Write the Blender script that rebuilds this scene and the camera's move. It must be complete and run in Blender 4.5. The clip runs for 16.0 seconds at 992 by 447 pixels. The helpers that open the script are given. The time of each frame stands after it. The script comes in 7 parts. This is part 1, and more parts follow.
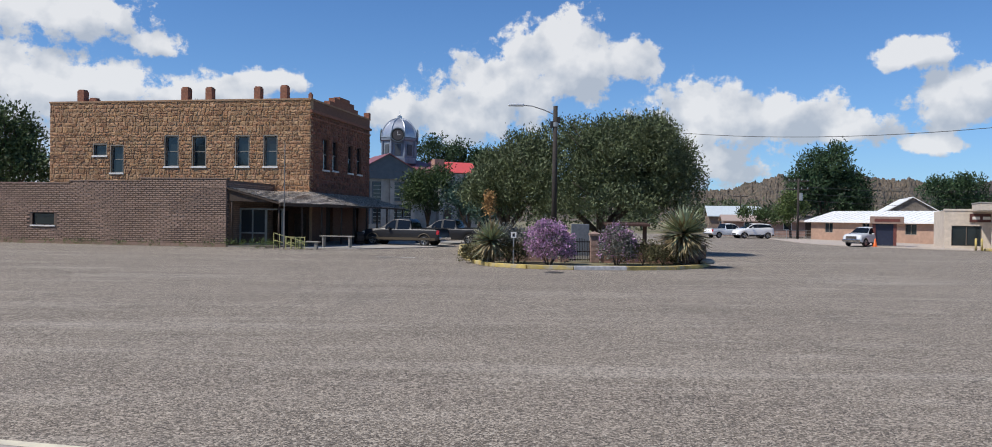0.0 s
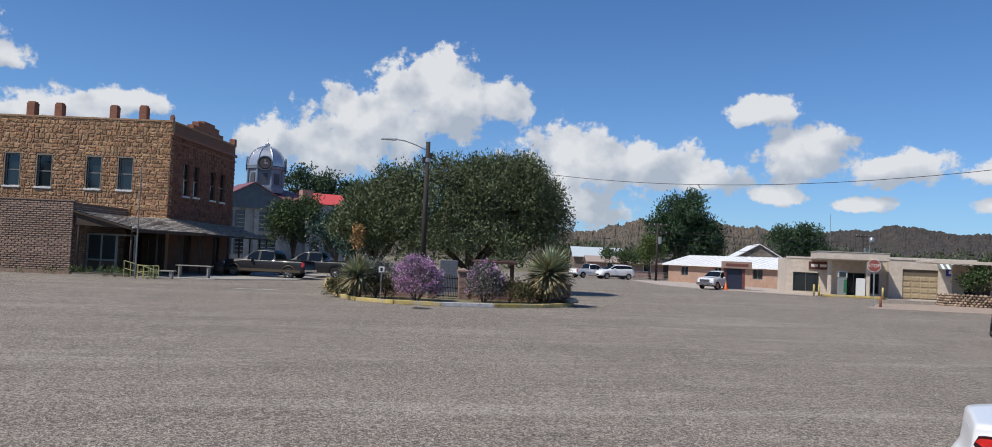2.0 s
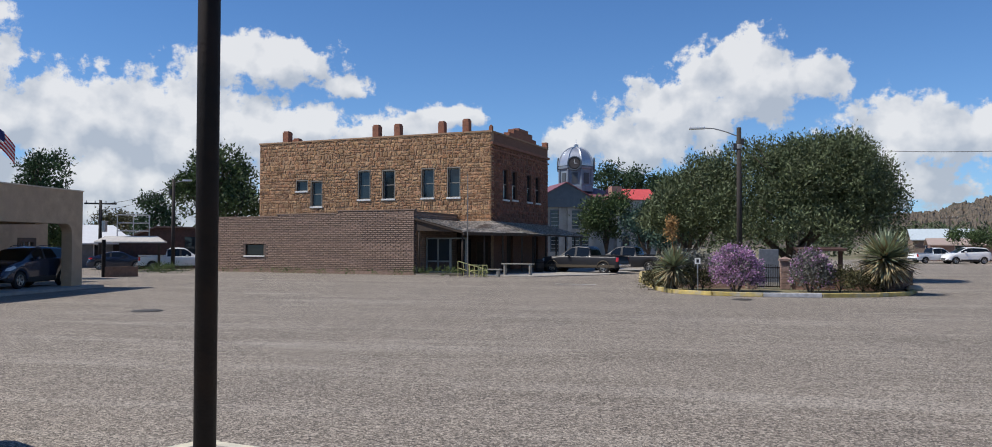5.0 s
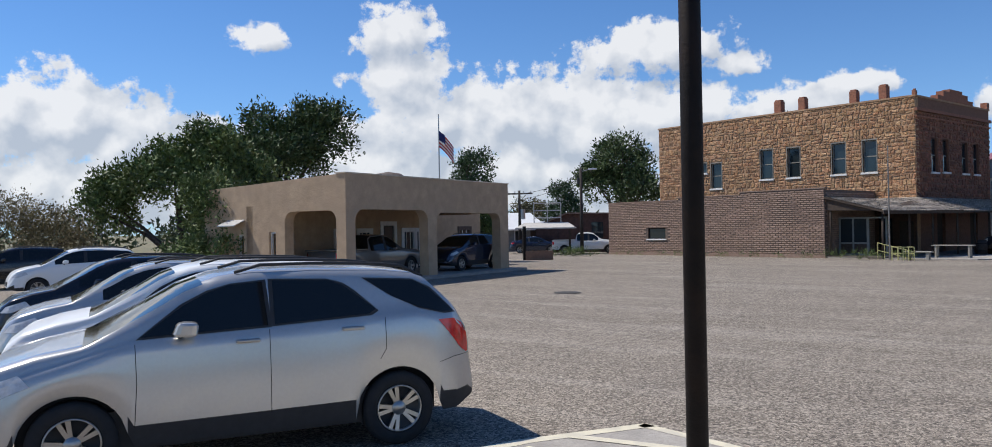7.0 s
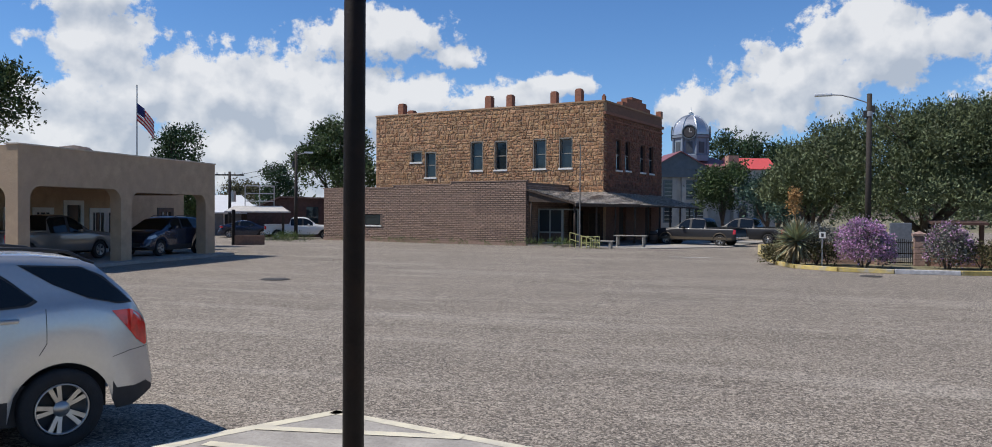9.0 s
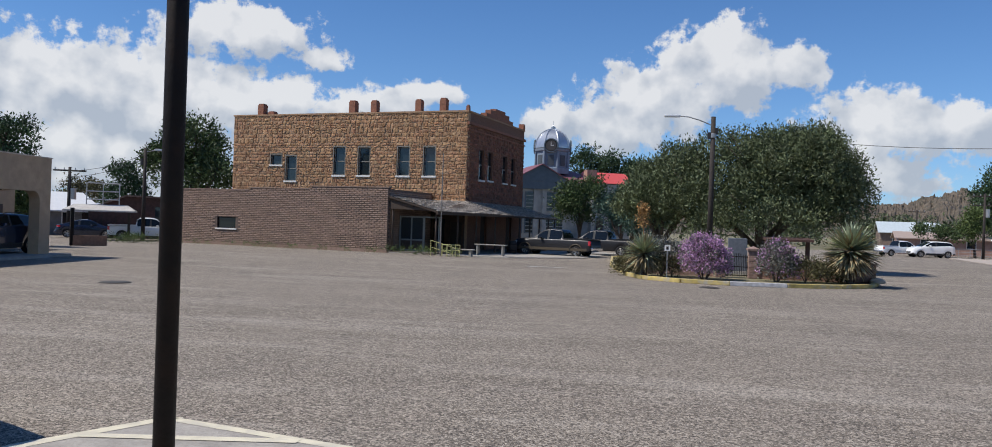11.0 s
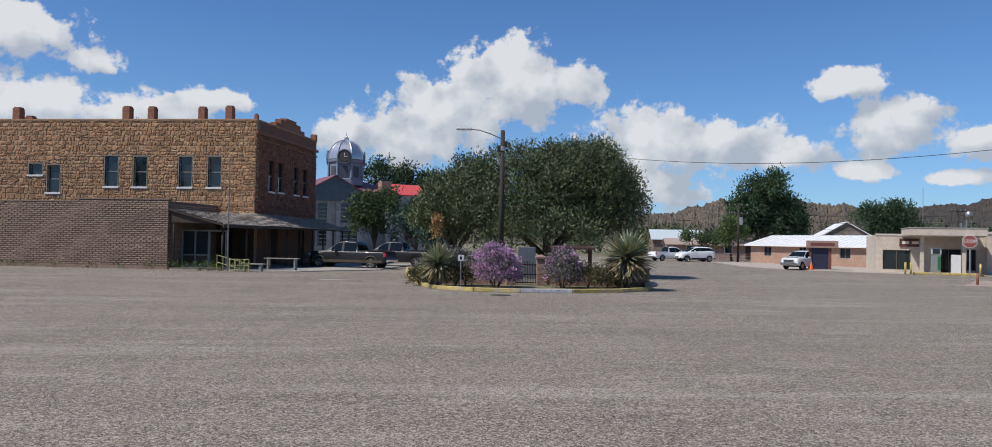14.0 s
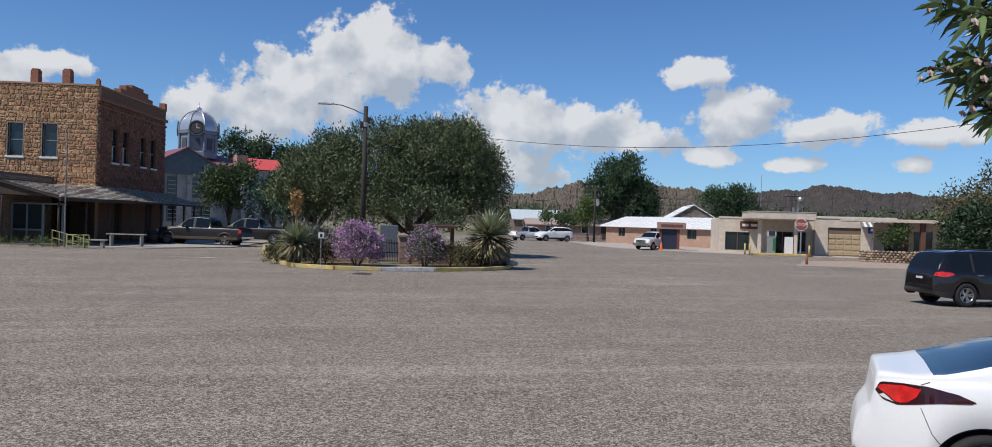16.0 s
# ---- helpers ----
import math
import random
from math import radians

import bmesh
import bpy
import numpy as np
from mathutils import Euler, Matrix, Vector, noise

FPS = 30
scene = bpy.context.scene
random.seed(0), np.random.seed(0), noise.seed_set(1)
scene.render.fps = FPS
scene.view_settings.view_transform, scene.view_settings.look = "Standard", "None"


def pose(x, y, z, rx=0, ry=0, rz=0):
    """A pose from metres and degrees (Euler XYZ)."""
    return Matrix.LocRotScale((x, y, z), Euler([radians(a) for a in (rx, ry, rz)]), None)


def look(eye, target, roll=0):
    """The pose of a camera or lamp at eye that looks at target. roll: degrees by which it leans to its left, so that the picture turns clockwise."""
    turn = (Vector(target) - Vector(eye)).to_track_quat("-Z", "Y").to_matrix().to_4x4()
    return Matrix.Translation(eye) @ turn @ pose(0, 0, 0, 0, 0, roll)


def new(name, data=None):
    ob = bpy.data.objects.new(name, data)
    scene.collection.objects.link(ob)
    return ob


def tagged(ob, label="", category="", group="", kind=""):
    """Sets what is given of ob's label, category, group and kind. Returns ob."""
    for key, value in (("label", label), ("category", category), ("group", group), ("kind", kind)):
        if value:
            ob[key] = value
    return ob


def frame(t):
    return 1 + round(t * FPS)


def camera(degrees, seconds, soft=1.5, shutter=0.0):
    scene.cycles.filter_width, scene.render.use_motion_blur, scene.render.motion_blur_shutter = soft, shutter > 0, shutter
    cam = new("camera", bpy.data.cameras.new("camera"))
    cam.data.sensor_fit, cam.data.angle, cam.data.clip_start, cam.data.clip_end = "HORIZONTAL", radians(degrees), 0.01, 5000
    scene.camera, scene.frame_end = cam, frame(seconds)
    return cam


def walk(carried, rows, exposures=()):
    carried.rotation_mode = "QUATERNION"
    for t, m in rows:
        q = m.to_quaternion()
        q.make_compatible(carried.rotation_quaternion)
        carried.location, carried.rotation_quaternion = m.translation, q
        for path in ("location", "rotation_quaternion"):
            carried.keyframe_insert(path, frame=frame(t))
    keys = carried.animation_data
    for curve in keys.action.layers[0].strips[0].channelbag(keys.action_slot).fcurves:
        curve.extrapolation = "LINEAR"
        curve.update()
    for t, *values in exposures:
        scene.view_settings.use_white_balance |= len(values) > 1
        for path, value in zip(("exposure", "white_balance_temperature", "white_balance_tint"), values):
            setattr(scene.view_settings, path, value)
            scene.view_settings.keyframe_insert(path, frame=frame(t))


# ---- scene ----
cam = camera(62.89, 16.0, soft=0.9)
# seconds, place, yaw, pitch, roll
ROWS = [
    (0, 0.002, 0.169, 2.135, -0.28, -0.45, -0.78),
    (0.5, 0.004, 0.193, 2.138, -4.04, 1.06, -1.49),
    (1, 0.006, 0.207, 2.138, -5.86, 1.83, -1.88),
    (1.5, 0.004, 0.216, 2.135, -7.96, 2.17, -2.47),
    (2, 0.006, 0.215, 2.126, -9.51, 2.35, -2.50),
    (2.5, 0.005, 0.215, 2.137, -11.21, 2.31, -2.35),
    (3, 0.013, 0.177, 2.138, -12.47, 2.40, -2.23),
    (3.5, 0.049, 0.084, 2.140, -13.00, 2.27, -2.16),
    (4, -0.016, 0.102, 2.125, -7.10, 2.20, -1.93),
    (4.5, -0.082, 0.091, 2.092, 3.43, 1.77, -1.17),
    (5, -0.169, 0.059, 2.070, 12.13, 1.45, -0.10),
    (5.2, -0.179, 0.077, 2.094, 15.45, 1.27, 0.04),
    (7.3, -0.566, -0.016, 2.152, 40.33, 0.38, 1.03),
    (7.5, -0.550, 0.003, 2.153, 39.65, 0.20, 0.96),
    (8, -0.475, 0.060, 2.157, 32.61, -0.20, 0.50),
    (8.5, -0.395, 0.065, 2.151, 25.52, -0.49, 0.11),
    (9, -0.314, 0.065, 2.180, 19.88, -0.74, -0.36),
    (9.5, -0.234, 0.075, 2.152, 15.13, -0.72, -0.67),
    (9.7, -0.209, 0.063, 2.161, 13.91, -0.72, -0.83),
    (11.8, -0.009, -0.100, 2.178, 7.37, 0.36, -2.20),
    (12, -0.001, -0.093, 2.194, 6.13, 0.35, -2.18),
    (12.5, 0.055, -0.137, 2.165, 3.89, 0.71, -1.68),
    (13, -0.002, -0.143, 2.168, 1.66, 0.98, -1.08),
    (13.5, -0.025, -0.122, 2.166, -1.02, 1.16, -0.96),
    (14, -0.034, -0.115, 2.164, -4.04, 1.19, -1.02),
    (14.5, -0.029, -0.082, 2.166, -6.07, 1.02, -1.28),
    (15, -0.053, -0.048, 2.162, -8.81, 0.88, -1.69),
    (15.5, -0.048, -0.059, 2.156, -11.76, 0.50, -1.82),
    (16, -0.059, -0.070, 2.161, -13.76, -0.09, -1.73),
]
walk(cam, [(t, pose(x, y, z, 90 + pitch, roll, yaw)) for t, x, y, z, yaw, pitch, roll in ROWS],
     [(0, 0.0), (1.5, -0.06), (3.5, -0.13), (5, 0.0), (7.5, 0.10), (8.5, 0.05), (12.5, -0.06), (16, -0.14)])

# ---- world and sun ----
SUN_EL, SUN_AZ = 54.0, -112.0   # degrees; azimuth clockwise from the view ahead (+y)
world = bpy.data.worlds.new("sky")
scene.world = world
world.use_nodes = True
wt = world.node_tree
wt.nodes.clear()


def wmath(op, a, b=None, c=None, clamp=False):
    n = wt.nodes.new("ShaderNodeMath")
    n.operation, n.use_clamp = op, clamp
    for i, v in enumerate((a, b, c)):
        if v is None:
            continue
        if isinstance(v, (int, float)):
            n.inputs[i].default_value = v
        else:
            wt.links.new(v, n.inputs[i])
    return n.outputs[0]


def wvec(op, a, b=None, out=0):
    n = wt.nodes.new("ShaderNodeVectorMath")
    n.operation = op
    for i, v in enumerate((a, b)):
        if v is None:
            continue
        if isinstance(v, tuple):
            n.inputs[i].default_value = v
        elif isinstance(v, (int, float)):
            n.inputs[3].default_value = v
        else:
            wt.links.new(v, n.inputs[i])
    return n.outputs[out]


sky = wt.nodes.new("ShaderNodeTexSky")
sky.sky_type, sky.sun_disc = "NISHITA", False
sky.sun_elevation, sky.sun_rotation = radians(SUN_EL), radians(SUN_AZ)
sky.altitude, sky.air_density, sky.dust_density, sky.ozone_density = 1500, 1.0, 0.05, 4.0
way = wt.nodes.new("ShaderNodeTexCoord").outputs["Generated"]
sep = wt.nodes.new("ShaderNodeSeparateXYZ")
wt.links.new(way, sep.inputs[0])
az = wmath("MULTIPLY", wmath("ARCTAN2", sep.outputs[0], sep.outputs[1]), 57.2958)
el = wmath("MULTIPLY", wmath("ARCSINE", sep.outputs[2]), 57.2958)


def wnoise(vector, scale, detail, rough):
    n = wt.nodes.new("ShaderNodeTexNoise")
    n.inputs["Scale"].default_value, n.inputs["Detail"].default_value, n.inputs["Roughness"].default_value = scale, detail, rough
    wt.links.new(vector, n.inputs["Vector"])
    return n.outputs["Fac"], n.outputs["Color"]


comb = wt.nodes.new("ShaderNodeCombineXYZ")
wt.links.new(az, comb.inputs[0])
wt.links.new(el, comb.inputs[1])
plane = comb.outputs[0]
# cumulus banks: azimuth, height, half width, half height, all in degrees
CLOUDS = [(4.3, 11.8, 3.8, 2.5), (.6, 9, 5.4, 2.9), (-2.5, 7, 4.2, 2.2), (-6.5, 7.3, 2, 2), (6.3, 10.7, 2.5, 2.7), (9.6, 10.9, 2.2, 1.7)]
CLOUDS += [(14.6, 7, 4.7, 2.7), (19.7, 6.5, 4.5, 2.1), (13.4, 4, 4.9, 2.2), (23, 6, 4, 1.3), (27.2, 10.5, 2.7, 1), (29.6, 7.3, 2.7, 1.9), (28.4, 4.9, 2.2, .7)]
CLOUDS += [(-28.2, 12.2, 5.8, 1.9), (-22.8, 10.8, 2.1, .9), (-27.5, 7.6, 6.7, 2.2), (-18.6, 8, 3.8, 1.5), (-15.1, 9, 2, 1), (-46.3, 13.2, 3.1, 2.2)]
BANKS = [(-46.1, 10.7, 4, 2.7), (-40.8, 7.6, 7.2, 2.8), (-33.7, 6.5, 6.7, 2.7), (-28, 7.2, 6.3, 2.2), (-68.2, 7.1, 5.8, 3.4), (-63.2, 6.3, 4.9, 2.7)]
BANKS += [(-55.6, 13, 2, 1), (-49.7, 4.6, 11.6, 3.6), (-66.2, 2.8, 11.6, 2.7), (35.3, 6.7, 3.6, 1.3)]
BANKS += [(33.8, 4.4, 2, .6), (40.9, 4.4, 1.3, .6), (42.2, 6.2, 2.7, .9), (30.6, 7.8, 2.8, 1.7), (-90, 8, 14, 4), (-37, 3.2, 10, 3.6), (-34, 7.5, 9, 4.0), (70, 7, 10, 3), (120, 10, 20, 4), (180, 8, 25, 4), (-140, 10, 20, 5)]


def cover(point):
    """How far inside the banks a point of the sky lies, with the ragged edge."""
    best = None
    for a, e, ra, re in CLOUDS + BANKS:
        d = wvec("LENGTH", wvec("MULTIPLY", wvec("SUBTRACT", point, (a, e, 0)), (0.93 / ra, 0.92 / re, 0)), None, 1)
        best = d if best is None else wmath("SMOOTH_MIN", best, d, 0.25)
    return wmath("SUBTRACT", 1.0, best)


base = cover(plane)
big, _ = wnoise(plane, 0.50, 9.0, 0.62)
soft_big, _ = wnoise(plane, 0.22, 3.0, 0.5)
edge = wmath("ADD", base, wmath("ADD", wmath("MULTIPLY", wmath("SUBTRACT", big, 0.5), 2.1), wmath("MULTIPLY", wmath("SUBTRACT", soft_big, 0.5), 0.5)))
mask = wt.nodes.new("ShaderNodeMapRange")
mask.interpolation_type = "SMOOTHSTEP"
wt.links.new(edge, mask.inputs[0])
mask.inputs[1].default_value, mask.inputs[2].default_value = 0.02, 0.30
# billows: lit towards the sun (up and left), grey towards the flat base
UP_LEFT = (-0.7, 0.9, 0)
lift, _ = wnoise(wvec("ADD", plane, UP_LEFT), 0.42, 4.0, 0.5)
here, _ = wnoise(plane, 0.42, 4.0, 0.5)
soft_lift, _ = wnoise(wvec("ADD", plane, (-1.3, 1.7, 0)), 0.22, 3.0, 0.5)
billow = wmath("ADD", wmath("MULTIPLY", wmath("SUBTRACT", here, lift), 0.9), wmath("MULTIPLY", wmath("SUBTRACT", soft_big, soft_lift), 0.9))
rim_light = wmath("MULTIPLY", wmath("SUBTRACT", base, cover(wvec("ADD", plane, (-0.6, 1.2, 0)))), 0.42)
tone = wmath("ADD", wmath("ADD", wmath("ADD", 0.74, billow), rim_light), wmath("MULTIPLY", wmath("SUBTRACT", el, 7.0), 0.014))
tone = wmath("MINIMUM", wmath("MAXIMUM", tone, 0.55), 0.98)
cloud = wt.nodes.new("ShaderNodeMix")
cloud.data_type = "RGBA"
cloud.inputs[6].default_value, cloud.inputs[7].default_value = (0.50, 0.57, 0.68, 1), (0.99, 1.00, 1.02, 1)
wt.links.new(wmath("MULTIPLY", wmath("SUBTRACT", tone, 0.50), 2.15, clamp=True), cloud.inputs[0])
blue = wt.nodes.new("ShaderNodeMix")
blue.data_type, blue.blend_type = "RGBA", "MULTIPLY"
blue.inputs[0].default_value = 1.0
SKY_STRENGTH = 0.116
wt.links.new(sky.outputs[0], blue.inputs[6])
blue.inputs[7].default_value = (SKY_STRENGTH * 0.64, SKY_STRENGTH * 0.98, SKY_STRENGTH * 1.30, 1)
# pale haze low over the horizon
hazy = wt.nodes.new("ShaderNodeMix")
hazy.data_type = "RGBA"
wt.links.new(wmath("MULTIPLY", wmath("EXPONENT", wmath("MULTIPLY", wmath("MAXIMUM", el, 0.0), -0.16)), 0.55), hazy.inputs[0])
wt.links.new(blue.outputs[2], hazy.inputs[6])
hazy.inputs[7].default_value = (0.50, 0.67, 0.88, 1)
both = wt.nodes.new("ShaderNodeMix")
both.data_type = "RGBA"
wt.links.new(wmath("MULTIPLY", mask.outputs[0], 0.93), both.inputs[0])
wt.links.new(hazy.outputs[2], both.inputs[6])
wt.links.new(cloud.outputs[2], both.inputs[7])
bg = wt.nodes.new("ShaderNodeBackground")
wt.links.new(both.outputs[2], bg.inputs[0])
bg.inputs[1].default_value = 0.82
wt.links.new(bg.outputs[0], wt.nodes.new("ShaderNodeOutputWorld").inputs[0])

sun = new("sun", bpy.data.lights.new("sun", "SUN"))
sun.data.energy, sun.data.angle, sun.data.color = 4.6, radians(0.53), (1.0, 0.95, 0.88)
sx, sy = math.sin(radians(SUN_AZ)), math.cos(radians(SUN_AZ))
sun.matrix_world = look((sx * 50 * math.cos(radians(SUN_EL)), sy * 50 * math.cos(radians(SUN_EL)), 50 * math.sin(radians(SUN_EL))), (0, 0, 0))
scene.view_settings.exposure = 0.0


# ---- materials ----
MATS = {}


def mat(name, color, rough=0.8, scale=6.0, vary=0.25, bump=0.0, metal=0.0, fine=0.0, stain=None, stain_scale=0.5, coat=0.0, per_piece=0.0, island=0.0, trans=0.0, spec=0.5):
    """A procedural surface: colour with grain at two scales, relief, and an optional stain colour."""
    if name in MATS:
        return MATS[name]
    m = bpy.data.materials.new(name)
    m.use_nodes = True
    nt = m.node_tree
    b = nt.nodes["Principled BSDF"]
    b.inputs["Roughness"].default_value, b.inputs["Metallic"].default_value = rough, metal
    b.inputs["Coat Weight"].default_value = coat
    b.inputs["Transmission Weight"].default_value = trans
    b.inputs["Specular IOR Level"].default_value = spec
    pos = nt.nodes.new("ShaderNodeNewGeometry").outputs["Position"]

    def noise_node(sc, detail=5.0, r=0.6):
        n = nt.nodes.new("ShaderNodeTexNoise")
        n.inputs["Scale"].default_value, n.inputs["Detail"].default_value, n.inputs["Roughness"].default_value = sc, detail, r
        nt.links.new(pos, n.inputs["Vector"])
        return n.outputs["Fac"]

    def mix(a, b2, f, kind="MIX"):
        n = nt.nodes.new("ShaderNodeMix")
        n.data_type, n.blend_type = "RGBA", kind
        for sock, v in ((n.inputs[0], f), (n.inputs[6], a), (n.inputs[7], b2)):
            if isinstance(v, (int, float)):
                sock.default_value = v
            elif isinstance(v, tuple):
                sock.default_value = v
            else:
                nt.links.new(v, sock)
        return n.outputs[2]

    def ramp(f, lo, hi, a=0.0, b2=1.0):
        n = nt.nodes.new("ShaderNodeMapRange")
        nt.links.new(f, n.inputs[0])
        for i, v in ((1, lo), (2, hi), (3, a), (4, b2)):
            n.inputs[i].default_value = v
        return n.outputs[0]

    col = (*color, 1)
    dark = tuple(c * (1 - vary) for c in color) + (1,)
    light = tuple(min(1, c * (1 + vary)) for c in color) + (1,)
    grain = noise_node(scale)
    out = mix(dark, light, ramp(grain, 0.3, 0.7)) if vary > 0 else None
    if fine > 0:
        out = mix(out or col, (0, 0, 0, 1), ramp(noise_node(scale * 9, 3.0, 0.7), 0.45, 0.75, 0.0, fine))
    if stain:
        out = mix(out or col, (*stain, 1), ramp(noise_node(stain_scale, 6.0, 0.65), 0.46, 0.66, 0.0, 0.85))
    if per_piece or island:
        rnd = nt.nodes.new("ShaderNodeObjectInfo").outputs["Random"] if per_piece else nt.nodes.new("ShaderNodeNewGeometry").outputs["Random Per Island"]
        amount = per_piece or island
        hsv = nt.nodes.new("ShaderNodeHueSaturation")
        nt.links.new(ramp(rnd, 0, 1, 1 - amount, 1 + amount), hsv.inputs["Value"])
        two = nt.nodes.new("ShaderNodeMath")
        two.operation = "FRACT"
        nt.links.new(ramp(rnd, 0, 1, 0, 7.3), two.inputs[0])
        nt.links.new(ramp(two.outputs[0], 0, 1, 0.5 - 0.02 * amount, 0.5 + 0.02 * amount), hsv.inputs["Hue"])
        if out is not None:
            nt.links.new(out, hsv.inputs["Color"])
        else:
            hsv.inputs["Color"].default_value = col
        out = hsv.outputs[0]
    if out is not None:
        nt.links.new(out, b.inputs["Base Color"])
    else:
        b.inputs["Base Color"].default_value = col
    if bump > 0:
        bn = nt.nodes.new("ShaderNodeBump")
        bn.inputs["Strength"].default_value, bn.inputs["Distance"].default_value = min(1.0, bump), 0.03
        nt.links.new(noise_node(scale * 4, 6.0, 0.65), bn.inputs["Height"])
        nt.links.new(bn.outputs[0], b.inputs["Normal"])
    MATS[name] = m
    return m


def glow(name, color, strength):
    m = mat(name, color, 0.5, vary=0)
    b = m.node_tree.nodes["Principled BSDF"]
    b.inputs["Emission Color"].default_value, b.inputs["Emission Strength"].default_value = (*color, 1), strength
    return m


# ---- builders ----
class Mesh:
    """Gathers vertices and faces of one part."""

    def __init__(self):
        self.v, self.f = [], []

    def add(self, verts, faces):
        n = len(self.v)
        self.v += [tuple(p) for p in verts]
        self.f += [tuple(i + n for i in f) for f in faces]
        return self

    def box(self, x0, x1, y0, y1, z0, z1, m=None):
        p = [Vector((x, y, z)) for z in (z0, z1) for x, y in ((x0, y0), (x1, y0), (x1, y1), (x0, y1))]
        if m is not None:
            p = [m @ q for q in p]
        return self.add(p, [(3, 2, 1, 0), (4, 5, 6, 7), (0, 1, 5, 4), (1, 2, 6, 5), (2, 3, 7, 6), (3, 0, 4, 7)])

    def chip(self, x0, x1, y0, y1, z0, z1, b):
        """A box whose face towards -y has bevelled edges."""
        p = [(x, y1, z) for x, z in ((x0, z0), (x1, z0), (x1, z1), (x0, z1))]
        p += [(x, y0 + b, z) for x, z in ((x0, z0), (x1, z0), (x1, z1), (x0, z1))]
        p += [(x, y0, z) for x, z in ((x0 + b, z0 + b), (x1 - b, z0 + b), (x1 - b, z1 - b), (x0 + b, z1 - b))]
        f = [(8, 9, 10, 11)]
        for o in (0, 4):
            f += [(o + i, o + (i + 1) % 4, o + 4 + (i + 1) % 4, o + 4 + i) for i in range(4)]
        return self.add(p, f)

    def tube(self, p0, p1, r0, r1=None, n=10, caps=True):
        r1 = r0 if r1 is None else r1
        a, b = Vector(p0), Vector(p1)
        t = (b - a).normalized()
        u = t.cross(Vector((0, 0, 1)) if abs(t.z) < 0.9 else Vector((1, 0, 0))).normalized()
        w = t.cross(u)
        ring = [(math.cos(2 * math.pi * i / n), math.sin(2 * math.pi * i / n)) for i in range(n)]
        p = [a + (u * c + w * s) * r0 for c, s in ring] + [b + (u * c + w * s) * r1 for c, s in ring]
        f = [(i, (i + 1) % n, n + (i + 1) % n, n + i) for i in range(n)]
        if caps:
            f += [tuple(range(n - 1, -1, -1)), tuple(range(n, 2 * n))]
        return self.add(p, f)

    def path(self, pts, r, n=8):
        q = [Vector(a) for a in pts]
        rings, u = [], None
        for i, c in enumerate(q):
            t = (q[min(i + 1, len(q) - 1)] - q[max(i - 1, 0)]).normalized()
            u = t.cross(Vector((0, 0, 1)) if abs(t.z) < 0.95 else Vector((1, 0, 0))).normalized() if u is None else (u - t * u.dot(t)).normalized()
            w = t.cross(u)
            rings += [c + (u * math.cos(2 * math.pi * k / n) + w * math.sin(2 * math.pi * k / n)) * r for k in range(n)]
        m = len(q) - 1
        f = [(i * n + k, i * n + (k + 1) % n, (i + 1) * n + (k + 1) % n, (i + 1) * n + k) for i in range(m) for k in range(n)]
        return self.add(rings, f + [tuple(range(n - 1, -1, -1)), tuple(range(m * n, m * n + n))])

    def lathe(self, profile, n=24, center=(0, 0, 0)):
        c = Vector(center)
        p = [c + Vector((r * math.cos(2 * math.pi * i / n), r * math.sin(2 * math.pi * i / n), z)) for r, z in profile for i in range(n)]
        f = [(k * n + i, k * n + (i + 1) % n, (k + 1) * n + (i + 1) % n, (k + 1) * n + i) for k in range(len(profile) - 1) for i in range(n)]
        return self.add(p, f)

    def prism(self, poly, z0, z1):
        n = len(poly)
        p = [(x, y, z0) for x, y in poly] + [(x, y, z1) for x, y in poly]
        return self.add(p, [tuple(range(n - 1, -1, -1)), tuple(range(n, 2 * n))] + [(i, (i + 1) % n, n + (i + 1) % n, n + i) for i in range(n)])

    def slab(self, pts, thick):
        """A sheet through pts, in order, with a thickness downwards."""
        n = len(pts)
        p = [Vector(q) for q in pts] + [Vector(q) - Vector((0, 0, thick)) for q in pts]
        return self.add(p, [tuple(range(n)), tuple(range(2 * n - 1, n - 1, -1))] + [(i, n + i, n + (i + 1) % n, (i + 1) % n) for i in range(n)])

    def wall(self, x0, x1, z0, z1, y0, y1, holes=()):
        """A wall along x between y0 and y1 with rectangular openings (x0, x1, z0, z1)."""
        xs = sorted({x0, x1, *[h[0] for h in holes], *[h[1] for h in holes]})
        zs = sorted({z0, z1, *[h[2] for h in holes], *[h[3] for h in holes]})
        for a, b in zip(xs[:-1], xs[1:]):
            start = None
            for c, d in zip(zs[:-1], zs[1:]):
                gap = any(h[0] < (a + b) / 2 < h[1] and h[2] < (c + d) / 2 < h[3] for h in holes)
                if gap and start is not None:
                    self.box(a, b, y0, y1, start, c)
                    start = None
                elif not gap and start is None:
                    start = c
            if start is not None:
                self.box(a, b, y0, y1, start, zs[-1])
        return self


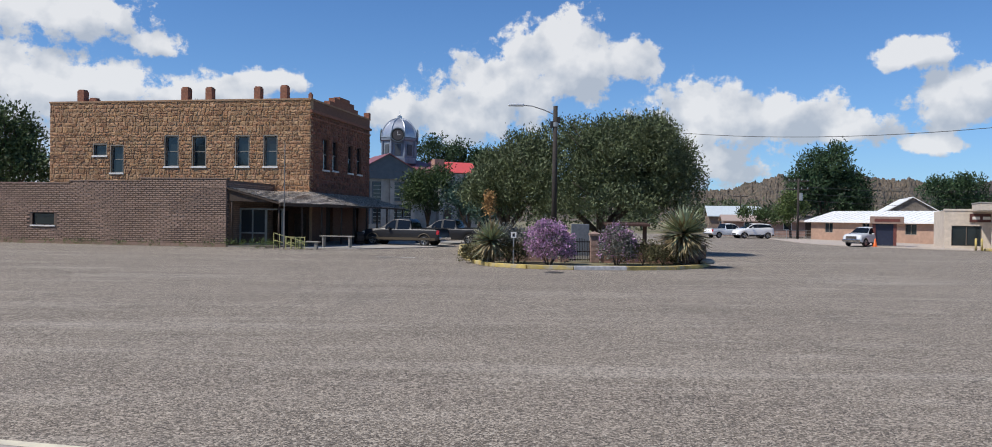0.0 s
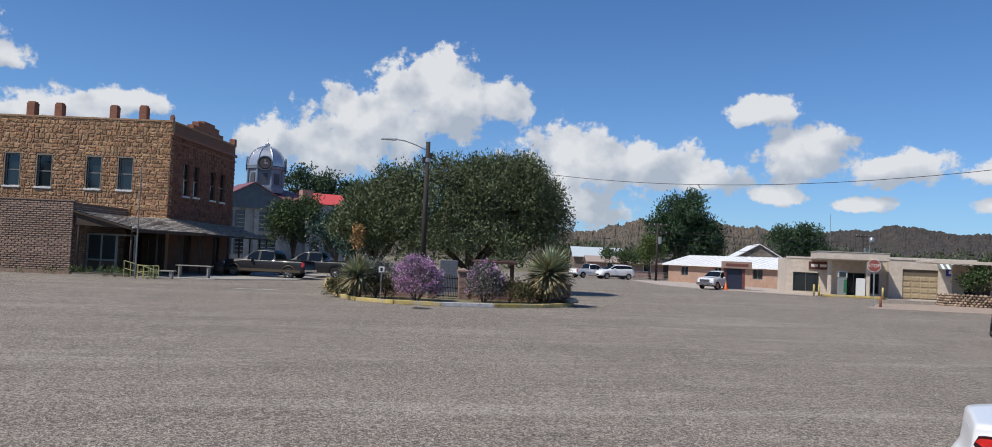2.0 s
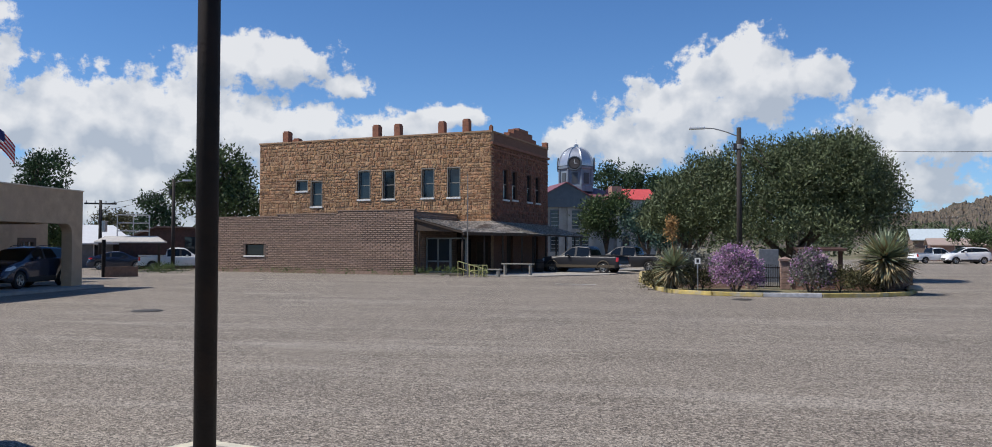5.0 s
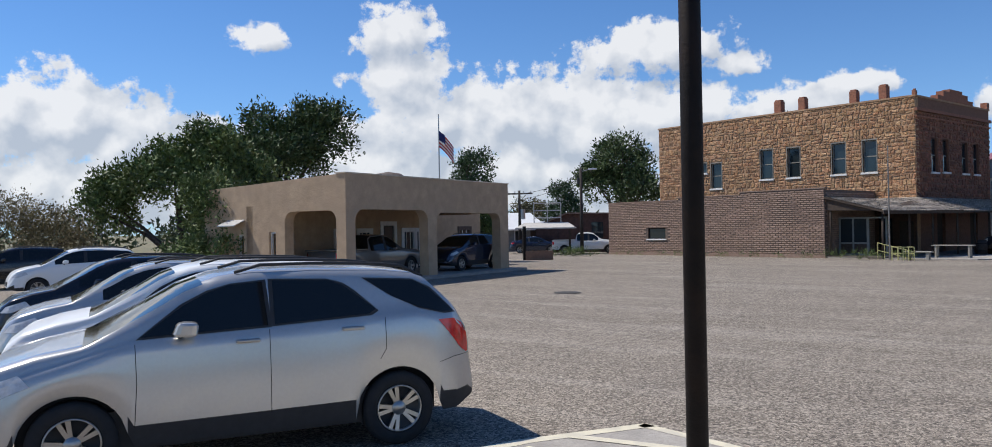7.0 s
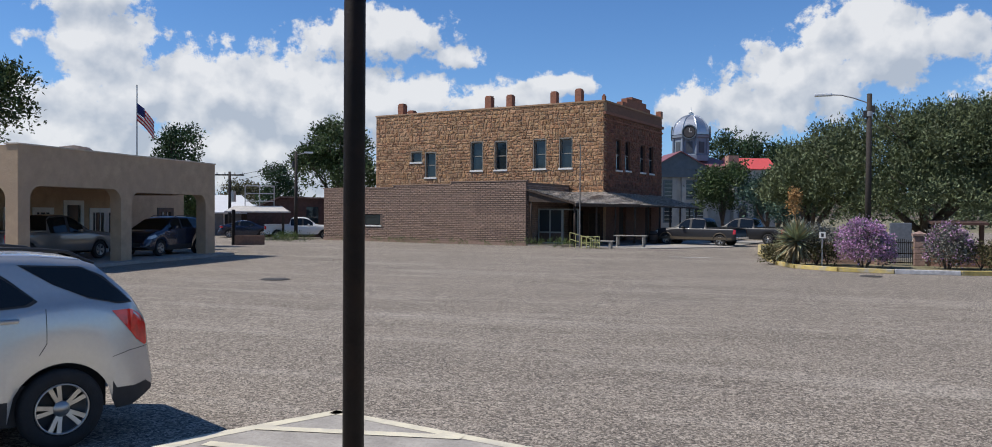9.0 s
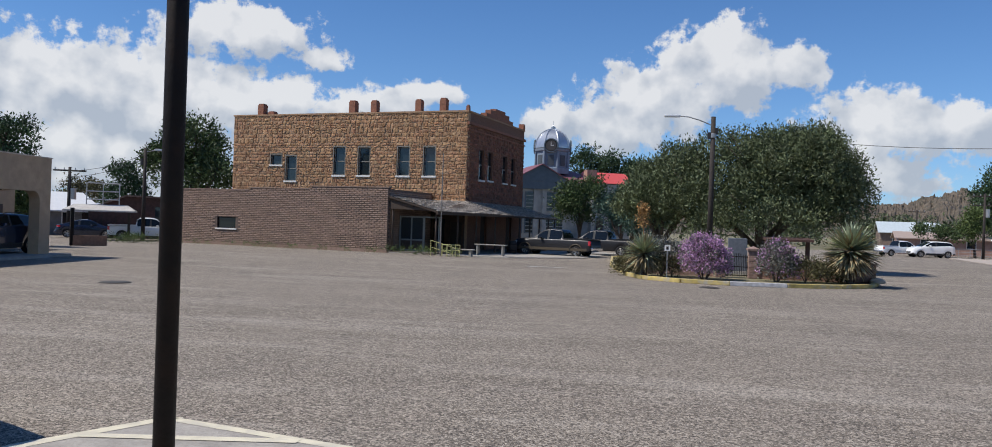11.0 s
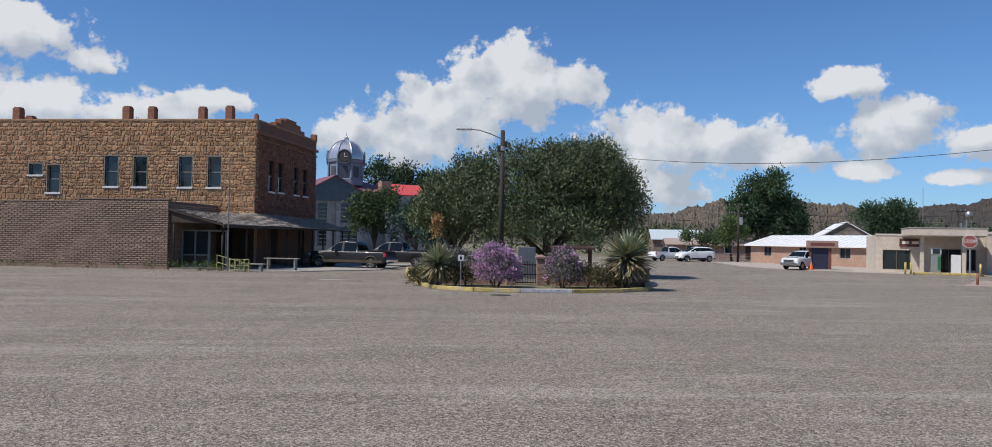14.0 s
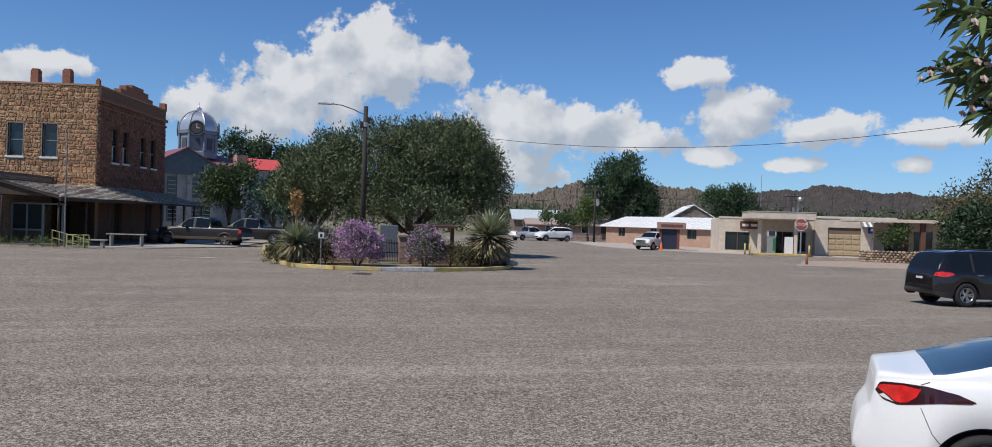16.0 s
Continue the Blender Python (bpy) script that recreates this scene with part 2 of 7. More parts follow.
def part(name, me, material, parent=None, label="", smooth=False, bevel=0.0, m=None):
    data = bpy.data.meshes.new(name)
    data.from_pydata(me.v, [], me.f)
    data.materials.append(material)
    if "wall" in name or name in ("frame", "cladding", "coping", "parapet", "shaft"):
        bm = bmesh.new()
        bm.from_mesh(data)
        bmesh.ops.remove_doubles(bm, verts=bm.verts, dist=0.0004)
        bm.to_mesh(data)
        bm.free()
    if smooth:
        data.shade_smooth()
    data.update()
    ob = new(name, data)
    if parent is not None:
        ob.parent = parent
    if m is not None:
        ob.matrix_basis = m
    if bevel:
        mod = ob.modifiers.new("bevel", "BEVEL")
        mod.width, mod.segments, mod.limit_method = bevel, 2, "ANGLE"
    if label:
        ob["label"] = label
    return ob


def thing(name, m, label, category, group="", kind=""):
    ob = new(name)
    ob.empty_display_size = 0.2
    ob.matrix_basis = m
    return tagged(ob, label, category, group, kind)


def polar(azimuth, distance, z=0.0):
    """A place from the azimuth (degrees, clockwise from +y) and the distance from the start."""
    a = radians(azimuth)
    return (0.3 + distance * math.sin(a), distance * math.cos(a), z)


# ---- ground ----
ASPHALT = bpy.data.materials.new("worn chip-seal asphalt")
ASPHALT.use_nodes = True


def asphalt(nt):
    """Pale and dark chips close up, long worn streaks and patches over the square."""
    b = nt.nodes["Principled BSDF"]
    b.inputs["Roughness"].default_value, b.inputs["Specular IOR Level"].default_value = 0.9, 0.25
    pos = nt.nodes.new("ShaderNodeNewGeometry").outputs["Position"]

    def field(sx, sy, detail, r, turn=0.0):
        mp = nt.nodes.new("ShaderNodeMapping")
        mp.inputs["Scale"].default_value, mp.inputs["Rotation"].default_value = (sx, sy, 1), (0, 0, turn)
        nt.links.new(pos, mp.inputs[0])
        n = nt.nodes.new("ShaderNodeTexNoise")
        n.inputs["Scale"].default_value, n.inputs["Detail"].default_value, n.inputs["Roughness"].default_value = 1.0, detail, r
        nt.links.new(mp.outputs[0], n.inputs["Vector"])
        return n.outputs["Fac"]

    def blend(a, c, f, lo, hi, most, kind="MIX"):
        rg = nt.nodes.new("ShaderNodeMapRange")
        nt.links.new(f, rg.inputs[0])
        for i, v in ((1, lo), (2, hi), (3, 0.0), (4, most)):
            rg.inputs[i].default_value = v
        n = nt.nodes.new("ShaderNodeMix")
        n.data_type, n.blend_type = "RGBA", kind
        nt.links.new(rg.outputs[0], n.inputs[0])
        for sock, v in ((n.inputs[6], a), (n.inputs[7], c)):
            if isinstance(v, tuple):
                sock.default_value = v
            else:
                nt.links.new(v, sock)
        return n.outputs[2]
    def pebbles(scale, spread):
        v = nt.nodes.new("ShaderNodeTexVoronoi")
        v.inputs["Scale"].default_value, v.inputs["Randomness"].default_value = scale, spread
        nt.links.new(pos, v.inputs["Vector"])
        sep3 = nt.nodes.new("ShaderNodeSeparateColor")
        nt.links.new(v.outputs["Color"], sep3.inputs[0])
        return sep3.outputs[0], v.outputs["Distance"]
    # broad wear: darker bound lanes, sandy dust in long drifts, faint turning tracks
    c = blend((0.165, 0.138, 0.110, 1), (0.232, 0.198, 0.160, 1), field(0.1, 0.3, 7, 0.6, 0.15), 0.38, 0.62, 1.0)
    c = blend(c, (0.36, 0.32, 0.27, 1), field(0.07, 0.5, 7, 0.68, -0.10), 0.52, 0.66, 0.85)
    c = blend(c, (0.40, 0.355, 0.30, 1), field(0.16, 0.95, 8, 0.72, 0.16), 0.57, 0.68, 0.7)
    c = blend(c, (0.125, 0.108, 0.092, 1), field(0.35, 0.12, 6, 0.62, 0.5), 0.55, 0.70, 0.55)
    c = blend(c, (0.12, 0.105, 0.092, 1), field(1.3, 0.05, 4, 0.6, 0.75), 0.56, 0.72, 0.45)
    c = blend(c, (0.42, 0.37, 0.31, 1), field(0.8, 0.8, 7, 0.7, 0.2), 0.60, 0.72, 0.45)
    # the chips themselves, pale and dark stones in tar
    stone_a, gap_a = pebbles(52, 1.0)
    stone_b, gap_b = pebbles(27, 1.0)
    c = blend(c, (0.52, 0.45, 0.37, 1), stone_a, 0.62, 0.90, 0.70)
    c = blend(c, (0.035, 0.030, 0.026, 1), stone_a, 0.36, 0.12, 0.75)
    c = blend(c, (0.055, 0.047, 0.040, 1), stone_b, 0.22, 0.08, 0.5)
    c = blend(c, (0.50, 0.44, 0.36, 1), stone_b, 0.84, 0.97, 0.45)
    c = blend(c, (0.05, 0.043, 0.037, 1), field(9, 9, 5, 0.75, 0.9), 0.54, 0.70, 0.35)
    c = blend(c, (0.40, 0.355, 0.30, 1), field(10, 10, 5, 0.75, 0.3), 0.56, 0.72, 0.3)
    nt.links.new(c, b.inputs["Base Color"])
    bn = nt.nodes.new("ShaderNodeBump")
    bn.inputs["Strength"].default_value, bn.inputs["Distance"].default_value = 0.7, 0.008
    bn.invert = True
    nt.links.new(gap_a, bn.inputs["Height"])
    nt.links.new(bn.outputs[0], b.inputs["Normal"])


asphalt(ASPHALT.node_tree)
CONCRETE = mat("old concrete", (0.36, 0.33, 0.29), 0.9, 3.0, 0.2, 0.4, fine=0.25)
DIRT = mat("dry dirt and grass", (0.20, 0.17, 0.10), 0.95, 1.5, 0.45, 0.5, stain=(0.10, 0.12, 0.05), stain_scale=0.12)
YELLOW = mat("worn yellow kerb paint", (0.50, 0.38, 0.12), 0.8, 3.0, 0.3, 0.3, stain=(0.38, 0.36, 0.32), stain_scale=2.5)
CREAM = mat("cream road paint", (0.66, 0.60, 0.45), 0.8, 4.0, 0.12, 0.2, stain=(0.50, 0.46, 0.38), stain_scale=3.0)
# the lot is a sheet with slight swells, the land beyond it lies just under
tagged(part("ground", Mesh().add([(x, y, -0.03) for x, y in ((-2500, -400), (2500, -400), (2500, 2500), (-2500, 2500))], [(0, 1, 2, 3)]), DIRT), "dry dirt and grass land round the square", "ground", kind="structure")
nx, ny = 90, 60
lot = Mesh()
lot.v = [(-75 + 165 * i / nx, -12 + 132 * j / ny, 0.012 * noise.noise(((-75 + 165 * i / nx) / 9, (-12 + 132 * j / ny) / 9, 0))) for j in range(ny + 1) for i in range(nx + 1)]
lot.f = [(j * (nx + 1) + i, j * (nx + 1) + i + 1, (j + 1) * (nx + 1) + i + 1, (j + 1) * (nx + 1) + i) for j in range(ny) for i in range(nx)]
tagged(part("road", lot, ASPHALT, smooth=True), "wide grey chip-seal asphalt square with paler worn streaks", "road", kind="structure")

# painted concrete island by the near post
isl = thing("traffic_island", pose(0, 0, 0), "low concrete island with cream painted border and stripes", "traffic island", kind="structure")
tri = [(-4.87, 7.65), (-2.3, 7.05), (0.6, 6.2), (0.6, 0.9), (-6.4, 0.9), (-5.9, 5.2), (-5.55, 6.35)]
part("slab", Mesh().prism(tri, -0.05, 0.05), CONCRETE, isl)
edge_line = Mesh()
tip, rt, lf = Vector((-4.87, 7.65, 0.054)), Vector((0.6, 6.2, 0.054)), Vector((-5.9, 5.2, 0.054))
STRIPE = 0.14
for a, b, inn in ((tip, Vector((-2.3, 7.05, 0.054)), Vector((0, -STRIPE, 0))), (Vector((-2.3, 7.05, 0.054)), rt, Vector((0, -STRIPE, 0))), (tip, Vector((-5.55, 6.35, 0.054)), Vector((STRIPE * 1.3, 0, 0))), (Vector((-5.55, 6.35, 0.054)), lf, Vector((STRIPE * 1.3, 0, 0)))):
    edge_line.add([a, b, b + inn, a + inn], [(0, 1, 2, 3), (3, 2, 1, 0)][:1])
part("painted_border", edge_line, CREAM, isl)
for k in range(7):
    y = 7.1 - 0.62 * k
    part("painted_stripe", Mesh().add([(-5.2 - 0.12 * k, y - 0.42, 0.058), (-3.2 + 1.5 * k, y - 0.02 - 0.2 * k, 0.058), (-3.2 + 1.5 * k, y + 0.12 - 0.2 * k, 0.058), (-5.2 - 0.12 * k, y - 0.28, 0.058)], [(0, 1, 2, 3)]), CREAM, isl)

IRON = mat("dark brown painted steel", (0.010, 0.007, 0.006), 0.6, 9.0, 0.35, 0.2, stain=(0.02, 0.011, 0.007), stain_scale=4.0, spec=0.2)
post = thing("steel_post", pose(-2.075, 3.14, 0.05), "tall dark brown painted steel pipe post on the island", "post")
part("shaft", Mesh().tube((0, 0, 0), (0, 0, 5.6), 0.046, 0.046, 24), IRON, post, smooth=True)
part("foot_plate", Mesh().lathe([(0, 0.02), (0.11, 0.02), (0.12, 0.0)], 20), IRON, post)

for px, py, r in ((2.44, 31.7, 0.35), (-15.8, 22.1, 0.42)):
    mh = Mesh().lathe([(0, 0.014), (r * 0.8, 0.014), (r, 0.018), (r * 1.12, 0.0)], 24)
    tagged(part("manhole_cover", mh, mat("rusty cast iron", (0.05, 0.045, 0.04), 0.7, 8, 0.3, 0.3), m=pose(px, py, 0.012)), "round dark iron manhole cover set in the asphalt", "manhole cover")
wl = Mesh().box(-6.0, -3.9, 41.5, 41.8, 0.012, 0.018)
tagged(part("road_marking", wl, mat("worn white road paint", (0.55, 0.53, 0.5), 0.8, 5, 0.25, stain=(0.3, 0.28, 0.26), stain_scale=2.0)), "short worn white line on the asphalt", "road marking", kind="structure")
# concrete pavement before the porch and the stations
tagged(part("pavement", Mesh().prism([(-19, 52.3), (-15.3, 51.2), (-8.5, 50.8), (-4.0, 55), (-2.0, 68), (-8, 70), (-16, 58)], -0.05, 0.06), CONCRETE), "pale concrete pavement before the porch", "pavement", kind="structure")
tagged(part("pavement_station", Mesh().prism([(30, 78), (31, 71.5), (38, 63), (46, 59.5), (58, 55), (75, 60), (60, 80), (42, 92), (33, 97)], -0.05, 0.05), mat("pale dusty concrete", (0.42, 0.36, 0.31), 0.9, 2.5, 0.2, 0.3)), "pale dusty concrete apron of the filling station", "pavement", kind="structure")
tagged(part("pavement_dirt", Mesh().prism([(30, 44.5), (47, 40), (70, 40), (75, 60), (58, 55), (46, 54), (36, 52)], -0.05, 0.03), mat("pinkish dirt", (0.36, 0.28, 0.22), 0.95, 2.0, 0.25, 0.4)), "pinkish bare dirt verge", "verge", kind="structure")

# ---- stone building ----
STONE = mat("tan rubble sandstone", (0.325, 0.172, 0.086), 0.9, 9.0, 0.55, 1.0, stain=(0.50, 0.33, 0.19), stain_scale=2.6, per_piece=0.34)
# front stone: redder, and darkened in colour for the face turned from the sun
REDSTONE_SHADE = mat("red brown front stone darkened as shade", (0.21, 0.085, 0.05), 0.9, 4.0, 0.35, 0.7, island=0.35)
STONE_J = mat("tan rubble sandstone joined", (0.325, 0.172, 0.086), 0.9, 9.0, 0.55, 1.0, stain=(0.50, 0.33, 0.19), stain_scale=2.6, island=0.34)
MORTAR = mat("tan mortar", (0.40, 0.25, 0.145), 0.95, 8.0, 0.25, 0.5)
BRICK = mat("pinkish brown brick", (0.275, 0.19, 0.145), 0.9, 6.0, 0.2, 0.4, per_piece=0.13)
BRICK_J = mat("pinkish brown brick joined", (0.275, 0.19, 0.145), 0.9, 6.0, 0.2, 0.4, island=0.13)
# mortar darkened to paint in the shadow lines under the proud bricks
BRICK_M = mat("brick mortar darkened as joint shadow", (0.13, 0.095, 0.076), 0.95, 8.0, 0.2, 0.3)
REDBRICK = mat("red brown chimney brick", (0.27, 0.115, 0.07), 0.9, 9.0, 0.35, 0.5)
WHITE = mat("off-white paint", (0.72, 0.70, 0.66), 0.6, 5.0, 0.1, 0.1)
PANE = mat("dark window glass", (0.02, 0.028, 0.032), 0.06, vary=0, spec=0.6)
SASH = mat("grey brown sash", (0.22, 0.20, 0.17), 0.6, 8.0, 0.2)
DARKWOOD = mat("dark weathered timber", (0.055, 0.038, 0.028), 0.85, 9.0, 0.35, 0.4)
SHINGLE = mat("grey weathered shingles", (0.33, 0.285, 0.24), 0.9, 7.0, 0.4, 0.5, island=0.35)
DARKROOF = mat("dark shaded roofing", (0.055, 0.05, 0.05), 0.8, 6.0, 0.3, 0.3)
CURTAIN = mat("pale blind", (0.42, 0.46, 0.44), 0.8, 6, 0.1)

B = pose(-12.9, 57.6, 0, 0, 0, -10.95)
SIDE = [(-17.17, -16.14, 6.32, 7.13), (-15.73, -14.75, 5.05, 7.03), (-11.29, -10.29, 5.53, 7.72), (-9.09, -8.1, 5.53, 7.68), (-5.68, -4.71, 5.54, 7.69), (-3.5, -2.55, 5.54, 7.7)]
FRONT = [(2.3, 3.3, 5.45, 7.74), (4.1, 5.1, 5.5, 7.74), (7.3, 8.3, 5.5, 7.7), (9.3, 10.3, 5.5, 7.7)]
stone = thing("stone_building", B, "two-storey tan rubble stone building with flat parapet and chimneys", "building")
TOP = 10.25
core = Mesh().wall(-20.9, 0, 0, TOP, 0.0, 0.45, SIDE)
side_wall = part("wall", core, MORTAR, stone)
# the street front, turned a quarter
QF = pose(0, 0, 0, 0, 0, 90)
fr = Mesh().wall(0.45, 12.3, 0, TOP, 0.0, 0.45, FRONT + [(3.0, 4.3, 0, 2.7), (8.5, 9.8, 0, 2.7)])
# the front's mortar carries the same painted shade
front_wall = part("wall", fr, mat("red front mortar darkened as shade", (0.20, 0.10, 0.065), 0.95, 8.0, 0.25, 0.4), stone, m=QF)
part("wall", Mesh().box(-20.9, -20.45, 0.45, 12.3, 0, TOP).box(-20.45, -0.45, 11.85, 12.3, 0, TOP), MORTAR, stone)
part("roof", Mesh().box(-20.45, -0.45, 0.45, 11.85, TOP - 0.7, TOP - 0.55), DARKROOF, stone)
part("coping", Mesh().box(-20.96, 0.06, -0.06, 0.5, TOP, TOP + 0.12).box(-0.5, 0.06, 0.5, 12.36, TOP, TOP + 0.12).box(-20.96, -20.4, 0.5, 12.36, TOP, TOP + 0.12), mat("tan coping stone", (0.36, 0.22, 0.13), 0.9, 5.0, 0.3, 0.4), stone, "tan stone coping")


REDTRIM = mat("dark red brown window paint", (0.07, 0.03, 0.022), 0.7, 8, 0.2)


def sash_window(parent, x0, x1, z0, z1, m, lintel, bars=True, blind=0.0):
    w = new("window")
    w.parent, w.matrix_basis = parent, m
    t = 0.07
    part("frame", Mesh().wall(x0, x1, z0, z1, 0.14, 0.26, [(x0 + t, x1 - t, z0 + t, z1 - t)]), SASH if lintel else REDTRIM, w)
    zm = (z0 + z1) / 2
    if z1 - z0 > 1.2:
        part("pane", Mesh().box(x0 + t, x1 - t, 0.20, 0.215, zm, z1 - t), PANE, w)
        part("pane", Mesh().box(x0 + t, x1 - t, 0.17, 0.185, z0 + t, zm), PANE, w)
        part("meeting_rail", Mesh().box(x0 + t, x1 - t, 0.15, 0.23, zm - 0.035, zm + 0.035), SASH, w)
    else:
        part("pane", Mesh().box(x0 + t, x1 - t, 0.18, 0.195, z0 + t, z1 - t), PANE, w)
    if blind:
        part("blind", Mesh().box(x0 + t, x1 - t, 0.24, 0.25, z1 - t - blind, z1 - t), CURTAIN, w)
    part("sill", Mesh().box(x0 - 0.12, x1 + 0.12, -0.10, 0.2, z0 - 0.13, z0), WHITE, w, bevel=0.015)
    if lintel:
        part("casing", Mesh().box(x0 - 0.06, x0, -0.02, 0.14, z0, z1).box(x1, x1 + 0.06, -0.02, 0.14, z0, z1).box(x0 - 0.06, x1 + 0.06, -0.02, 0.14, z1, z1 + 0.08), SASH, w)
    return w


for k, (x0, x1, z0, z1) in enumerate(SIDE):
    sash_window(stone, x0, x1, z0, z1, Matrix(), True)
for x0, x1, z0, z1 in FRONT:
    sash_window(stone, x0, x1, z0, z1, QF, False)
for x0, x1, z1 in ((-18.81, -18.1, 11.29), (-17.83, -17.1, 10.66), (-10.25, -9.55, 11.35), (-8.31, -7.66, 11.32), (-4.5, -3.87, 11.3), (-2.48, -1.83, 11.36), (-0.3, 0.02, 10.8)):
    xm, hw = (x0 + x1) / 2, (x1 - x0) * 0.40
    ch = Mesh().prism([(xm - hw, 0.15), (xm + hw, 0.15), (xm + hw, 0.15 + 2 * hw), (xm - hw, 0.15 + 2 * hw)], TOP + 0.12, z1 - 0.1).prism([(xm - hw + 0.05, 0.2), (xm + hw - 0.05, 0.2), (xm + hw - 0.05, 0.1 + 2 * hw), (xm - hw + 0.05, 0.1 + 2 * hw)], z1 - 0.1, z1)
    part("chimney", ch, REDBRICK, stone, bevel=0.02)
# raised name panel over the street front and the far corner pier
part("parapet_panel", Mesh().box(-0.4, 0.08, 4.2, 8.3, TOP + 0.12, TOP + 0.75).box(-0.4, 0.1, 5.2, 7.3, TOP + 0.75, TOP + 0.95).box(-0.4, 0.08, 3.3, 4.2, TOP + 0.12, TOP + 0.4).box(-0.4, 0.08, 8.3, 9.2, TOP + 0.12, TOP + 0.4), REDBRICK, stone)
part("parapet_pier", Mesh().box(-0.4, 0.05, 11.9, 12.35, TOP + 0.12, TOP + 0.6), REDBRICK, stone)
part("cornice", Mesh().box(0.0, 0.16, -0.1, 12.4, TOP - 0.9, TOP - 0.7).box(0.0, 0.10, -0.05, 12.4, TOP - 1.3, TOP - 1.2), REDBRICK, stone)
for y0 in (3.0, 8.5):
    d = part("door", Mesh().box(y0, y0 + 1.3, 0.2, 0.26, 0.1, 2.7), DARKWOOD, stone, m=QF)
    part("handle", Mesh().tube((y0 + 1.15, 0.16, 1.1), (y0 + 1.15, 0.2, 1.1), 0.03), IRON, d)

# low brick annex
annex = thing("brick_annex", B, "long low pinkish brown brick annex with a stepped parapet", "building")
YW = -6.63
WIN = (-16.75, -15.1, 1.22, 2.02)
part("wall", Mesh().wall(-20.7, -2.72, 0, 3.98, YW + 0.03, YW + 0.33, [WIN]), BRICK_M, annex)
part("parapet", Mesh().box(-13.9, -8.75, YW + 0.03, YW + 0.33, 3.98, 4.14).box(-8.75, -2.72, YW + 0.03, YW + 0.33, 3.98, 4.32), BRICK_M, annex)
part("coping", Mesh().box(-20.75, -13.95, YW - 0.02, YW + 0.36, 3.98, 4.05).box(-13.95, -8.8, YW - 0.02, YW + 0.36, 4.14, 4.21).box(-8.8, -2.66, YW - 0.02, YW + 0.36, 4.32, 4.39), BRICK, annex, "brick coping")
part("side_wall", Mesh().box(-3.02, -2.72, YW + 0.33, -0.02, 0, 4.25), BRICK_M, annex)
part("side_wall", Mesh().box(-20.7, -20.4, YW + 0.33, -0.02, 0, 3.98), BRICK_M, annex)
part("roof", Mesh().box(-20.4, -3.02, YW + 0.33, -0.02, 3.4, 3.5), DARKROOF, annex)
w = new("window")
w.parent = annex
part("frame", Mesh().wall(WIN[0], WIN[1], WIN[2], WIN[3], YW + 0.12, YW + 0.2, [(WIN[0] + 0.06, WIN[1] - 0.06, WIN[2] + 0.06, WIN[3] - 0.06)]), IRON, w)
part("pane", Mesh().box(WIN[0] + 0.06, WIN[1] - 0.06, YW + 0.15, YW + 0.165, WIN[2] + 0.06, WIN[3] - 0.06), PANE, w)
part("sill", Mesh().box(WIN[0] - 0.1, WIN[1] + 0.1, YW - 0.06, YW + 0.12, WIN[2] - 0.1, WIN[2]), WHITE, w)
part("base_course", Mesh().box(-20.72, -2.7, YW - 0.02, YW + 0.03, 0, 0.22), BRICK_J, annex)

# porch in the corner and along the street front
porch = thing("porch", B, "timber porch with grey shingled roof and dark posts", "porch")
E1, E2, E3 = Vector((0.9, -6.63, 2.86)), Vector((3.0, -0.73, 2.8)), Vector((3.0, 13.2, 2.75))


def shingled(a, b, c, d, rows, cols, material):
    """Courses of shingles between the top edge a-b and the eave d-c, each course proud of the next."""
    me = Mesh()
    rng = random.Random(5)
    up = (b - a).cross(d - a).normalized()
    up = up if up.z > 0 else -up
    for i in range(rows):
        for j in range(cols):
            o = 0.5 * (i % 2)
            u0, u1 = max(0, (j - o) / cols), min(1, (j + 1 - o) / cols)
            v0, v1 = i / rows, min(1.02, (i + 1.12) / rows)
            if u1 - u0 < 0.01:
                continue
            lift = 0.05 + 0.02 * rng.random()
            def at(u, v, h):
                return a.lerp(b, u).lerp(d.lerp(c, u), v) + up * h
            p = [at(u0 + 0.006 / 1, v0, 0.01), at(u1, v0, 0.01), at(u1, v1, lift), at(u0 + 0.004, v1, lift), at(u1, v1, 0.0), at(u0, v1, 0.0)]
            me.add(p, [(0, 1, 2, 3), (3, 2, 4, 5)])
    return me


T1, T2, T3, T4 = Vector((-2.7, -6.63, 3.8)), Vector((-2.72, -0.02, 3.76)), Vector((0.02, -0.02, 3.74)), Vector((0.02, 12.3, 3.7))
roof = part("roof", Mesh().slab([T1, T2, E1], 0.12).slab([T2, T3, E2, E1], 0.12).slab([T3, T4, E3, E2], 0.12), DARKWOOD, porch)
part("shingles", shingled(T1, T2, E1, E1.lerp(T1, 0.03), 9, 18, SHINGLE), SHINGLE, roof)
part("shingles", shingled(T2, T3, E2, E1, 10, 16, SHINGLE), SHINGLE, roof)
part("shingles", shingled(T3, T4, E3, E2, 10, 40, SHINGLE), SHINGLE, roof)
part("fascia", Mesh().box(-0.05, 0.05, 0, (E2 - E1).length, -0.1, 0.1), DARKWOOD, roof, m=Matrix.Translation(E1 - Vector((0, 0, 0.12))) @ pose(0, 0, 0, 0, 0, math.degrees(math.atan2(E2.y - E1.y, E2.x - E1.x)) - 90))
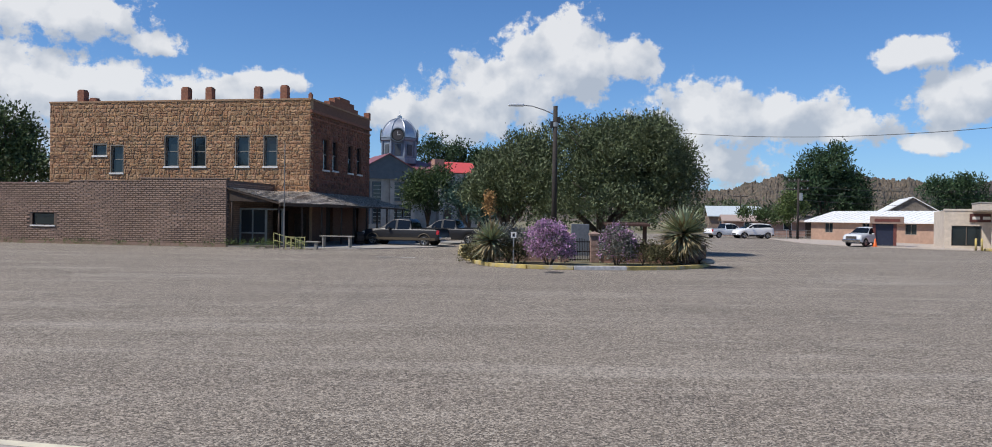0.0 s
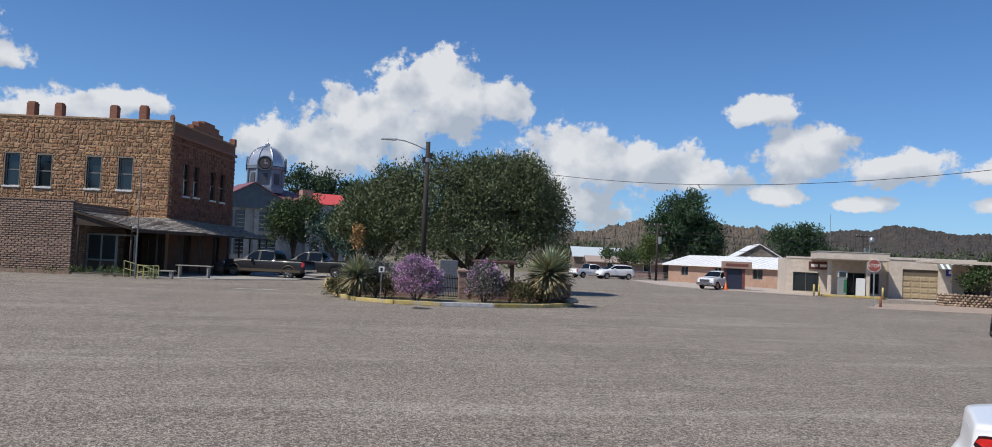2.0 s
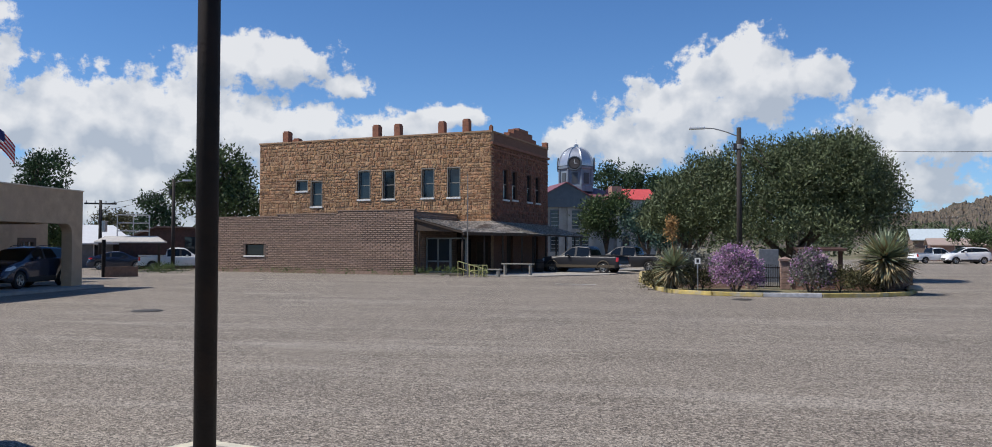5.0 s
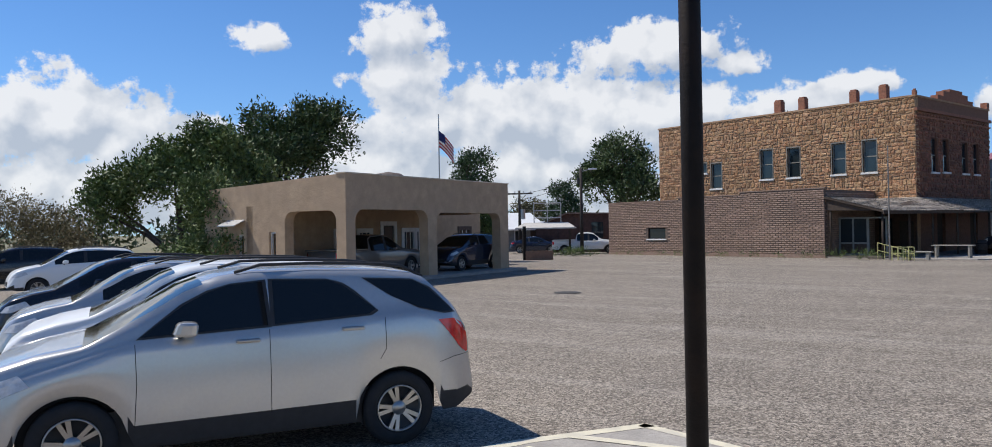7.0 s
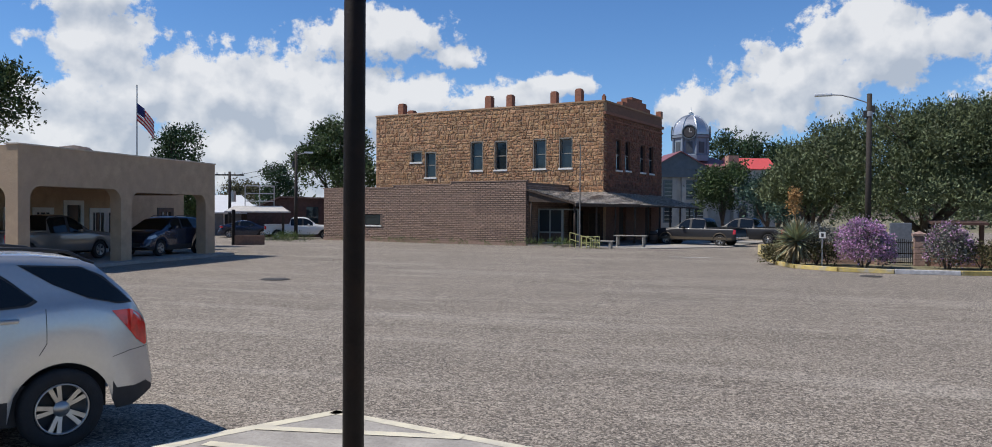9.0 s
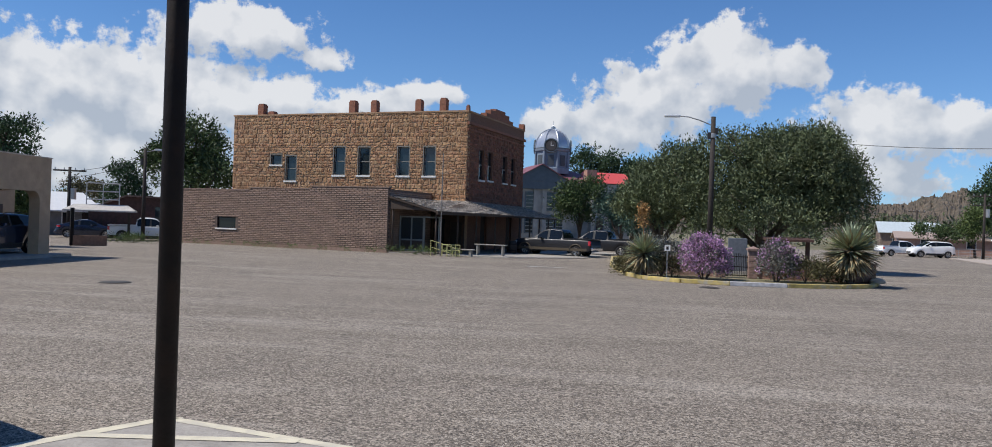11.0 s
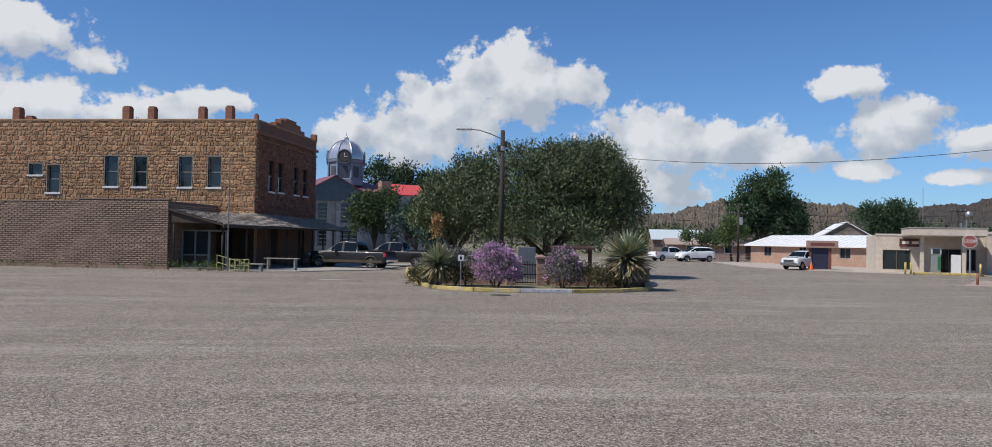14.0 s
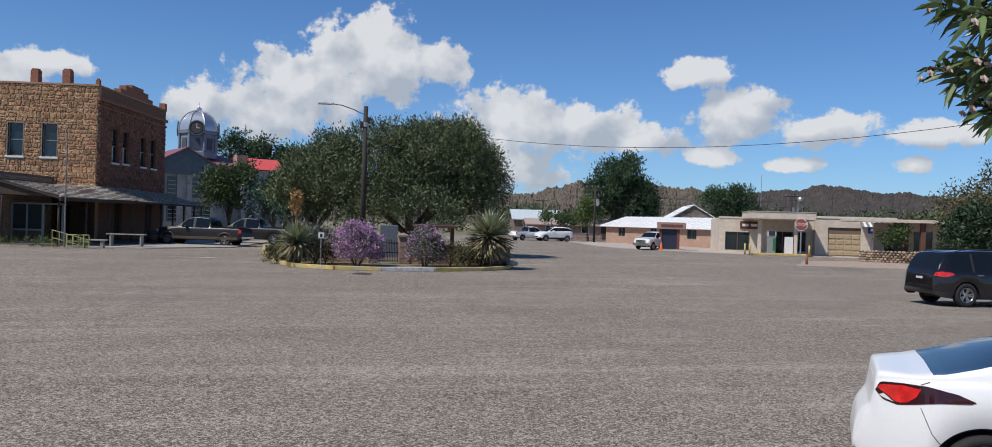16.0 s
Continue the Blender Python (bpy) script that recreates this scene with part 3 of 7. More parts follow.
for k, p in enumerate([(-2.45, -6.4), (0.7, -6.3), (1.4, -4.4), (2.0, -2.6), (2.7, -0.8), (2.8, 1.6), (2.8, 4.0), (2.8, 6.4), (2.8, 8.8), (2.8, 11.2), (2.8, 13.0)]):
    part("post", Mesh().tube((p[0], p[1], 0.1), (p[0], p[1], 2.78 if k else 3.6), 0.075, 0.06, 8), DARKWOOD, porch, smooth=True)
# deck colour is lowered to stand in for the shade under the porch roof
part("deck", Mesh().prism([(-2.7, -6.6), (0.8, -6.6), (3.0, -0.7), (3.0, 13.2), (0.0, 13.2), (0.0, 0.0), (-2.7, 0)], 0.0, 0.14), mat("worn porch boards darkened as shade", (0.12, 0.10, 0.085), 0.9, 5, 0.3, 0.3), porch)
# back of the corner porch: window, door and slats; wall colour darkened for roof shade
part("back_wall", Mesh().wall(-2.7, 0, 0.14, 3.7, -0.12, -0.02, [(-2.45, -1.55, 0.5, 2.4), (-1.1, -0.2, 0.14, 2.2)]), mat("red brown boards darkened as shade", (0.08, 0.045, 0.03), 0.85, 7, 0.3, 0.3), porch)
part("glazed_door", Mesh().box(-1.1, -0.2, -0.08, -0.04, 0.14, 2.2), DARKWOOD, porch)
gw = new("window")
gw.parent = porch
part("pane", Mesh().box(-2.45, -1.55, -0.08, -0.06, 0.5, 2.4), PANE, gw)
# screen of pale framed glass behind the corner posts
scr = new("glass_screen")
scr.parent = porch
part("frame", Mesh().wall(-2.62, 0.4, 0.14, 2.5, -5.1, -5.02, [(-2.5, -1.75, 0.95, 2.4), (-1.65, -0.85, 0.95, 2.4), (-2.5, -1.75, 0.25, 0.85), (-1.65, -0.85, 0.25, 0.85), (-0.7, 0.3, 0.14, 2.4)]), mat("grey green frame paint", (0.17, 0.19, 0.18), 0.6, 6, 0.15), scr)
for x0, x1 in ((-2.5, -1.75), (-1.65, -0.85)):
    part("pane", Mesh().box(x0, x1, -5.07, -5.055, 0.95, 2.4), PANE, scr)
    part("panel", Mesh().box(x0, x1, -5.08, -5.05, 0.25, 0.85), DARKWOOD, scr)
part("gable_slats", Mesh().add([(-2.68, -6.5, 2.95), (0.6, -6.5, 2.85), (-2.68, -6.5, 3.7)], [(0, 1, 2)]), DARKWOOD, porch)

# ramp railing of pale yellow pipes, benches, plants pots by the porch
PALEY = mat("pale yellow paint", (0.50, 0.47, 0.20), 0.6, 6, 0.2)
rail = thing("ramp_railing", B @ pose(1.0, -7.6, 0.0, 0, 0, 12), "pale yellow painted pipe railing of a ramp", "railing")
for k in range(6):
    part("post", Mesh().tube((k * 0.36, 0, 0), (k * 0.36, 0, 1.0 - 0.1 * k), 0.02), PALEY, rail)
for h in (0.98, 0.55):
    part("rail", Mesh().tube((0, 0, h), (1.8, 0, h - 0.5), 0.024), PALEY, rail)
for k in range(5):
    part("post", Mesh().tube((0.9 + k * 0.28, -0.6, 0), (0.9 + k * 0.28, -0.6, 0.75), 0.02), PALEY, rail)
part("rail", Mesh().tube((0.9, -0.6, 0.75), (2.02, -0.6, 0.75), 0.024).tube((0.9, -0.6, 0.4), (2.02, -0.6, 0.4), 0.02), PALEY, rail)
GREYW = mat("grey bench wood", (0.30, 0.28, 0.24), 0.8, 7, 0.2)
bench = thing("bench", B @ pose(3.0, -7.0, 0.0, 0, 0, 4), "small pale stone bench before the porch", "bench")
part("seat", Mesh().box(-0.75, 0.75, -0.2, 0.2, 0.42, 0.5), GREYW, bench, bevel=0.02)
for x in (-0.5, 0.5):
    part("leg", Mesh().box(x - 0.08, x + 0.08, -0.15, 0.15, 0, 0.42), GREYW, bench)
tab = thing("picnic_table", B @ pose(3.9, -4.6, 0.06, 0, 0, 4) @ Matrix.Diagonal((0.72, 0.8, 0.92, 1)), "long grey wooden table with benches before the porch", "table")
part("tabletop", Mesh().box(-1.5, 1.5, -0.35, 0.35, 0.74, 0.8), GREYW, tab, bevel=0.01)
for x in (-1.2, 1.2):
    part("leg", Mesh().box(x - 0.06, x + 0.06, -0.3, 0.3, 0, 0.74), GREYW, tab)
for x, y, r, h in ((3.4, 1.0, 0.32, 0.9), (3.5, 2.4, 0.3, 1.0), (3.6, 4.3, 0.3, 0.8), (3.5, 6.0, 0.34, 1.0)):
    bn = thing("barrel", B @ pose(x, y, 0.06), "dark weathered wooden barrel by the porch posts", "barrel", "barrels by the porch")
    part("body", Mesh().lathe([(0, 0), (r * 0.8, 0), (r, h * 0.5), (r * 0.8, h), (r * 0.7, h - 0.04), (0, h - 0.04)], 14), DARKWOOD, bn, smooth=True)
    part("hoop", Mesh().lathe([(r * 0.93, h * 0.22), (r * 0.96, h * 0.28)], 14), IRON, bn)
    part("hoop", Mesh().lathe([(r * 0.96, h * 0.72), (r * 0.93, h * 0.78)], 14), IRON, bn)
mast = thing("flag_mast", B @ pose(2.0, -8.3, 0.05), "thin grey metal pipe mast beside the porch", "pole")
part("pole", Mesh().tube((0, 0, 0), (0, 0, 6.4), 0.05, 0.03, 8), mat("dull grey metal", (0.25, 0.23, 0.21), 0.5, 8, 0.2, metal=0.6), mast)


# ---- adobe building with the drive-through ----
ADOBE = mat("tan adobe stucco", (0.47, 0.335, 0.215), 0.92, 2.2, 0.14, 0.5, fine=0.08, stain=(0.42, 0.30, 0.20), stain_scale=0.4)
A = pose(-25.5, 20.9, 0, 0, 0, 96.9)
adobe = thing("adobe_building", A, "low tan stucco building with rounded drive-through openings", "building")


def arched(x0, x1, z0, z1, holes, y0, y1, slope=0.0):
    """A stucco wall with openings whose upper corners are rounded: (x0, x1, top, radius)."""
    me = Mesh()
    xs = {x0, x1}
    for a, b, top, r in holes:
        xs |= {a, b} | {a + r * (1 - math.cos(math.pi * k / 16)) for k in range(9)} | {b - r * (1 - math.cos(math.pi * k / 16)) for k in range(9)}
    xs = sorted(xs)

    def low(x, mid):
        for a, b, top, r in holes:
            if a < mid < b:
                d = min(x - a, b - x)
                return top if d >= r else top - r + math.sqrt(max(0, r * r - (r - d) ** 2))
        return z0
    for a, b in zip(xs[:-1], xs[1:]):
        if b - a < 1e-6:
            continue
        m = (a + b) / 2
        la, lb = low(a, m), low(b, m)
        ta, tb = z1 - slope * (a - x0), z1 - slope * (b - x0)
        p = [(a, y0, la), (b, y0, lb), (b, y0, tb), (a, y0, ta), (a, y1, la), (b, y1, lb), (b, y1, tb), (a, y1, ta)]
        me.add(p, [(0, 1, 2, 3), (5, 4, 7, 6), (3, 2, 6, 7), (1, 0, 4, 5)] + ([(0, 3, 7, 4)] if a == x0 else []) + ([(1, 5, 6, 2)] if b == x1 else []))
        for x, l, inside in ((a, la, False), (b, lb, True)):
            for ha, hb, top, r in holes:
                if abs(x - ha) < 1e-6 and not (ha < m < hb) and x == b:
                    me.add([(x, y0, z0), (x, y1, z0), (x, y1, top - r), (x, y0, top - r)], [(0, 1, 2, 3)])
                if abs(x - hb) < 1e-6 and not (ha < m < hb) and x == a:
                    me.add([(x, y0, z0), (x, y1, z0), (x, y1, top - r), (x, y0, top - r)], [(3, 2, 1, 0)])
    return me


part("front_wall", arched(0, 12.16, 0, 4.47, [(0.54, 5.31, 3.05, 0.5), (5.97, 11.37, 2.95, 0.45)], 0, 0.5), ADOBE, adobe)
part("side_wall", arched(0.5, 8.6, 0, 4.45, [(0.52, 3.45, 3.02, 0.45), (4.0, 4.4, 2.2, 0.02), (6.0, 6.4, 2.1, 0.02), (7.0, 7.25, 2.1, 0.02)], -0.5, 0.0, 0.042), ADOBE, adobe, m=pose(0, 0, 0, 0, 0, 90))
part("rear_wall", Mesh().box(11.66, 12.16, 0.5, 2.0, 3.0, 4.4).box(11.66, 12.16, 2.0, 6, 2.95, 4.3), ADOBE, adobe)
part("parapet_cap", Mesh().box(-0.04, 12.2, -0.04, 0.54, 4.47, 4.52), mat("pale weathered parapet", (0.55, 0.46, 0.36), 0.9, 4, 0.2), adobe)
part("roof", Mesh().box(0.5, 11.66, 0.5, 8.2, 3.3, 3.45), ADOBE, adobe)
BW = 5.4
DOORS = [(5.0, 6.0, 0.9, 2.2), (6.6, 7.6, 0.9, 2.2), (8.4, 9.5, 0.1, 2.55), (10.1, 11.1, 0.9, 2.2), (11.2, 12.2, 0.1, 2.2)]
part("back_wall", Mesh().wall(0.0, 17.6, 0, 3.3, BW, BW + 0.4, DOORS + [(15.3, 16.5, 0.9, 2.25)]), ADOBE, adobe)
part("back_parapet", Mesh().box(12.2, 17.6, BW, BW + 0.4, 3.3, 3.6), ADOBE, adobe)
part("end_wall", Mesh().box(17.2, 17.6, BW + 0.4, 12.0, 0, 3.6), ADOBE, adobe)
for k, (x0, x1, z0, z1) in enumerate(DOORS + [(15.3, 16.5, 0.9, 2.25)]):
    w = new("window" if z0 > 0.5 else "door")
    w.parent = adobe
    t = 0.12
    part("frame", Mesh().wall(x0 - 0.1, x1 + 0.1, z0 - (0.1 if z0 > .5 else 0), z1 + 0.1, BW - 0.05, BW + 0.1, [(x0 + t, x1 - t, z0 + (t if z0 > .5 else 0), z1 - t)]), WHITE if k < 5 else mat("brown trim paint", (0.09, 0.06, 0.045), 0.7, 6, 0.2), w)
    part("pane", Mesh().box(x0 + t, x1 - t, BW + 0.02, BW + 0.04, z0 + (t if z0 > .5 else 0), z1 - t), PANE, w)
    if k in (1, 3, 4, 5):
        for q in range(1, 3):
            xx = x0 + (x1 - x0) * q / 3
            part("glazing_bar", Mesh().box(xx - 0.02, xx + 0.02, BW - 0.01, BW + 0.02, z0 + t, z1 - t), WHITE, w)
for y0, z0, z1 in ((4.0, 0.7, 2.2), (6.0, 0.1, 2.1), (7.0, 0.7, 2.1)):
    w = new("window")
    w.parent = adobe
    part("pane", Mesh().box(0.3, 0.32, y0, y0 + 0.4, z0, z1), PANE, w)
    part("frame", Mesh().box(0.1, 0.2, y0 - 0.02, y0 + 0.05, z0, z1).box(0.1, 0.2, y0 + 0.35, y0 + 0.42, z0, z1).box(0.1, 0.2, y0, y0 + 0.4, z1 - 0.08, z1), WHITE, w)
part("awning", Mesh().slab([(-0.6, 5.9, 2.5), (-0.6, 7.0, 2.5), (0, 7.0, 2.75), (0, 5.9, 2.75)], 0.04), mat("galvanised sheet", (0.5, 0.5, 0.5), 0.4, 8, 0.15, metal=0.6), adobe)
part("kerb", Mesh().box(-0.3, 12.8, -0.7, 6.0, 0, 0.12), CONCRETE, adobe)
part("vent_hood", Mesh().lathe([(1.1, 3.45), (1.1, 4.4), (0.95, 4.7), (0.6, 4.95), (0, 5.05)], 20, (6.9, 3.6, 0)), mat("rusty vent metal", (0.12, 0.09, 0.07), 0.6, 6, 0.3), adobe, smooth=True)

GALV = mat("galvanised steel", (0.38, 0.38, 0.38), 0.4, 8.0, 0.15, metal=0.7)
flag = thing("flagpole", pose(-33.0, 34.2, 0) @ Matrix.Diagonal((1.0, 1.0, 1.02, 1)), "thin steel flagpole behind the stucco building with a drooping flag", "flagpole")
part("pole", Mesh().tube((0, 0, 0), (0, 0, 8.7), 0.05, 0.03, 8), GALV, flag)
FLAG_R, FLAG_B = mat("red cloth", (0.42, 0.035, 0.045), 0.85, 9, 0.15), mat("blue cloth", (0.02, 0.03, 0.13), 0.85, 9, 0.15)
FLAG_W = mat("white cloth", (0.7, 0.68, 0.66), 0.85, 9, 0.1)
cloth = new("cloth")
cloth.parent = flag
cloth.matrix_basis = pose(0.03, 0, 7.75, 0, 0, 38) @ Matrix.Diagonal((1.3, 1.0, 0.86, 1))
for k in range(9):
    me = Mesh()
    for j in range(8):
        x0, x1 = 1.5 * j / 8, 1.5 * (j + 1) / 8
        if k < 5 and x1 < 0.65:
            continue

        def sag(x, z):
            return (0.42 * x, 0.10 * math.sin(5 * x + z), z - 0.5 * x - 0.15 * x * x)
        me.add([sag(x0, -0.12 * k), sag(x1, -0.12 * k), sag(x1, -0.12 * k - 0.12), sag(x0, -0.12 * k - 0.12)], [(0, 1, 2, 3)])
    part("stripe", me, FLAG_W if k % 2 else FLAG_R, cloth)
me = Mesh()
for j in range(4):
    x0, x1 = 0.65 * j / 4, 0.65 * (j + 1) / 4
    me.add([(0.42 * x0, 0.1 * math.sin(5 * x0) - 0.01, -0.5 * x0), (0.42 * x1, 0.1 * math.sin(5 * x1) - 0.01, -0.5 * x1), (0.42 * x1, 0.1 * math.sin(5 * x1) - 0.01, -0.6 - 0.5 * x1), (0.42 * x0, 0.1 * math.sin(5 * x0) - 0.01, -0.6 - 0.5 * x0)], [(0, 1, 2, 3)])
part("canton", me, FLAG_B, cloth)

# ---- filling station ----
STUCCO = mat("cream stucco", (0.60, 0.52, 0.43), 0.9, 3.0, 0.12, 0.3, stain=(0.5, 0.43, 0.35), stain_scale=0.6)
TAN = mat("tan garage paint", (0.40, 0.31, 0.19), 0.75, 4, 0.12)
S = pose(38.2, 68.3, 0, 0, 0, -23.8)
st = thing("filling_station", S, "cream stucco filling station with a flat canopy and garage door", "filling station")
part("wall", Mesh().wall(-0.1, 8.2, 0, 3.2, 0, 0.3, [(0.45, 2.65, 0.25, 1.95), (4.6, 6.5, 0.05, 2.1), (6.9, 7.6, 0.3, 2.1)]), STUCCO, st)
part("wall", Mesh().wall(8.2, 15.0, 0, 3.4, -0.9, -0.6, [(9.3, 12.1, 0.05, 2.6), (12.9, 13.5, 0.05, 2.2)]), STUCCO, st)
part("wall", Mesh().box(-0.1, 0.2, 0.3, 9, 0, 3.2).box(14.7, 15, -0.6, 9, 0, 3.4).box(8.2, 8.5, -0.6, 0, 0, 3.4), STUCCO, st)
part("parapet", Mesh().box(-0.15, 8.2, -0.05, 0.3, 3.2, 3.35).box(8.2, 15.05, -0.97, -0.6, 3.4, 3.6), mat("pale parapet trim", (0.62, 0.55, 0.47), 0.85, 4, 0.1), st)
part("roof", Mesh().box(0.2, 14.7, 0.3, 9, 2.9, 3.0), DARKROOF, st)
part("canopy", Mesh().box(1.9, 7.4, -5.2, 0.0, 3.15, 3.75), STUCCO, st, bevel=0.04)
part("canopy_trim", Mesh().box(1.86, 7.44, -5.24, 0.0, 3.75, 3.82), mat("grey trim", (0.35, 0.33, 0.30), 0.7, 5, 0.1), st)
part("canopy_soffit", Mesh().box(2.0, 7.3, -5.1, 0, 3.11, 3.148), STUCCO, st)
for x in (2.9, 5.9):
    part("column", Mesh().box(x - 0.14, x + 0.14, -4.5, -4.2, 0.2, 3.11), STUCCO, st, bevel=0.02)
gd = new("garage_door")
gd.parent = st
for r in range(4):
    part("door_section", Mesh().box(9.3, 12.1, -0.78, -0.72, 0.05 + r * 0.5, 0.53 + r * 0.5), TAN, gd)
    for q in range(4):
        part("panel", Mesh().chip(9.38 + q * 0.68, 9.98 + q * 0.68, -0.82, -0.78, 0.12 + r * 0.5, 0.46 + r * 0.5, 0.03), TAN, gd)
# dark board whose colour stands for the shade at the top of the opening
part("header", Mesh().box(9.3, 12.1, -0.76, -0.7, 2.05, 2.6), mat("shaded opening board", (0.16, 0.12, 0.08), 0.8, 4, 0.1), gd)
for x0, x1, z0, z1 in ((0.45, 2.65, 0.25, 1.95), (4.6, 6.5, 0.05, 2.1), (6.9, 7.6, 0.3, 2.1)):
    w = new("shop_window")
    w.parent = st
    part("pane", Mesh().box(x0, x1, 0.14, 0.16, z0, z1), PANE, w)
    part("frame", Mesh().wall(x0, x1, z0, z1, 0.08, 0.2, [(x0 + .06, (x0 + x1) / 2 - .03, z0 + .06, z1 - .06), ((x0 + x1) / 2 + .03, x1 - .06, z0 + .06, z1 - .06)]), mat("bronze window frame", (0.12, 0.10, 0.08), 0.5, 6, 0.1), w)
part("door", Mesh().box(12.9, 13.5, -0.8, -0.74, 0.05, 2.2), STUCCO, st)
part("sign_board", Mesh().box(1.75, 3.3, -0.1, -0.03, 2.25, 2.95), mat("dark maroon sign", (0.10, 0.035, 0.03), 0.6, 5, 0.1), st)
for q in range(2):
    part("sign_bar", Mesh().box(1.95 + q * 0.75, 2.5 + q * 0.75, -0.115, -0.1, 2.48, 2.72), WHITE, st)
BLUE = mat("blue sign paint", (0.03, 0.05, 0.30), 0.5, 6, 0.1)
part("emblem", Mesh().box(12.65, 13.35, -1.06, -1.0, 2.15, 2.8), BLUE, st)
part("emblem_mark", Mesh().box(12.85, 13.15, -1.07, -1.06, 2.35, 2.6), WHITE, st)
aw = new("striped_awning")
aw.parent = st
for q in range(12):
    part("stripe", Mesh().slab([(11.9 + q * 0.22, -2.0, 2.75), (12.12 + q * 0.22, -2.0, 2.75), (12.12 + q * 0.22, -0.92, 3.3), (11.9 + q * 0.22, -0.92, 3.3)], 0.03), WHITE if q % 2 else mat("grey green awning", (0.16, 0.19, 0.17), 0.7, 5, 0.1), aw)
part("pump_island", Mesh().box(2.2, 7.2, -5.0, -3.7, 0.0, 0.2), YELLOW, st, bevel=0.04)
PUMPW = mat("white pump enamel", (0.75, 0.75, 0.74), 0.35, 5, 0.06)
for k, (x, col, dark) in enumerate(((3.9, mat("grey pump enamel", (0.25, 0.27, 0.26), 0.4, 5, 0.1), True), (5.35, PUMPW, False))):
    p = thing("fuel_pump", S @ pose(x, -4.35, 0.2), "grey fuel pump with dark display on the island" if dark else "tall plain white fuel pump on the island", "fuel pump", "fuel pumps")
    part("body", Mesh().box(-0.34, 0.34, -0.22, 0.22, 0, 1.45), col, p, bevel=0.03)
    if dark:
        part("head", Mesh().box(-0.38, 0.38, -0.25, 0.25, 1.45, 2.0), mat("pale pump head", (0.55, 0.56, 0.53), 0.4, 5, 0.1), p, bevel=0.03)
        part("display", Mesh().box(-0.26, 0.26, -0.27, -0.25, 1.52, 1.9), PANE, p)
        part("side_panel", Mesh().box(0.1, 0.34, -0.235, -0.22, 0.2, 1.3), mat("green pump panel", (0.03, 0.16, 0.07), 0.5, 5, 0.1), p)
        part("hose", Mesh().path([(0.36, -0.1, 1.3), (0.5, -0.15, 0.9), (0.46, -0.18, 0.4), (0.38, -0.1, 0.7)], 0.025), IRON, p)
for x in (1.6, 2.0, 6.9):
    b = thing("bollard", S @ pose(x, -5.2, 0.03), "short yellow steel bollard by the pump island", "bollard", "bollards")
    part("tube", Mesh().tube((0, 0, 0), (0, 0, 0.9), 0.08, 0.08, 12), YELLOW, b, smooth=True)
    part("cap", Mesh().lathe([(0.08, 0.9), (0.06, 0.95), (0, 0.97)], 12), YELLOW, b, smooth=True)

# stop sign on its post
sg = thing("stop_sign", pose(32.0, 46.8, 0.0, 0, 0, -33), "red octagonal stop sign with a shade-darkened face on a steel post", "road sign")
part("post", Mesh().box(-0.04, 0.04, -0.03, 0.03, 0, 2.75), GALV, sg)
oc = [(0.42 * math.cos(radians(22.5 + 45 * k)), 0.42 * math.sin(radians(22.5 + 45 * k))) for k in range(8)]
# the red is darkened to paint in the shade of a back-lit face
REDS = mat("red sign paint darkened as shade", (0.24, 0.06, 0.045), 0.5, 6, 0.12)
pl = part("plate", Mesh().prism(oc, 0, 0.02), WHITE, sg, m=pose(0, -0.04, 2.6, 90, 0, 0))
part("face", Mesh().prism([(x * 0.92, y * 0.92) for x, y in oc], 0.02, 0.026), REDS, pl)
txt = bpy.data.curves.new("lettering", "FONT")
txt.body, txt.size, txt.align_x, txt.align_y, txt.extrude = "STOP", 0.30, "CENTER", "CENTER", 0.003
txt.materials.append(WHITE)
to = new("lettering", txt)
to.parent, to.matrix_basis = pl, pose(0, 0, 0.03)
bol = thing("bollard", pose(32.15, 46.3, 0), "rusty steel bollard beside the stop sign", "bollard")
part("tube", Mesh().tube((0, 0, 0), (0, 0, 0.72), 0.08, 0.08, 12), REDBRICK, bol, smooth=True)

# open timber portico and stone planter right of the station
PINKW = mat("dark red brown timber paint", (0.12, 0.055, 0.038), 0.75, 5, 0.2)
por = thing("portico", S @ pose(9.0, -12.5, 0), "flat roofed portico on reddish timber posts", "portico")
part("roof", Mesh().box(-0.2, 9.5, -0.2, 5.0, 3.08, 3.26), STUCCO, por, bevel=0.03)
part("fascia", Mesh().box(-0.24, 9.54, -0.25, -0.2, 3.05, 3.28), STUCCO, por)
for x in (3.4, 4.6, 9.0):
    part("post", Mesh().box(x - 0.16, x + 0.16, 0.1, 0.42, 0, 3.05), PINKW, por)
part("back_wall", Mesh().wall(2.2, 9.4, 0, 3.05, 4.2, 4.5, [(3.0, 4.4, 0.6, 2.4), (5.2, 6.6, 0.6, 2.4)]), STUCCO, por)
for x0 in (3.0, 5.2):
    part("pane", Mesh().box(x0, x0 + 1.4, 4.3, 4.33, 0.6, 2.4), PANE, por)
plant = thing("stone_planter", S @ pose(9.2, -13.6, 0), "low round planter wall of mixed brown field stones", "planter")
rng = random.Random(3)
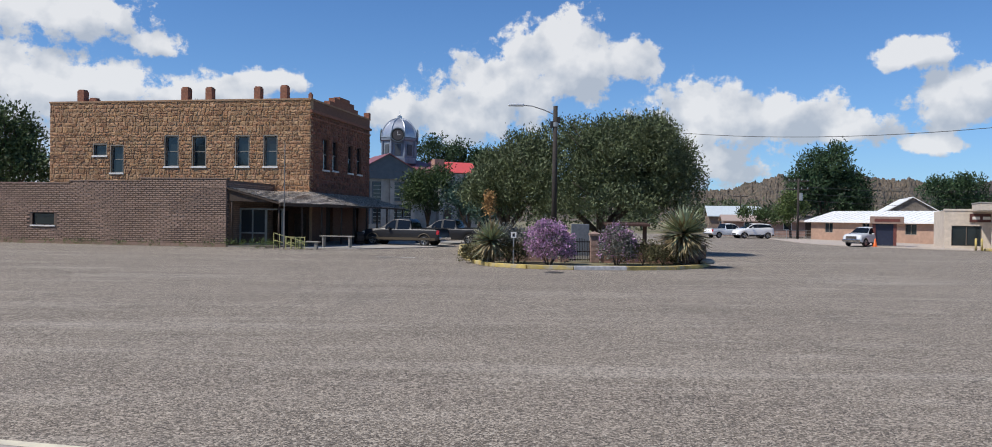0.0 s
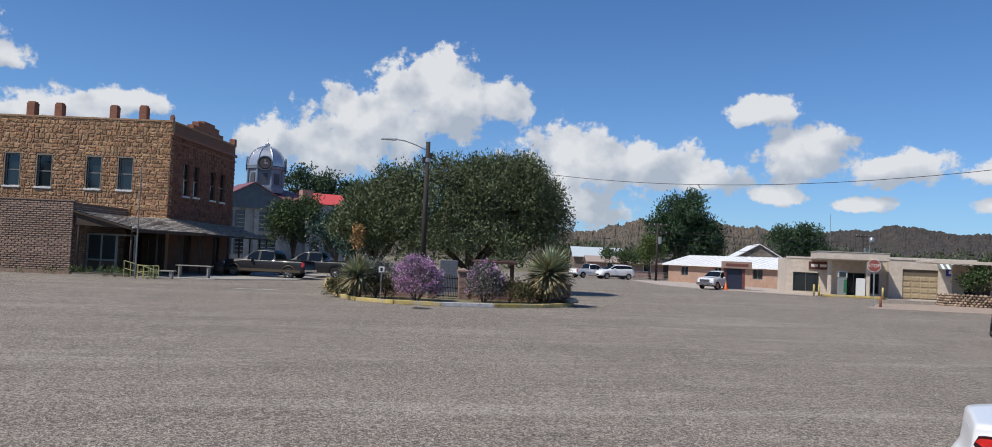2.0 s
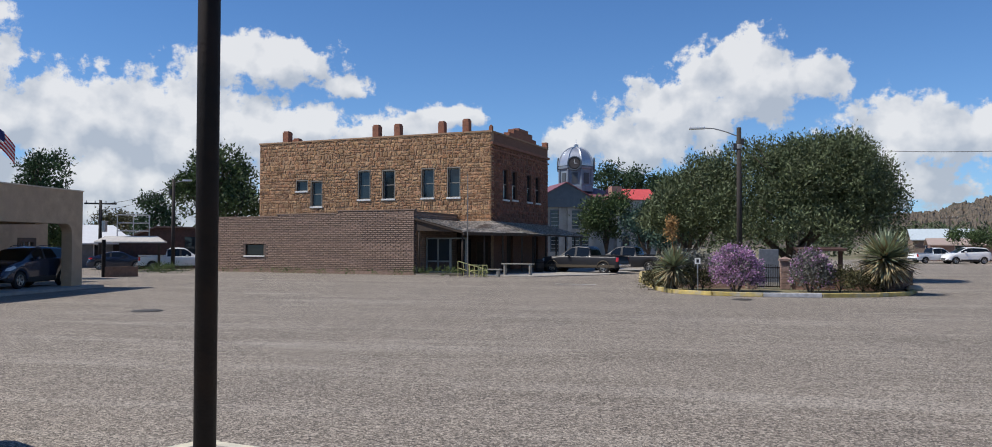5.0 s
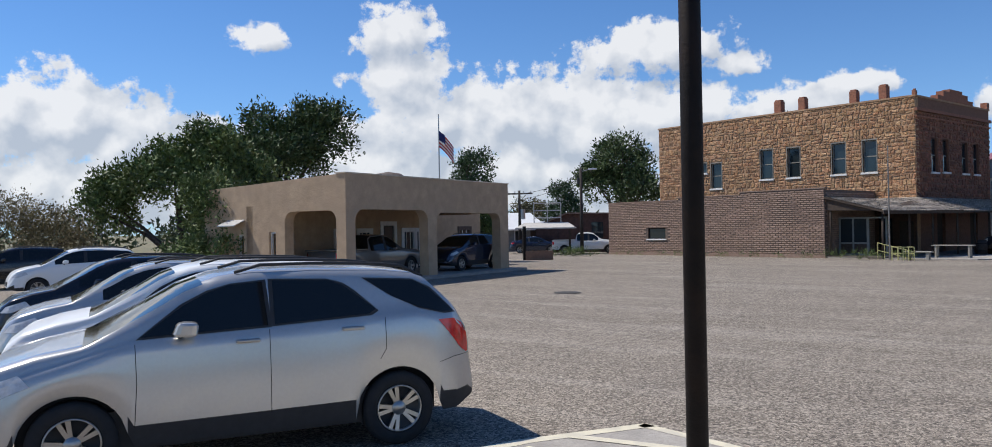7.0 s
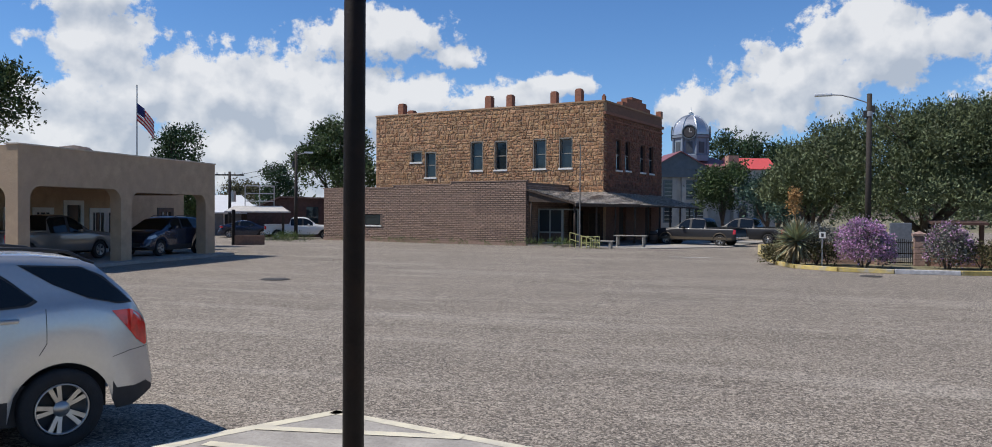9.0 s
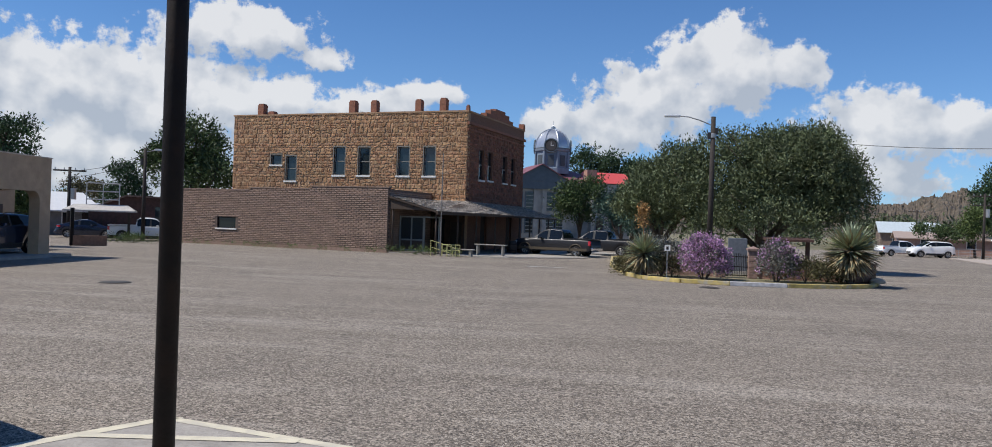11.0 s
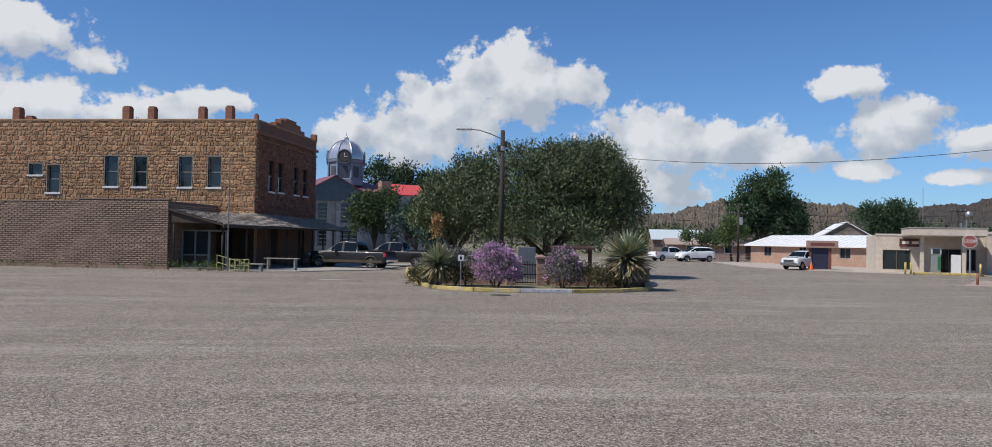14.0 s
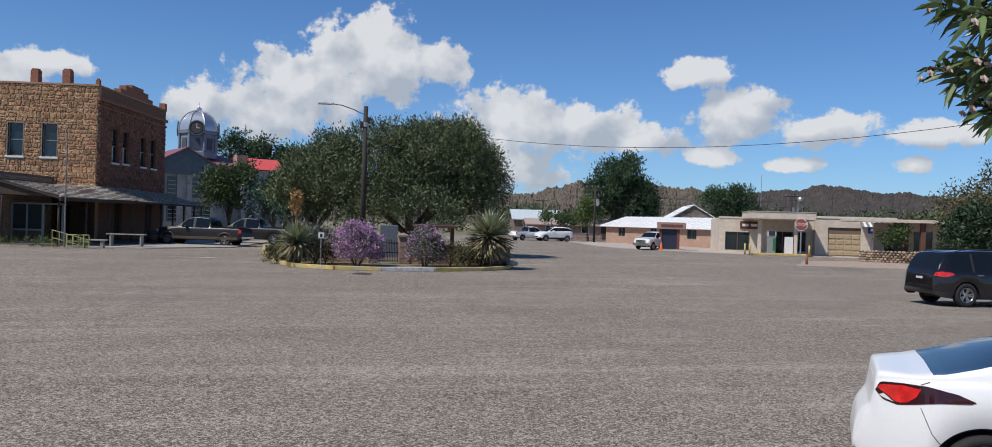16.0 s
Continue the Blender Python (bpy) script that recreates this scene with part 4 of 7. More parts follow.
for k in range(150):
    i, j = k % 30, k // 30
    a = math.pi * (0.95 + 1.1 * (i + 0.5 * (j % 2)) / 30)
    r = 0.11 + 0.05 * rng.random()
    me = Mesh()
    me.lathe([(0, -r * 0.7), (r * 0.8, -r * 0.5), (r, 0), (r * 0.8, r * 0.5), (0, r * 0.7)], 7)
    part("stone", me, mat("brown field stone", (0.30, 0.22, 0.16), 0.9, 9, 0.3, 0.5, per_piece=0.45), plant, smooth=True, m=pose(2.4 + 2.45 * math.cos(a), 1.0 + 1.1 * math.sin(a), 0.1 + 0.18 * j, rng.uniform(-30, 30), rng.uniform(-30, 30), rng.uniform(0, 360)))
part("core", Mesh().lathe([(0, 0.86), (1.0, 0.86), (1.0, 0)], 28), mat("planter soil", (0.12, 0.09, 0.06), 0.95, 6, 0.3), plant, m=Matrix.Translation((2.4, 1.0, 0)) @ Matrix.Diagonal((2.4, 1.05, 1, 1)))

# small price kiosk with sign box before the long building
ki = thing("kiosk", pose(34.35, 70.6, 0, 0, 0, -22), "small maroon kiosk under a square sign box", "kiosk")
part("body", Mesh().box(-0.9, 0.5, -0.5, 0.7, 0, 2.0), mat("dark blue door", (0.02, 0.025, 0.05), 0.5, 5, 0.1), ki)
part("frame", Mesh().box(0.5, 0.75, -0.6, 0.7, 0, 2.0).box(-1.1, -0.9, -0.6, 0.7, 0, 2.0), mat("maroon paint", (0.16, 0.05, 0.04), 0.6, 5, 0.15), ki)
part("sign_box", Mesh().box(-1.3, 1.3, -0.8, 0.8, 2.0, 2.65), mat("tan sign box", (0.32, 0.22, 0.17), 0.7, 5, 0.15), ki, bevel=0.03)
part("sign_bar", Mesh().box(-1.0, 1.0, -0.82, -0.8, 2.2, 2.45), mat("maroon paint", (0.16, 0.05, 0.04)), ki)
part("plinth", Mesh().box(-1.6, 1.4, -1.0, 1.0, 0, 0.12), CONCRETE, ki)
cone = thing("traffic_cone", pose(32.9, 69.6, 0.05), "small orange traffic cone", "traffic cone")
part("cone", Mesh().lathe([(0.17, 0.03), (0.04, 0.7), (0, 0.7)], 14), mat("orange plastic", (0.7, 0.13, 0.02), 0.5, 5, 0.1), cone, smooth=True)
part("base", Mesh().box(-0.2, 0.2, -0.2, 0.2, 0, 0.03), mat("orange plastic", (0.7, 0.13, 0.02)), cone)

# long low building with the white metal roof
PINKB = mat("pinkish tan block wall", (0.40, 0.26, 0.19), 0.9, 3, 0.15, 0.3, stain=(0.34, 0.22, 0.16), stain_scale=0.7)
WROOF = mat("white metal roofing", (0.80, 0.80, 0.78), 0.45, 3, 0.05)
p0, p1 = Vector((37.5, 95.3, 0)), Vector((43.8, 79.2, 0))
lb = thing("long_building", Matrix.Translation(p0) @ pose(0, 0, 0, 0, 0, math.degrees(math.atan2(p1.y - p0.y, p1.x - p0.x))), "long low pinkish tan building with a white metal roof", "building")
LL = (p1 - p0).length
part("wall", Mesh().wall(0, LL, 0, 2.3, 0, 0.3, [(2.2, 3.4, 0.9, 2.0), (7.6, 8.6, 0.9, 2.0), (13.2, 14.6, 0.9, 2.0)]), PINKB, lb)
part("gable_wall", Mesh().add([(0, 0, 0), (0, 8, 0), (0, 8, 2.3), (0, 4, 3.3), (0, 0, 2.3)], [(0, 1, 2, 3, 4), (4, 3, 2, 1, 0)]), PINKB, lb)
part("gable_wall", Mesh().add([(LL, 0, 0), (LL, 8, 0), (LL, 8, 2.3), (LL, 4, 3.3), (LL, 0, 2.3)], [(0, 1, 2, 3, 4), (4, 3, 2, 1, 0)]), PINKB, lb)
part("roof", Mesh().slab([(-0.6, -0.5, 2.2), (LL + 0.4, -0.5, 2.2), (LL + 0.4, 4, 3.4), (-0.6, 4, 3.4)], 0.08).slab([(-0.6, 4, 3.4), (LL + 0.4, 4, 3.4), (LL + 0.4, 8.5, 2.2), (-0.6, 8.5, 2.2)], 0.08), WROOF, lb)
for k in range(22):
    x = -0.5 + (LL + 0.8) * k / 21
    part("roof_rib", Mesh().slab([(x, -0.5, 2.25), (x + 0.05, -0.5, 2.25), (x + 0.05, 4, 3.45), (x, 4, 3.45)], 0.05), WROOF, lb)
part("fascia", Mesh().box(-0.6, LL + 0.4, -0.53, -0.5, 2.05, 2.2), WROOF, lb)
for x0, x1 in ((2.2, 3.4), (7.6, 8.6), (13.2, 14.6)):
    w = new("window")
    w.parent = lb
    part("pane", Mesh().box(x0, x1, 0.1, 0.12, 0.9, 2.0), PANE, w)
    part("frame", Mesh().wall(x0, x1, 0.9, 2.0, 0.03, 0.14, [(x0 + .06, (x0 + x1) / 2 - .03, .96, 1.94), ((x0 + x1) / 2 + .03, x1 - .06, .96, 1.94)]), SASH, w)
for k, y in enumerate((1.0, 3.0)):
    part("gable_door", Mesh().box(-0.05, 0.0, y, y + 0.9, 0.05, 2.1), mat("ochre door", (0.42, 0.30, 0.16), 0.7, 5, 0.1), lb)

# stone gabled hall and far houses
hall = thing("stone_hall", pose(*polar(27.3, 125), 0, 0, -20) @ Matrix.Diagonal((0.62, 1.0, 0.86, 1)), "grey stone gabled hall with a pale metal roof", "building")
part("wall", Mesh().add([(-5, 0, 0), (5, 0, 0), (5, 0, 4.4), (0, 0, 6.5), (-5, 0, 4.4), (-5, 14, 0), (5, 14, 0), (5, 14, 4.4), (0, 14, 6.5), (-5, 14, 4.4)], [(0, 1, 2, 3, 4), (9, 8, 7, 6, 5), (0, 4, 9, 5), (1, 6, 7, 2)]), mat("grey brown stone wall", (0.20, 0.17, 0.14), 0.9, 1.2, 0.4, 0.5), hall)
part("roof", Mesh().slab([(-5.5, -0.3, 4.3), (0, -0.3, 6.65), (0, 14.3, 6.65), (-5.5, 14.3, 4.3)], 0.15).slab([(0, -0.3, 6.65), (5.5, -0.3, 4.3), (5.5, 14.3, 4.3), (0, 14.3, 6.65)], 0.15), WROOF, hall)
part("lean_to", Mesh().box(-9, -5, 2, 10, 0, 4.0), STUCCO, hall)
part("window", Mesh().box(2.2, 3.0, -0.06, 0.0, 1.8, 3.6).box(-3.0, -2.2, -0.06, 0.0, 1.8, 3.6), PANE, hall)


def small_house(m, w, d, h, wall_color, roof_color, label, ridge=1.4):
    ob = thing("house", m, label, "house", "far houses")
    hw = w / 2
    part("wall", Mesh().add([(-hw, 0, 0), (hw, 0, 0), (hw, 0, h), (-hw, 0, h), (-hw, d, 0), (hw, d, 0), (hw, d, h), (-hw, d, h), (-hw, d / 2, h + ridge), (hw, d / 2, h + ridge)], [(0, 1, 2, 3), (5, 4, 7, 6), (0, 3, 8, 7, 4), (1, 5, 6, 9, 2)]), wall_color, ob)
    part("roof", Mesh().slab([(-hw - .4, -.5, h - .1), (hw + .4, -.5, h - .1), (hw + .4, d / 2, h + ridge + .05), (-hw - .4, d / 2, h + ridge + .05)], 0.12).slab([(-hw - .4, d / 2, h + ridge + .05), (hw + .4, d / 2, h + ridge + .05), (hw + .4, d + .5, h - .1), (-hw - .4, d + .5, h - .1)], 0.12), roof_color, ob)
    for x in (-w * 0.3, w * 0.1):
        wd = new("window")
        wd.parent = ob
        part("frame", Mesh().wall(x, x + 1.1, 0.9, 2.0, -0.05, 0.0, [(x + .08, x + 1.02, .98, 1.92)]), WHITE, wd)
        part("pane", Mesh().box(x + .08, x + 1.02, -0.03, -0.015, .98, 1.92), PANE, wd)
    part("door", Mesh().box(w * 0.32, w * 0.32 + 0.9, -0.04, 0.0, 0, 2.0), DARKWOOD, ob)
    return ob


PALER = mat("pale blue grey metal roof", (0.50, 0.56, 0.58), 0.5, 3, 0.1)
small_house(pose(*polar(16.6, 150), 0, 0, -10), 9, 9, 3.0, mat("brown house wall", (0.22, 0.16, 0.13), 0.9, 3, 0.2), PALER, "small house with a pale blue grey metal roof among trees", 1.7)
small_house(pose(*polar(19.0, 118), 0, 0, -12), 13, 7, 2.2, mat("rose house wall", (0.34, 0.22, 0.18), 0.9, 3, 0.2), mat("pinkish tan roof", (0.36, 0.28, 0.24), 0.8, 3, 0.1), "low rose coloured house behind a chain fence", 0.7)
small_house(pose(*polar(-39.3, 78), 0, 0, 65), 8, 7, 2.2, mat("grey shed wall", (0.22, 0.22, 0.21), 0.9, 3, 0.15), WROOF, "small grey house with a white metal roof", 1.5)

# rusty red shed and carport behind the annex
shed = thing("barn", pose(*polar(-34.2, 72), 0, 0, 25), "rusty red brown timber barn", "barn")
RUST = mat("rusty red boards", (0.075, 0.038, 0.03), 0.85, 5, 0.3, 0.3)
part("wall", Mesh().add([(-4, 0, 0), (5, 0, 0), (5, 0, 3.3), (-1.2, 0, 3.4), (-4, 0, 2.3), (-4, 8, 0), (5, 8, 0), (5, 8, 3.3), (-1.2, 8, 3.4), (-4, 8, 2.3)], [(0, 1, 2, 3, 4), (9, 8, 7, 6, 5), (0, 4, 9, 5), (1, 6, 7, 2)]), RUST, shed)
part("roof", Mesh().slab([(-4.4, -.3, 2.2), (-1.2, -.3, 3.5), (-1.2, 8, 3.5), (-4.4, 8, 2.2)], .12).slab([(-1.2, -.3, 3.5), (5.3, -.3, 3.36), (5.3, 8, 3.36), (-1.2, 8, 3.5)], .12), mat("rusty tin roof", (0.18, 0.12, 0.09), 0.7, 4, 0.3), shed)
for k in range(9):
    part("board", Mesh().box(-4 + k, -3.96 + k, -0.03, 0, 0, 2.3), DARKWOOD, shed)
part("window", Mesh().box(1.0, 2.0, -0.05, 0, 1.2, 2.6), PANE, shed)
cp = thing("carport", pose(*polar(-36.6, 67), 0, 0, 32), "small carport roof of pale boards on dark posts", "carport")
part("roof", Mesh().slab([(-2.4, -1.5, 2.2), (2.4, -1.5, 2.2), (1.8, 0, 2.62), (-1.8, 0, 2.62)], .1).slab([(-1.8, 0, 2.62), (1.8, 0, 2.62), (2.4, 1.5, 2.2), (-2.4, 1.5, 2.2)], .1), mat("pale grey boards", (0.48, 0.45, 0.41), 0.8, 5, 0.15), cp)
for x in (-1.9, 1.9):
    part("post", Mesh().box(x - .09, x + .09, -.09, .09, 0, 2.25), DARKWOOD, cp)
fr2 = new("scaffold_frame")
fr2.parent = cp
for z in (3.0, 3.6, 4.2):
    part("tube", Mesh().tube((-1.0, 0, z), (1.2, 0, z), 0.04), GALV, fr2)
for x in (-1.0, 0.1, 1.2):
    part("tube", Mesh().tube((x, 0, 2.6), (x, 0, 4.2), 0.04), GALV, fr2)
sh = thing("small_house", pose(*polar(-37.6, 84), 0, 0, 20), "small grey house with a bright tin roof", "house")
part("wall", Mesh().add([(-2, 0, 0), (2, 0, 0), (2, 0, 1.7), (0, 0, 2.8), (-2, 0, 1.7), (-2, 6, 0), (2, 6, 0), (2, 6, 1.7), (0, 6, 2.8), (-2, 6, 1.7)], [(0, 1, 2, 3, 4), (9, 8, 7, 6, 5), (0, 4, 9, 5), (1, 6, 7, 2)]), mat("grey house boards", (0.22, 0.21, 0.20), 0.85, 5, 0.2), sh)
part("roof", Mesh().slab([(-2.3, -.3, 1.6), (0, -.3, 2.9), (0, 6.3, 2.9), (-2.3, 6.3, 1.6)], .1).slab([(0, -.3, 2.9), (2.3, -.3, 1.6), (2.3, 6.3, 1.6), (0, 6.3, 2.9)], .1), mat("bright tin roof", (0.72, 0.74, 0.76), 0.5, 4, 0.1), sh)
lw = thing("garden_wall", pose(-34.0, 43.6, 0, 0, 0, 48), "low brown brick garden wall", "wall")
part("body", Mesh().box(0, 1.9, 0, 0.3, 0, 0.62), mat("brown wall brick", (0.22, 0.13, 0.09), 0.9, 7, 0.25, 0.3), lw)
part("post", Mesh().box(-0.15, 0.05, 0.05, 0.25, 0, 2.3), IRON, lw)

# ---- courthouse ----
BLUEG = mat("blue grey painted stone", (0.085, 0.115, 0.14), 0.8, 1.5, 0.15)
TOWERG = mat("pale blue grey tower paint", (0.19, 0.235, 0.29), 0.7, 2.0, 0.15)
CHST = mat("pale grey courthouse stone", (0.31, 0.315, 0.295), 0.9, 1.2, 0.2)
SILVER = mat("silver painted dome", (0.50, 0.52, 0.55), 0.38, 3, 0.1, metal=0.75)
# red roofing in two tones: sunlit wing, shaded main roof, light put in the colour
REDR_LIT = mat("red metal roof in sunlit tone", (0.62, 0.09, 0.075), 0.5, 3, 0.12)
REDR_SHADE = mat("shaded red grey metal roof", (0.23, 0.085, 0.09), 0.5, 3, 0.1)
ch = thing("courthouse", pose(-10.2, 110, 0, 0, 0, 24), "courthouse with silver dome, clock tower and red metal roofs", "courthouse")
part("body", Mesh().box(-9, 7, 0, 16, 0, 7.6), CHST, ch)
part("front_block", Mesh().box(-8.4, -1.0, -2.2, 0, 0, 7.4), CHST, ch)
part("entablature", Mesh().box(-9.6, 7.5, -0.5, 16.4, 7.0, 8.0).box(-8.9, -0.6, -2.7, -0.5, 6.9, 7.9), BLUEG, ch)
part("pediment", Mesh().add([(-8.9, -2.75, 7.9), (-0.6, -2.75, 7.9), (-4.75, -2.75, 10.1), (-8.9, 0, 7.9), (-0.6, 0, 7.9), (-4.75, 0, 10.1)], [(0, 1, 2), (3, 5, 4), (0, 2, 5, 3), (1, 4, 5, 2)]), BLUEG, ch)
part("pediment_roof", Mesh().slab([(-9.2, -3, 7.8), (-4.75, -3, 10.25), (-4.75, 5, 10.25), (-9.2, 5, 7.8)], .12).slab([(-4.75, -3, 10.25), (-0.3, -3, 7.8), (-0.3, 5, 7.8), (-4.75, 5, 10.25)], .12), REDR_SHADE, ch)
part("hip_roof", Mesh().add([(-9.6, -0.5, 8.0), (7.5, -0.5, 8.0), (7.5, 16.4, 8.0), (-9.6, 16.4, 8.0), (-3.5, 6, 10.2), (1.5, 6, 10.2), (1.5, 11, 10.2), (-3.5, 11, 10.2)], [(0, 1, 5, 4), (1, 2, 6, 5), (2, 3, 7, 6), (3, 0, 4, 7), (4, 5, 6, 7)]), REDR_SHADE, ch)
part("wing_roof", Mesh().add([(2.6, -1.5, 8.1), (8.8, -1.5, 8.1), (9.6, 4, 9.9), (3.2, 4, 9.9), (2.6, 8, 8.0), (8.8, 8, 8.0)], [(0, 1, 2, 3), (3, 2, 5, 4), (1, 5, 2), (0, 3, 4)]), REDR_LIT, ch, "red metal roof in sunlit tone")
part("wing", Mesh().box(2.8, 8.4, -1.2, 8, 0, 8.0), CHST, ch)
part("chimney", Mesh().box(2.2, 3.6, -0.8, 0.6, 8, 9.9), mat("rose brick", (0.38, 0.22, 0.17), 0.9, 5, 0.2), ch)
tw = new("tower")
tw.parent, tw.matrix_basis = ch, pose(-1.0, 5.0, 0)
part("drum", Mesh().lathe([(2.55, 9.4), (2.55, 10.2), (2.35, 10.3), (2.35, 12.5), (2.6, 12.6), (2.65, 12.9), (2.45, 12.95)], 8), TOWERG, tw)
part("dome", Mesh().lathe([(2.55 * math.cos(a * math.pi / 32), 13.0 + 2.75 * math.sin(a * math.pi / 32)) for a in range(0, 15)] + [(0.35, 15.75), (0.35, 16.1), (0, 16.2)], 8), SILVER, tw)
for k in range(8):
    a = radians(45 * k)
    pts = [(2.58 * math.cos(t * math.pi / 20) * math.cos(a), 2.58 * math.cos(t * math.pi / 20) * math.sin(a), 13.0 + 2.78 * math.sin(t * math.pi / 20)) for t in range(10)]
    part("rib", Mesh().path(pts, 0.09, 6), SILVER, tw)
    part("column", Mesh().tube((2.45 * math.cos(a), 2.45 * math.sin(a), 10.3), (2.45 * math.cos(a), 2.45 * math.sin(a), 12.5), 0.16, 0.14, 8), TOWERG, tw)
    b = a + radians(22.5)
    part("opening", Mesh().box(2.1, 2.26, -0.42, 0.42, 10.5, 12.0), mat("dark louvre", (0.06, 0.075, 0.09), 0.7, 8, 0.2), tw, m=pose(0, 0, 0, 0, 0, math.degrees(b)))
for deg in (-112.5, -22.5, 67.5, 157.5):
    c = part("clock", Mesh().lathe([(0, 0.12), (0.72, 0.12), (0.8, 0.0), (0.86, 0.1), (0.95, 0.0)], 24), mat("dark clock face", (0.07, 0.06, 0.055), 0.5, 8, 0.2), tw, m=pose(2.45 * math.cos(radians(deg)), 2.45 * math.sin(radians(deg)), 13.25, 0, 90, deg))
    part("clock_rim", Mesh().lathe([(0.82, 0.0), (0.86, 0.16), (0.98, 0.16), (1.02, 0.0)], 24), BLUEG, c)
    part("clock_pointer", Mesh().box(-0.5, 0.05, -0.04, 0.04, 0.13, 0.15).box(-0.04, 0.04, 0, 0.38, 0.13, 0.15), WHITE, c)
part("finial", Mesh().lathe([(0.12, 15.9), (0.16, 16.2), (0.04, 16.4), (0.02, 16.9), (0, 16.9)], 10), SILVER, tw)
for zz, hh in ((1.2, 2.2), (4.2, 2.2)):
    for xx in (-7.8, -6.2, -3.4, -2.0, 4.0, 6.2):
        yy = -2.2 if xx < -1 else -1.2
        w = new("window")
        w.parent = ch
        part("pane", Mesh().box(xx - .5, xx + .5, yy - .04, yy - .02, zz, zz + hh), PANE, w)
        part("frame", Mesh().wall(xx - .65, xx + .65, zz - .15, zz + hh + .15, yy - .12, yy, [(xx - .5, xx + .5, zz, zz + hh)]), BLUEG, w)
for xx in (-8.2, -5.4, -4.2, -1.3):
    part("pilaster", Mesh().box(xx - .3, xx + .3, -2.4, -2.2, 0, 6.9), CHST, ch)
for k in range(13):
    part("string_course", Mesh().box(-8.46, -0.94, -2.26, -2.2, 0.5 + k * 0.5, 0.58 + k * 0.5), CHST, ch)


# ---- vehicles ----
TYRE = mat("black tyre rubber", (0.018, 0.018, 0.019), 0.85, 12, 0.2, 0.2)
ALLOY = mat("silver alloy", (0.42, 0.41, 0.39), 0.3, 6, 0.08, metal=0.85)
TRIM = mat("black plastic trim", (0.022, 0.022, 0.024), 0.6, 10, 0.2)
GLASS = mat("tinted car glass", (0.008, 0.010, 0.011), 0.04, vary=0, spec=0.45)
REDL = mat("red lamp lens", (0.62, 0.016, 0.013), 0.12, 14, 0.25, coat=0.8)
DARKL = mat("dark red lamp lens", (0.035, 0.004, 0.006), 0.15, 10, 0.15, coat=0.25)
CLEARL = mat("clear lamp lens", (0.62, 0.62, 0.62), 0.1, 20, 0.2, coat=0.8)
CHROME = mat("chrome", (0.75, 0.75, 0.76), 0.12, vary=0, metal=1.0)
PLATE = mat("pale plate", (0.55, 0.57, 0.60), 0.5, 8, 0.1)
SEAM = mat("shadow gap", (0.01, 0.01, 0.011), 0.9, vary=0)
INNER = mat("dark car interior", (0.02, 0.02, 0.022), 0.9, 5, 0.2)


def paint(name, color, metal=0.5):
    return mat(name, color, 0.22, 30, 0.03, metal=metal, coat=0.7)


def curve(points):
    xs, zs = [p[0] for p in points], [p[1] for p in points]
    return lambda x: float(np.interp(x, xs, zs))


def wheel(parent, x, y, r, side, rim_r, spokes=5):
    w = new("wheel")
    w.parent, w.matrix_basis = parent, pose(x, y, r, 90 * side, 0, 0)
    h = 0.11
    part("tyre", Mesh().lathe([(rim_r, -h), (r * 0.93, -h), (r, -h * 0.7), (r, h * 0.7), (r * 0.93, h), (rim_r + 0.02, h), (rim_r, h * 0.8)], 36), TYRE, w, smooth=True)
    part("barrel", Mesh().lathe([(rim_r, -h), (rim_r, h * 0.8), (rim_r * 0.94, h * 0.84), (rim_r * 0.92, 0.02), (0, 0.01)], 36), mat("dark wheel well alloy", (0.10, 0.10, 0.10), 0.5, 6, 0.1, metal=0.6), w, smooth=True)
    rim = part("rim", Mesh().lathe([(rim_r, h * 0.8), (rim_r * 0.99, h * 0.95), (rim_r * 0.93, h * 0.95), (rim_r * 0.92, h * 0.6)], 36), ALLOY, w, smooth=True)
    for k in range(spokes):
        for o in (-10, 10):
            a = math.radians(360 * k / spokes + o)
            c, s = math.cos(a), math.sin(a)
            q = Mesh()
            for r0, r1, w0, w1, z0, z1 in ((0.04, rim_r * 0.95, 0.017, 0.021, h * 0.62, h * 0.86),):
                p = [(r0, -w0, z0), (r1, -w1, z1), (r1, w1, z1), (r0, w0, z0), (r0, -w0, z0 - 0.04), (r1, -w1, z1 - 0.04), (r1, w1, z1 - 0.04), (r0, w0, z0 - 0.04)]
                q.add([(c * X - s * Y, s * X + c * Y, Z) for X, Y, Z in p], [(0, 1, 2, 3), (0, 4, 5, 1), (2, 6, 7, 3), (1, 5, 6, 2)])
            part("spoke", q, ALLOY, rim)
    part("hub_cap", Mesh().lathe([(0.075, h * 0.6), (0.07, h * 0.72), (0, h * 0.76)], 16), ALLOY, rim, smooth=True)


def weld(ob, turn=False):
    """Joins the quads of a lofted skin so that it shades as one surface."""
    bm = bmesh.new()
    bm.from_mesh(ob.data)
    bmesh.ops.remove_doubles(bm, verts=bm.verts, dist=0.0008)
    if turn:
        bmesh.ops.recalc_face_normals(bm, faces=bm.faces)
    bm.to_mesh(ob.data)
    bm.free()


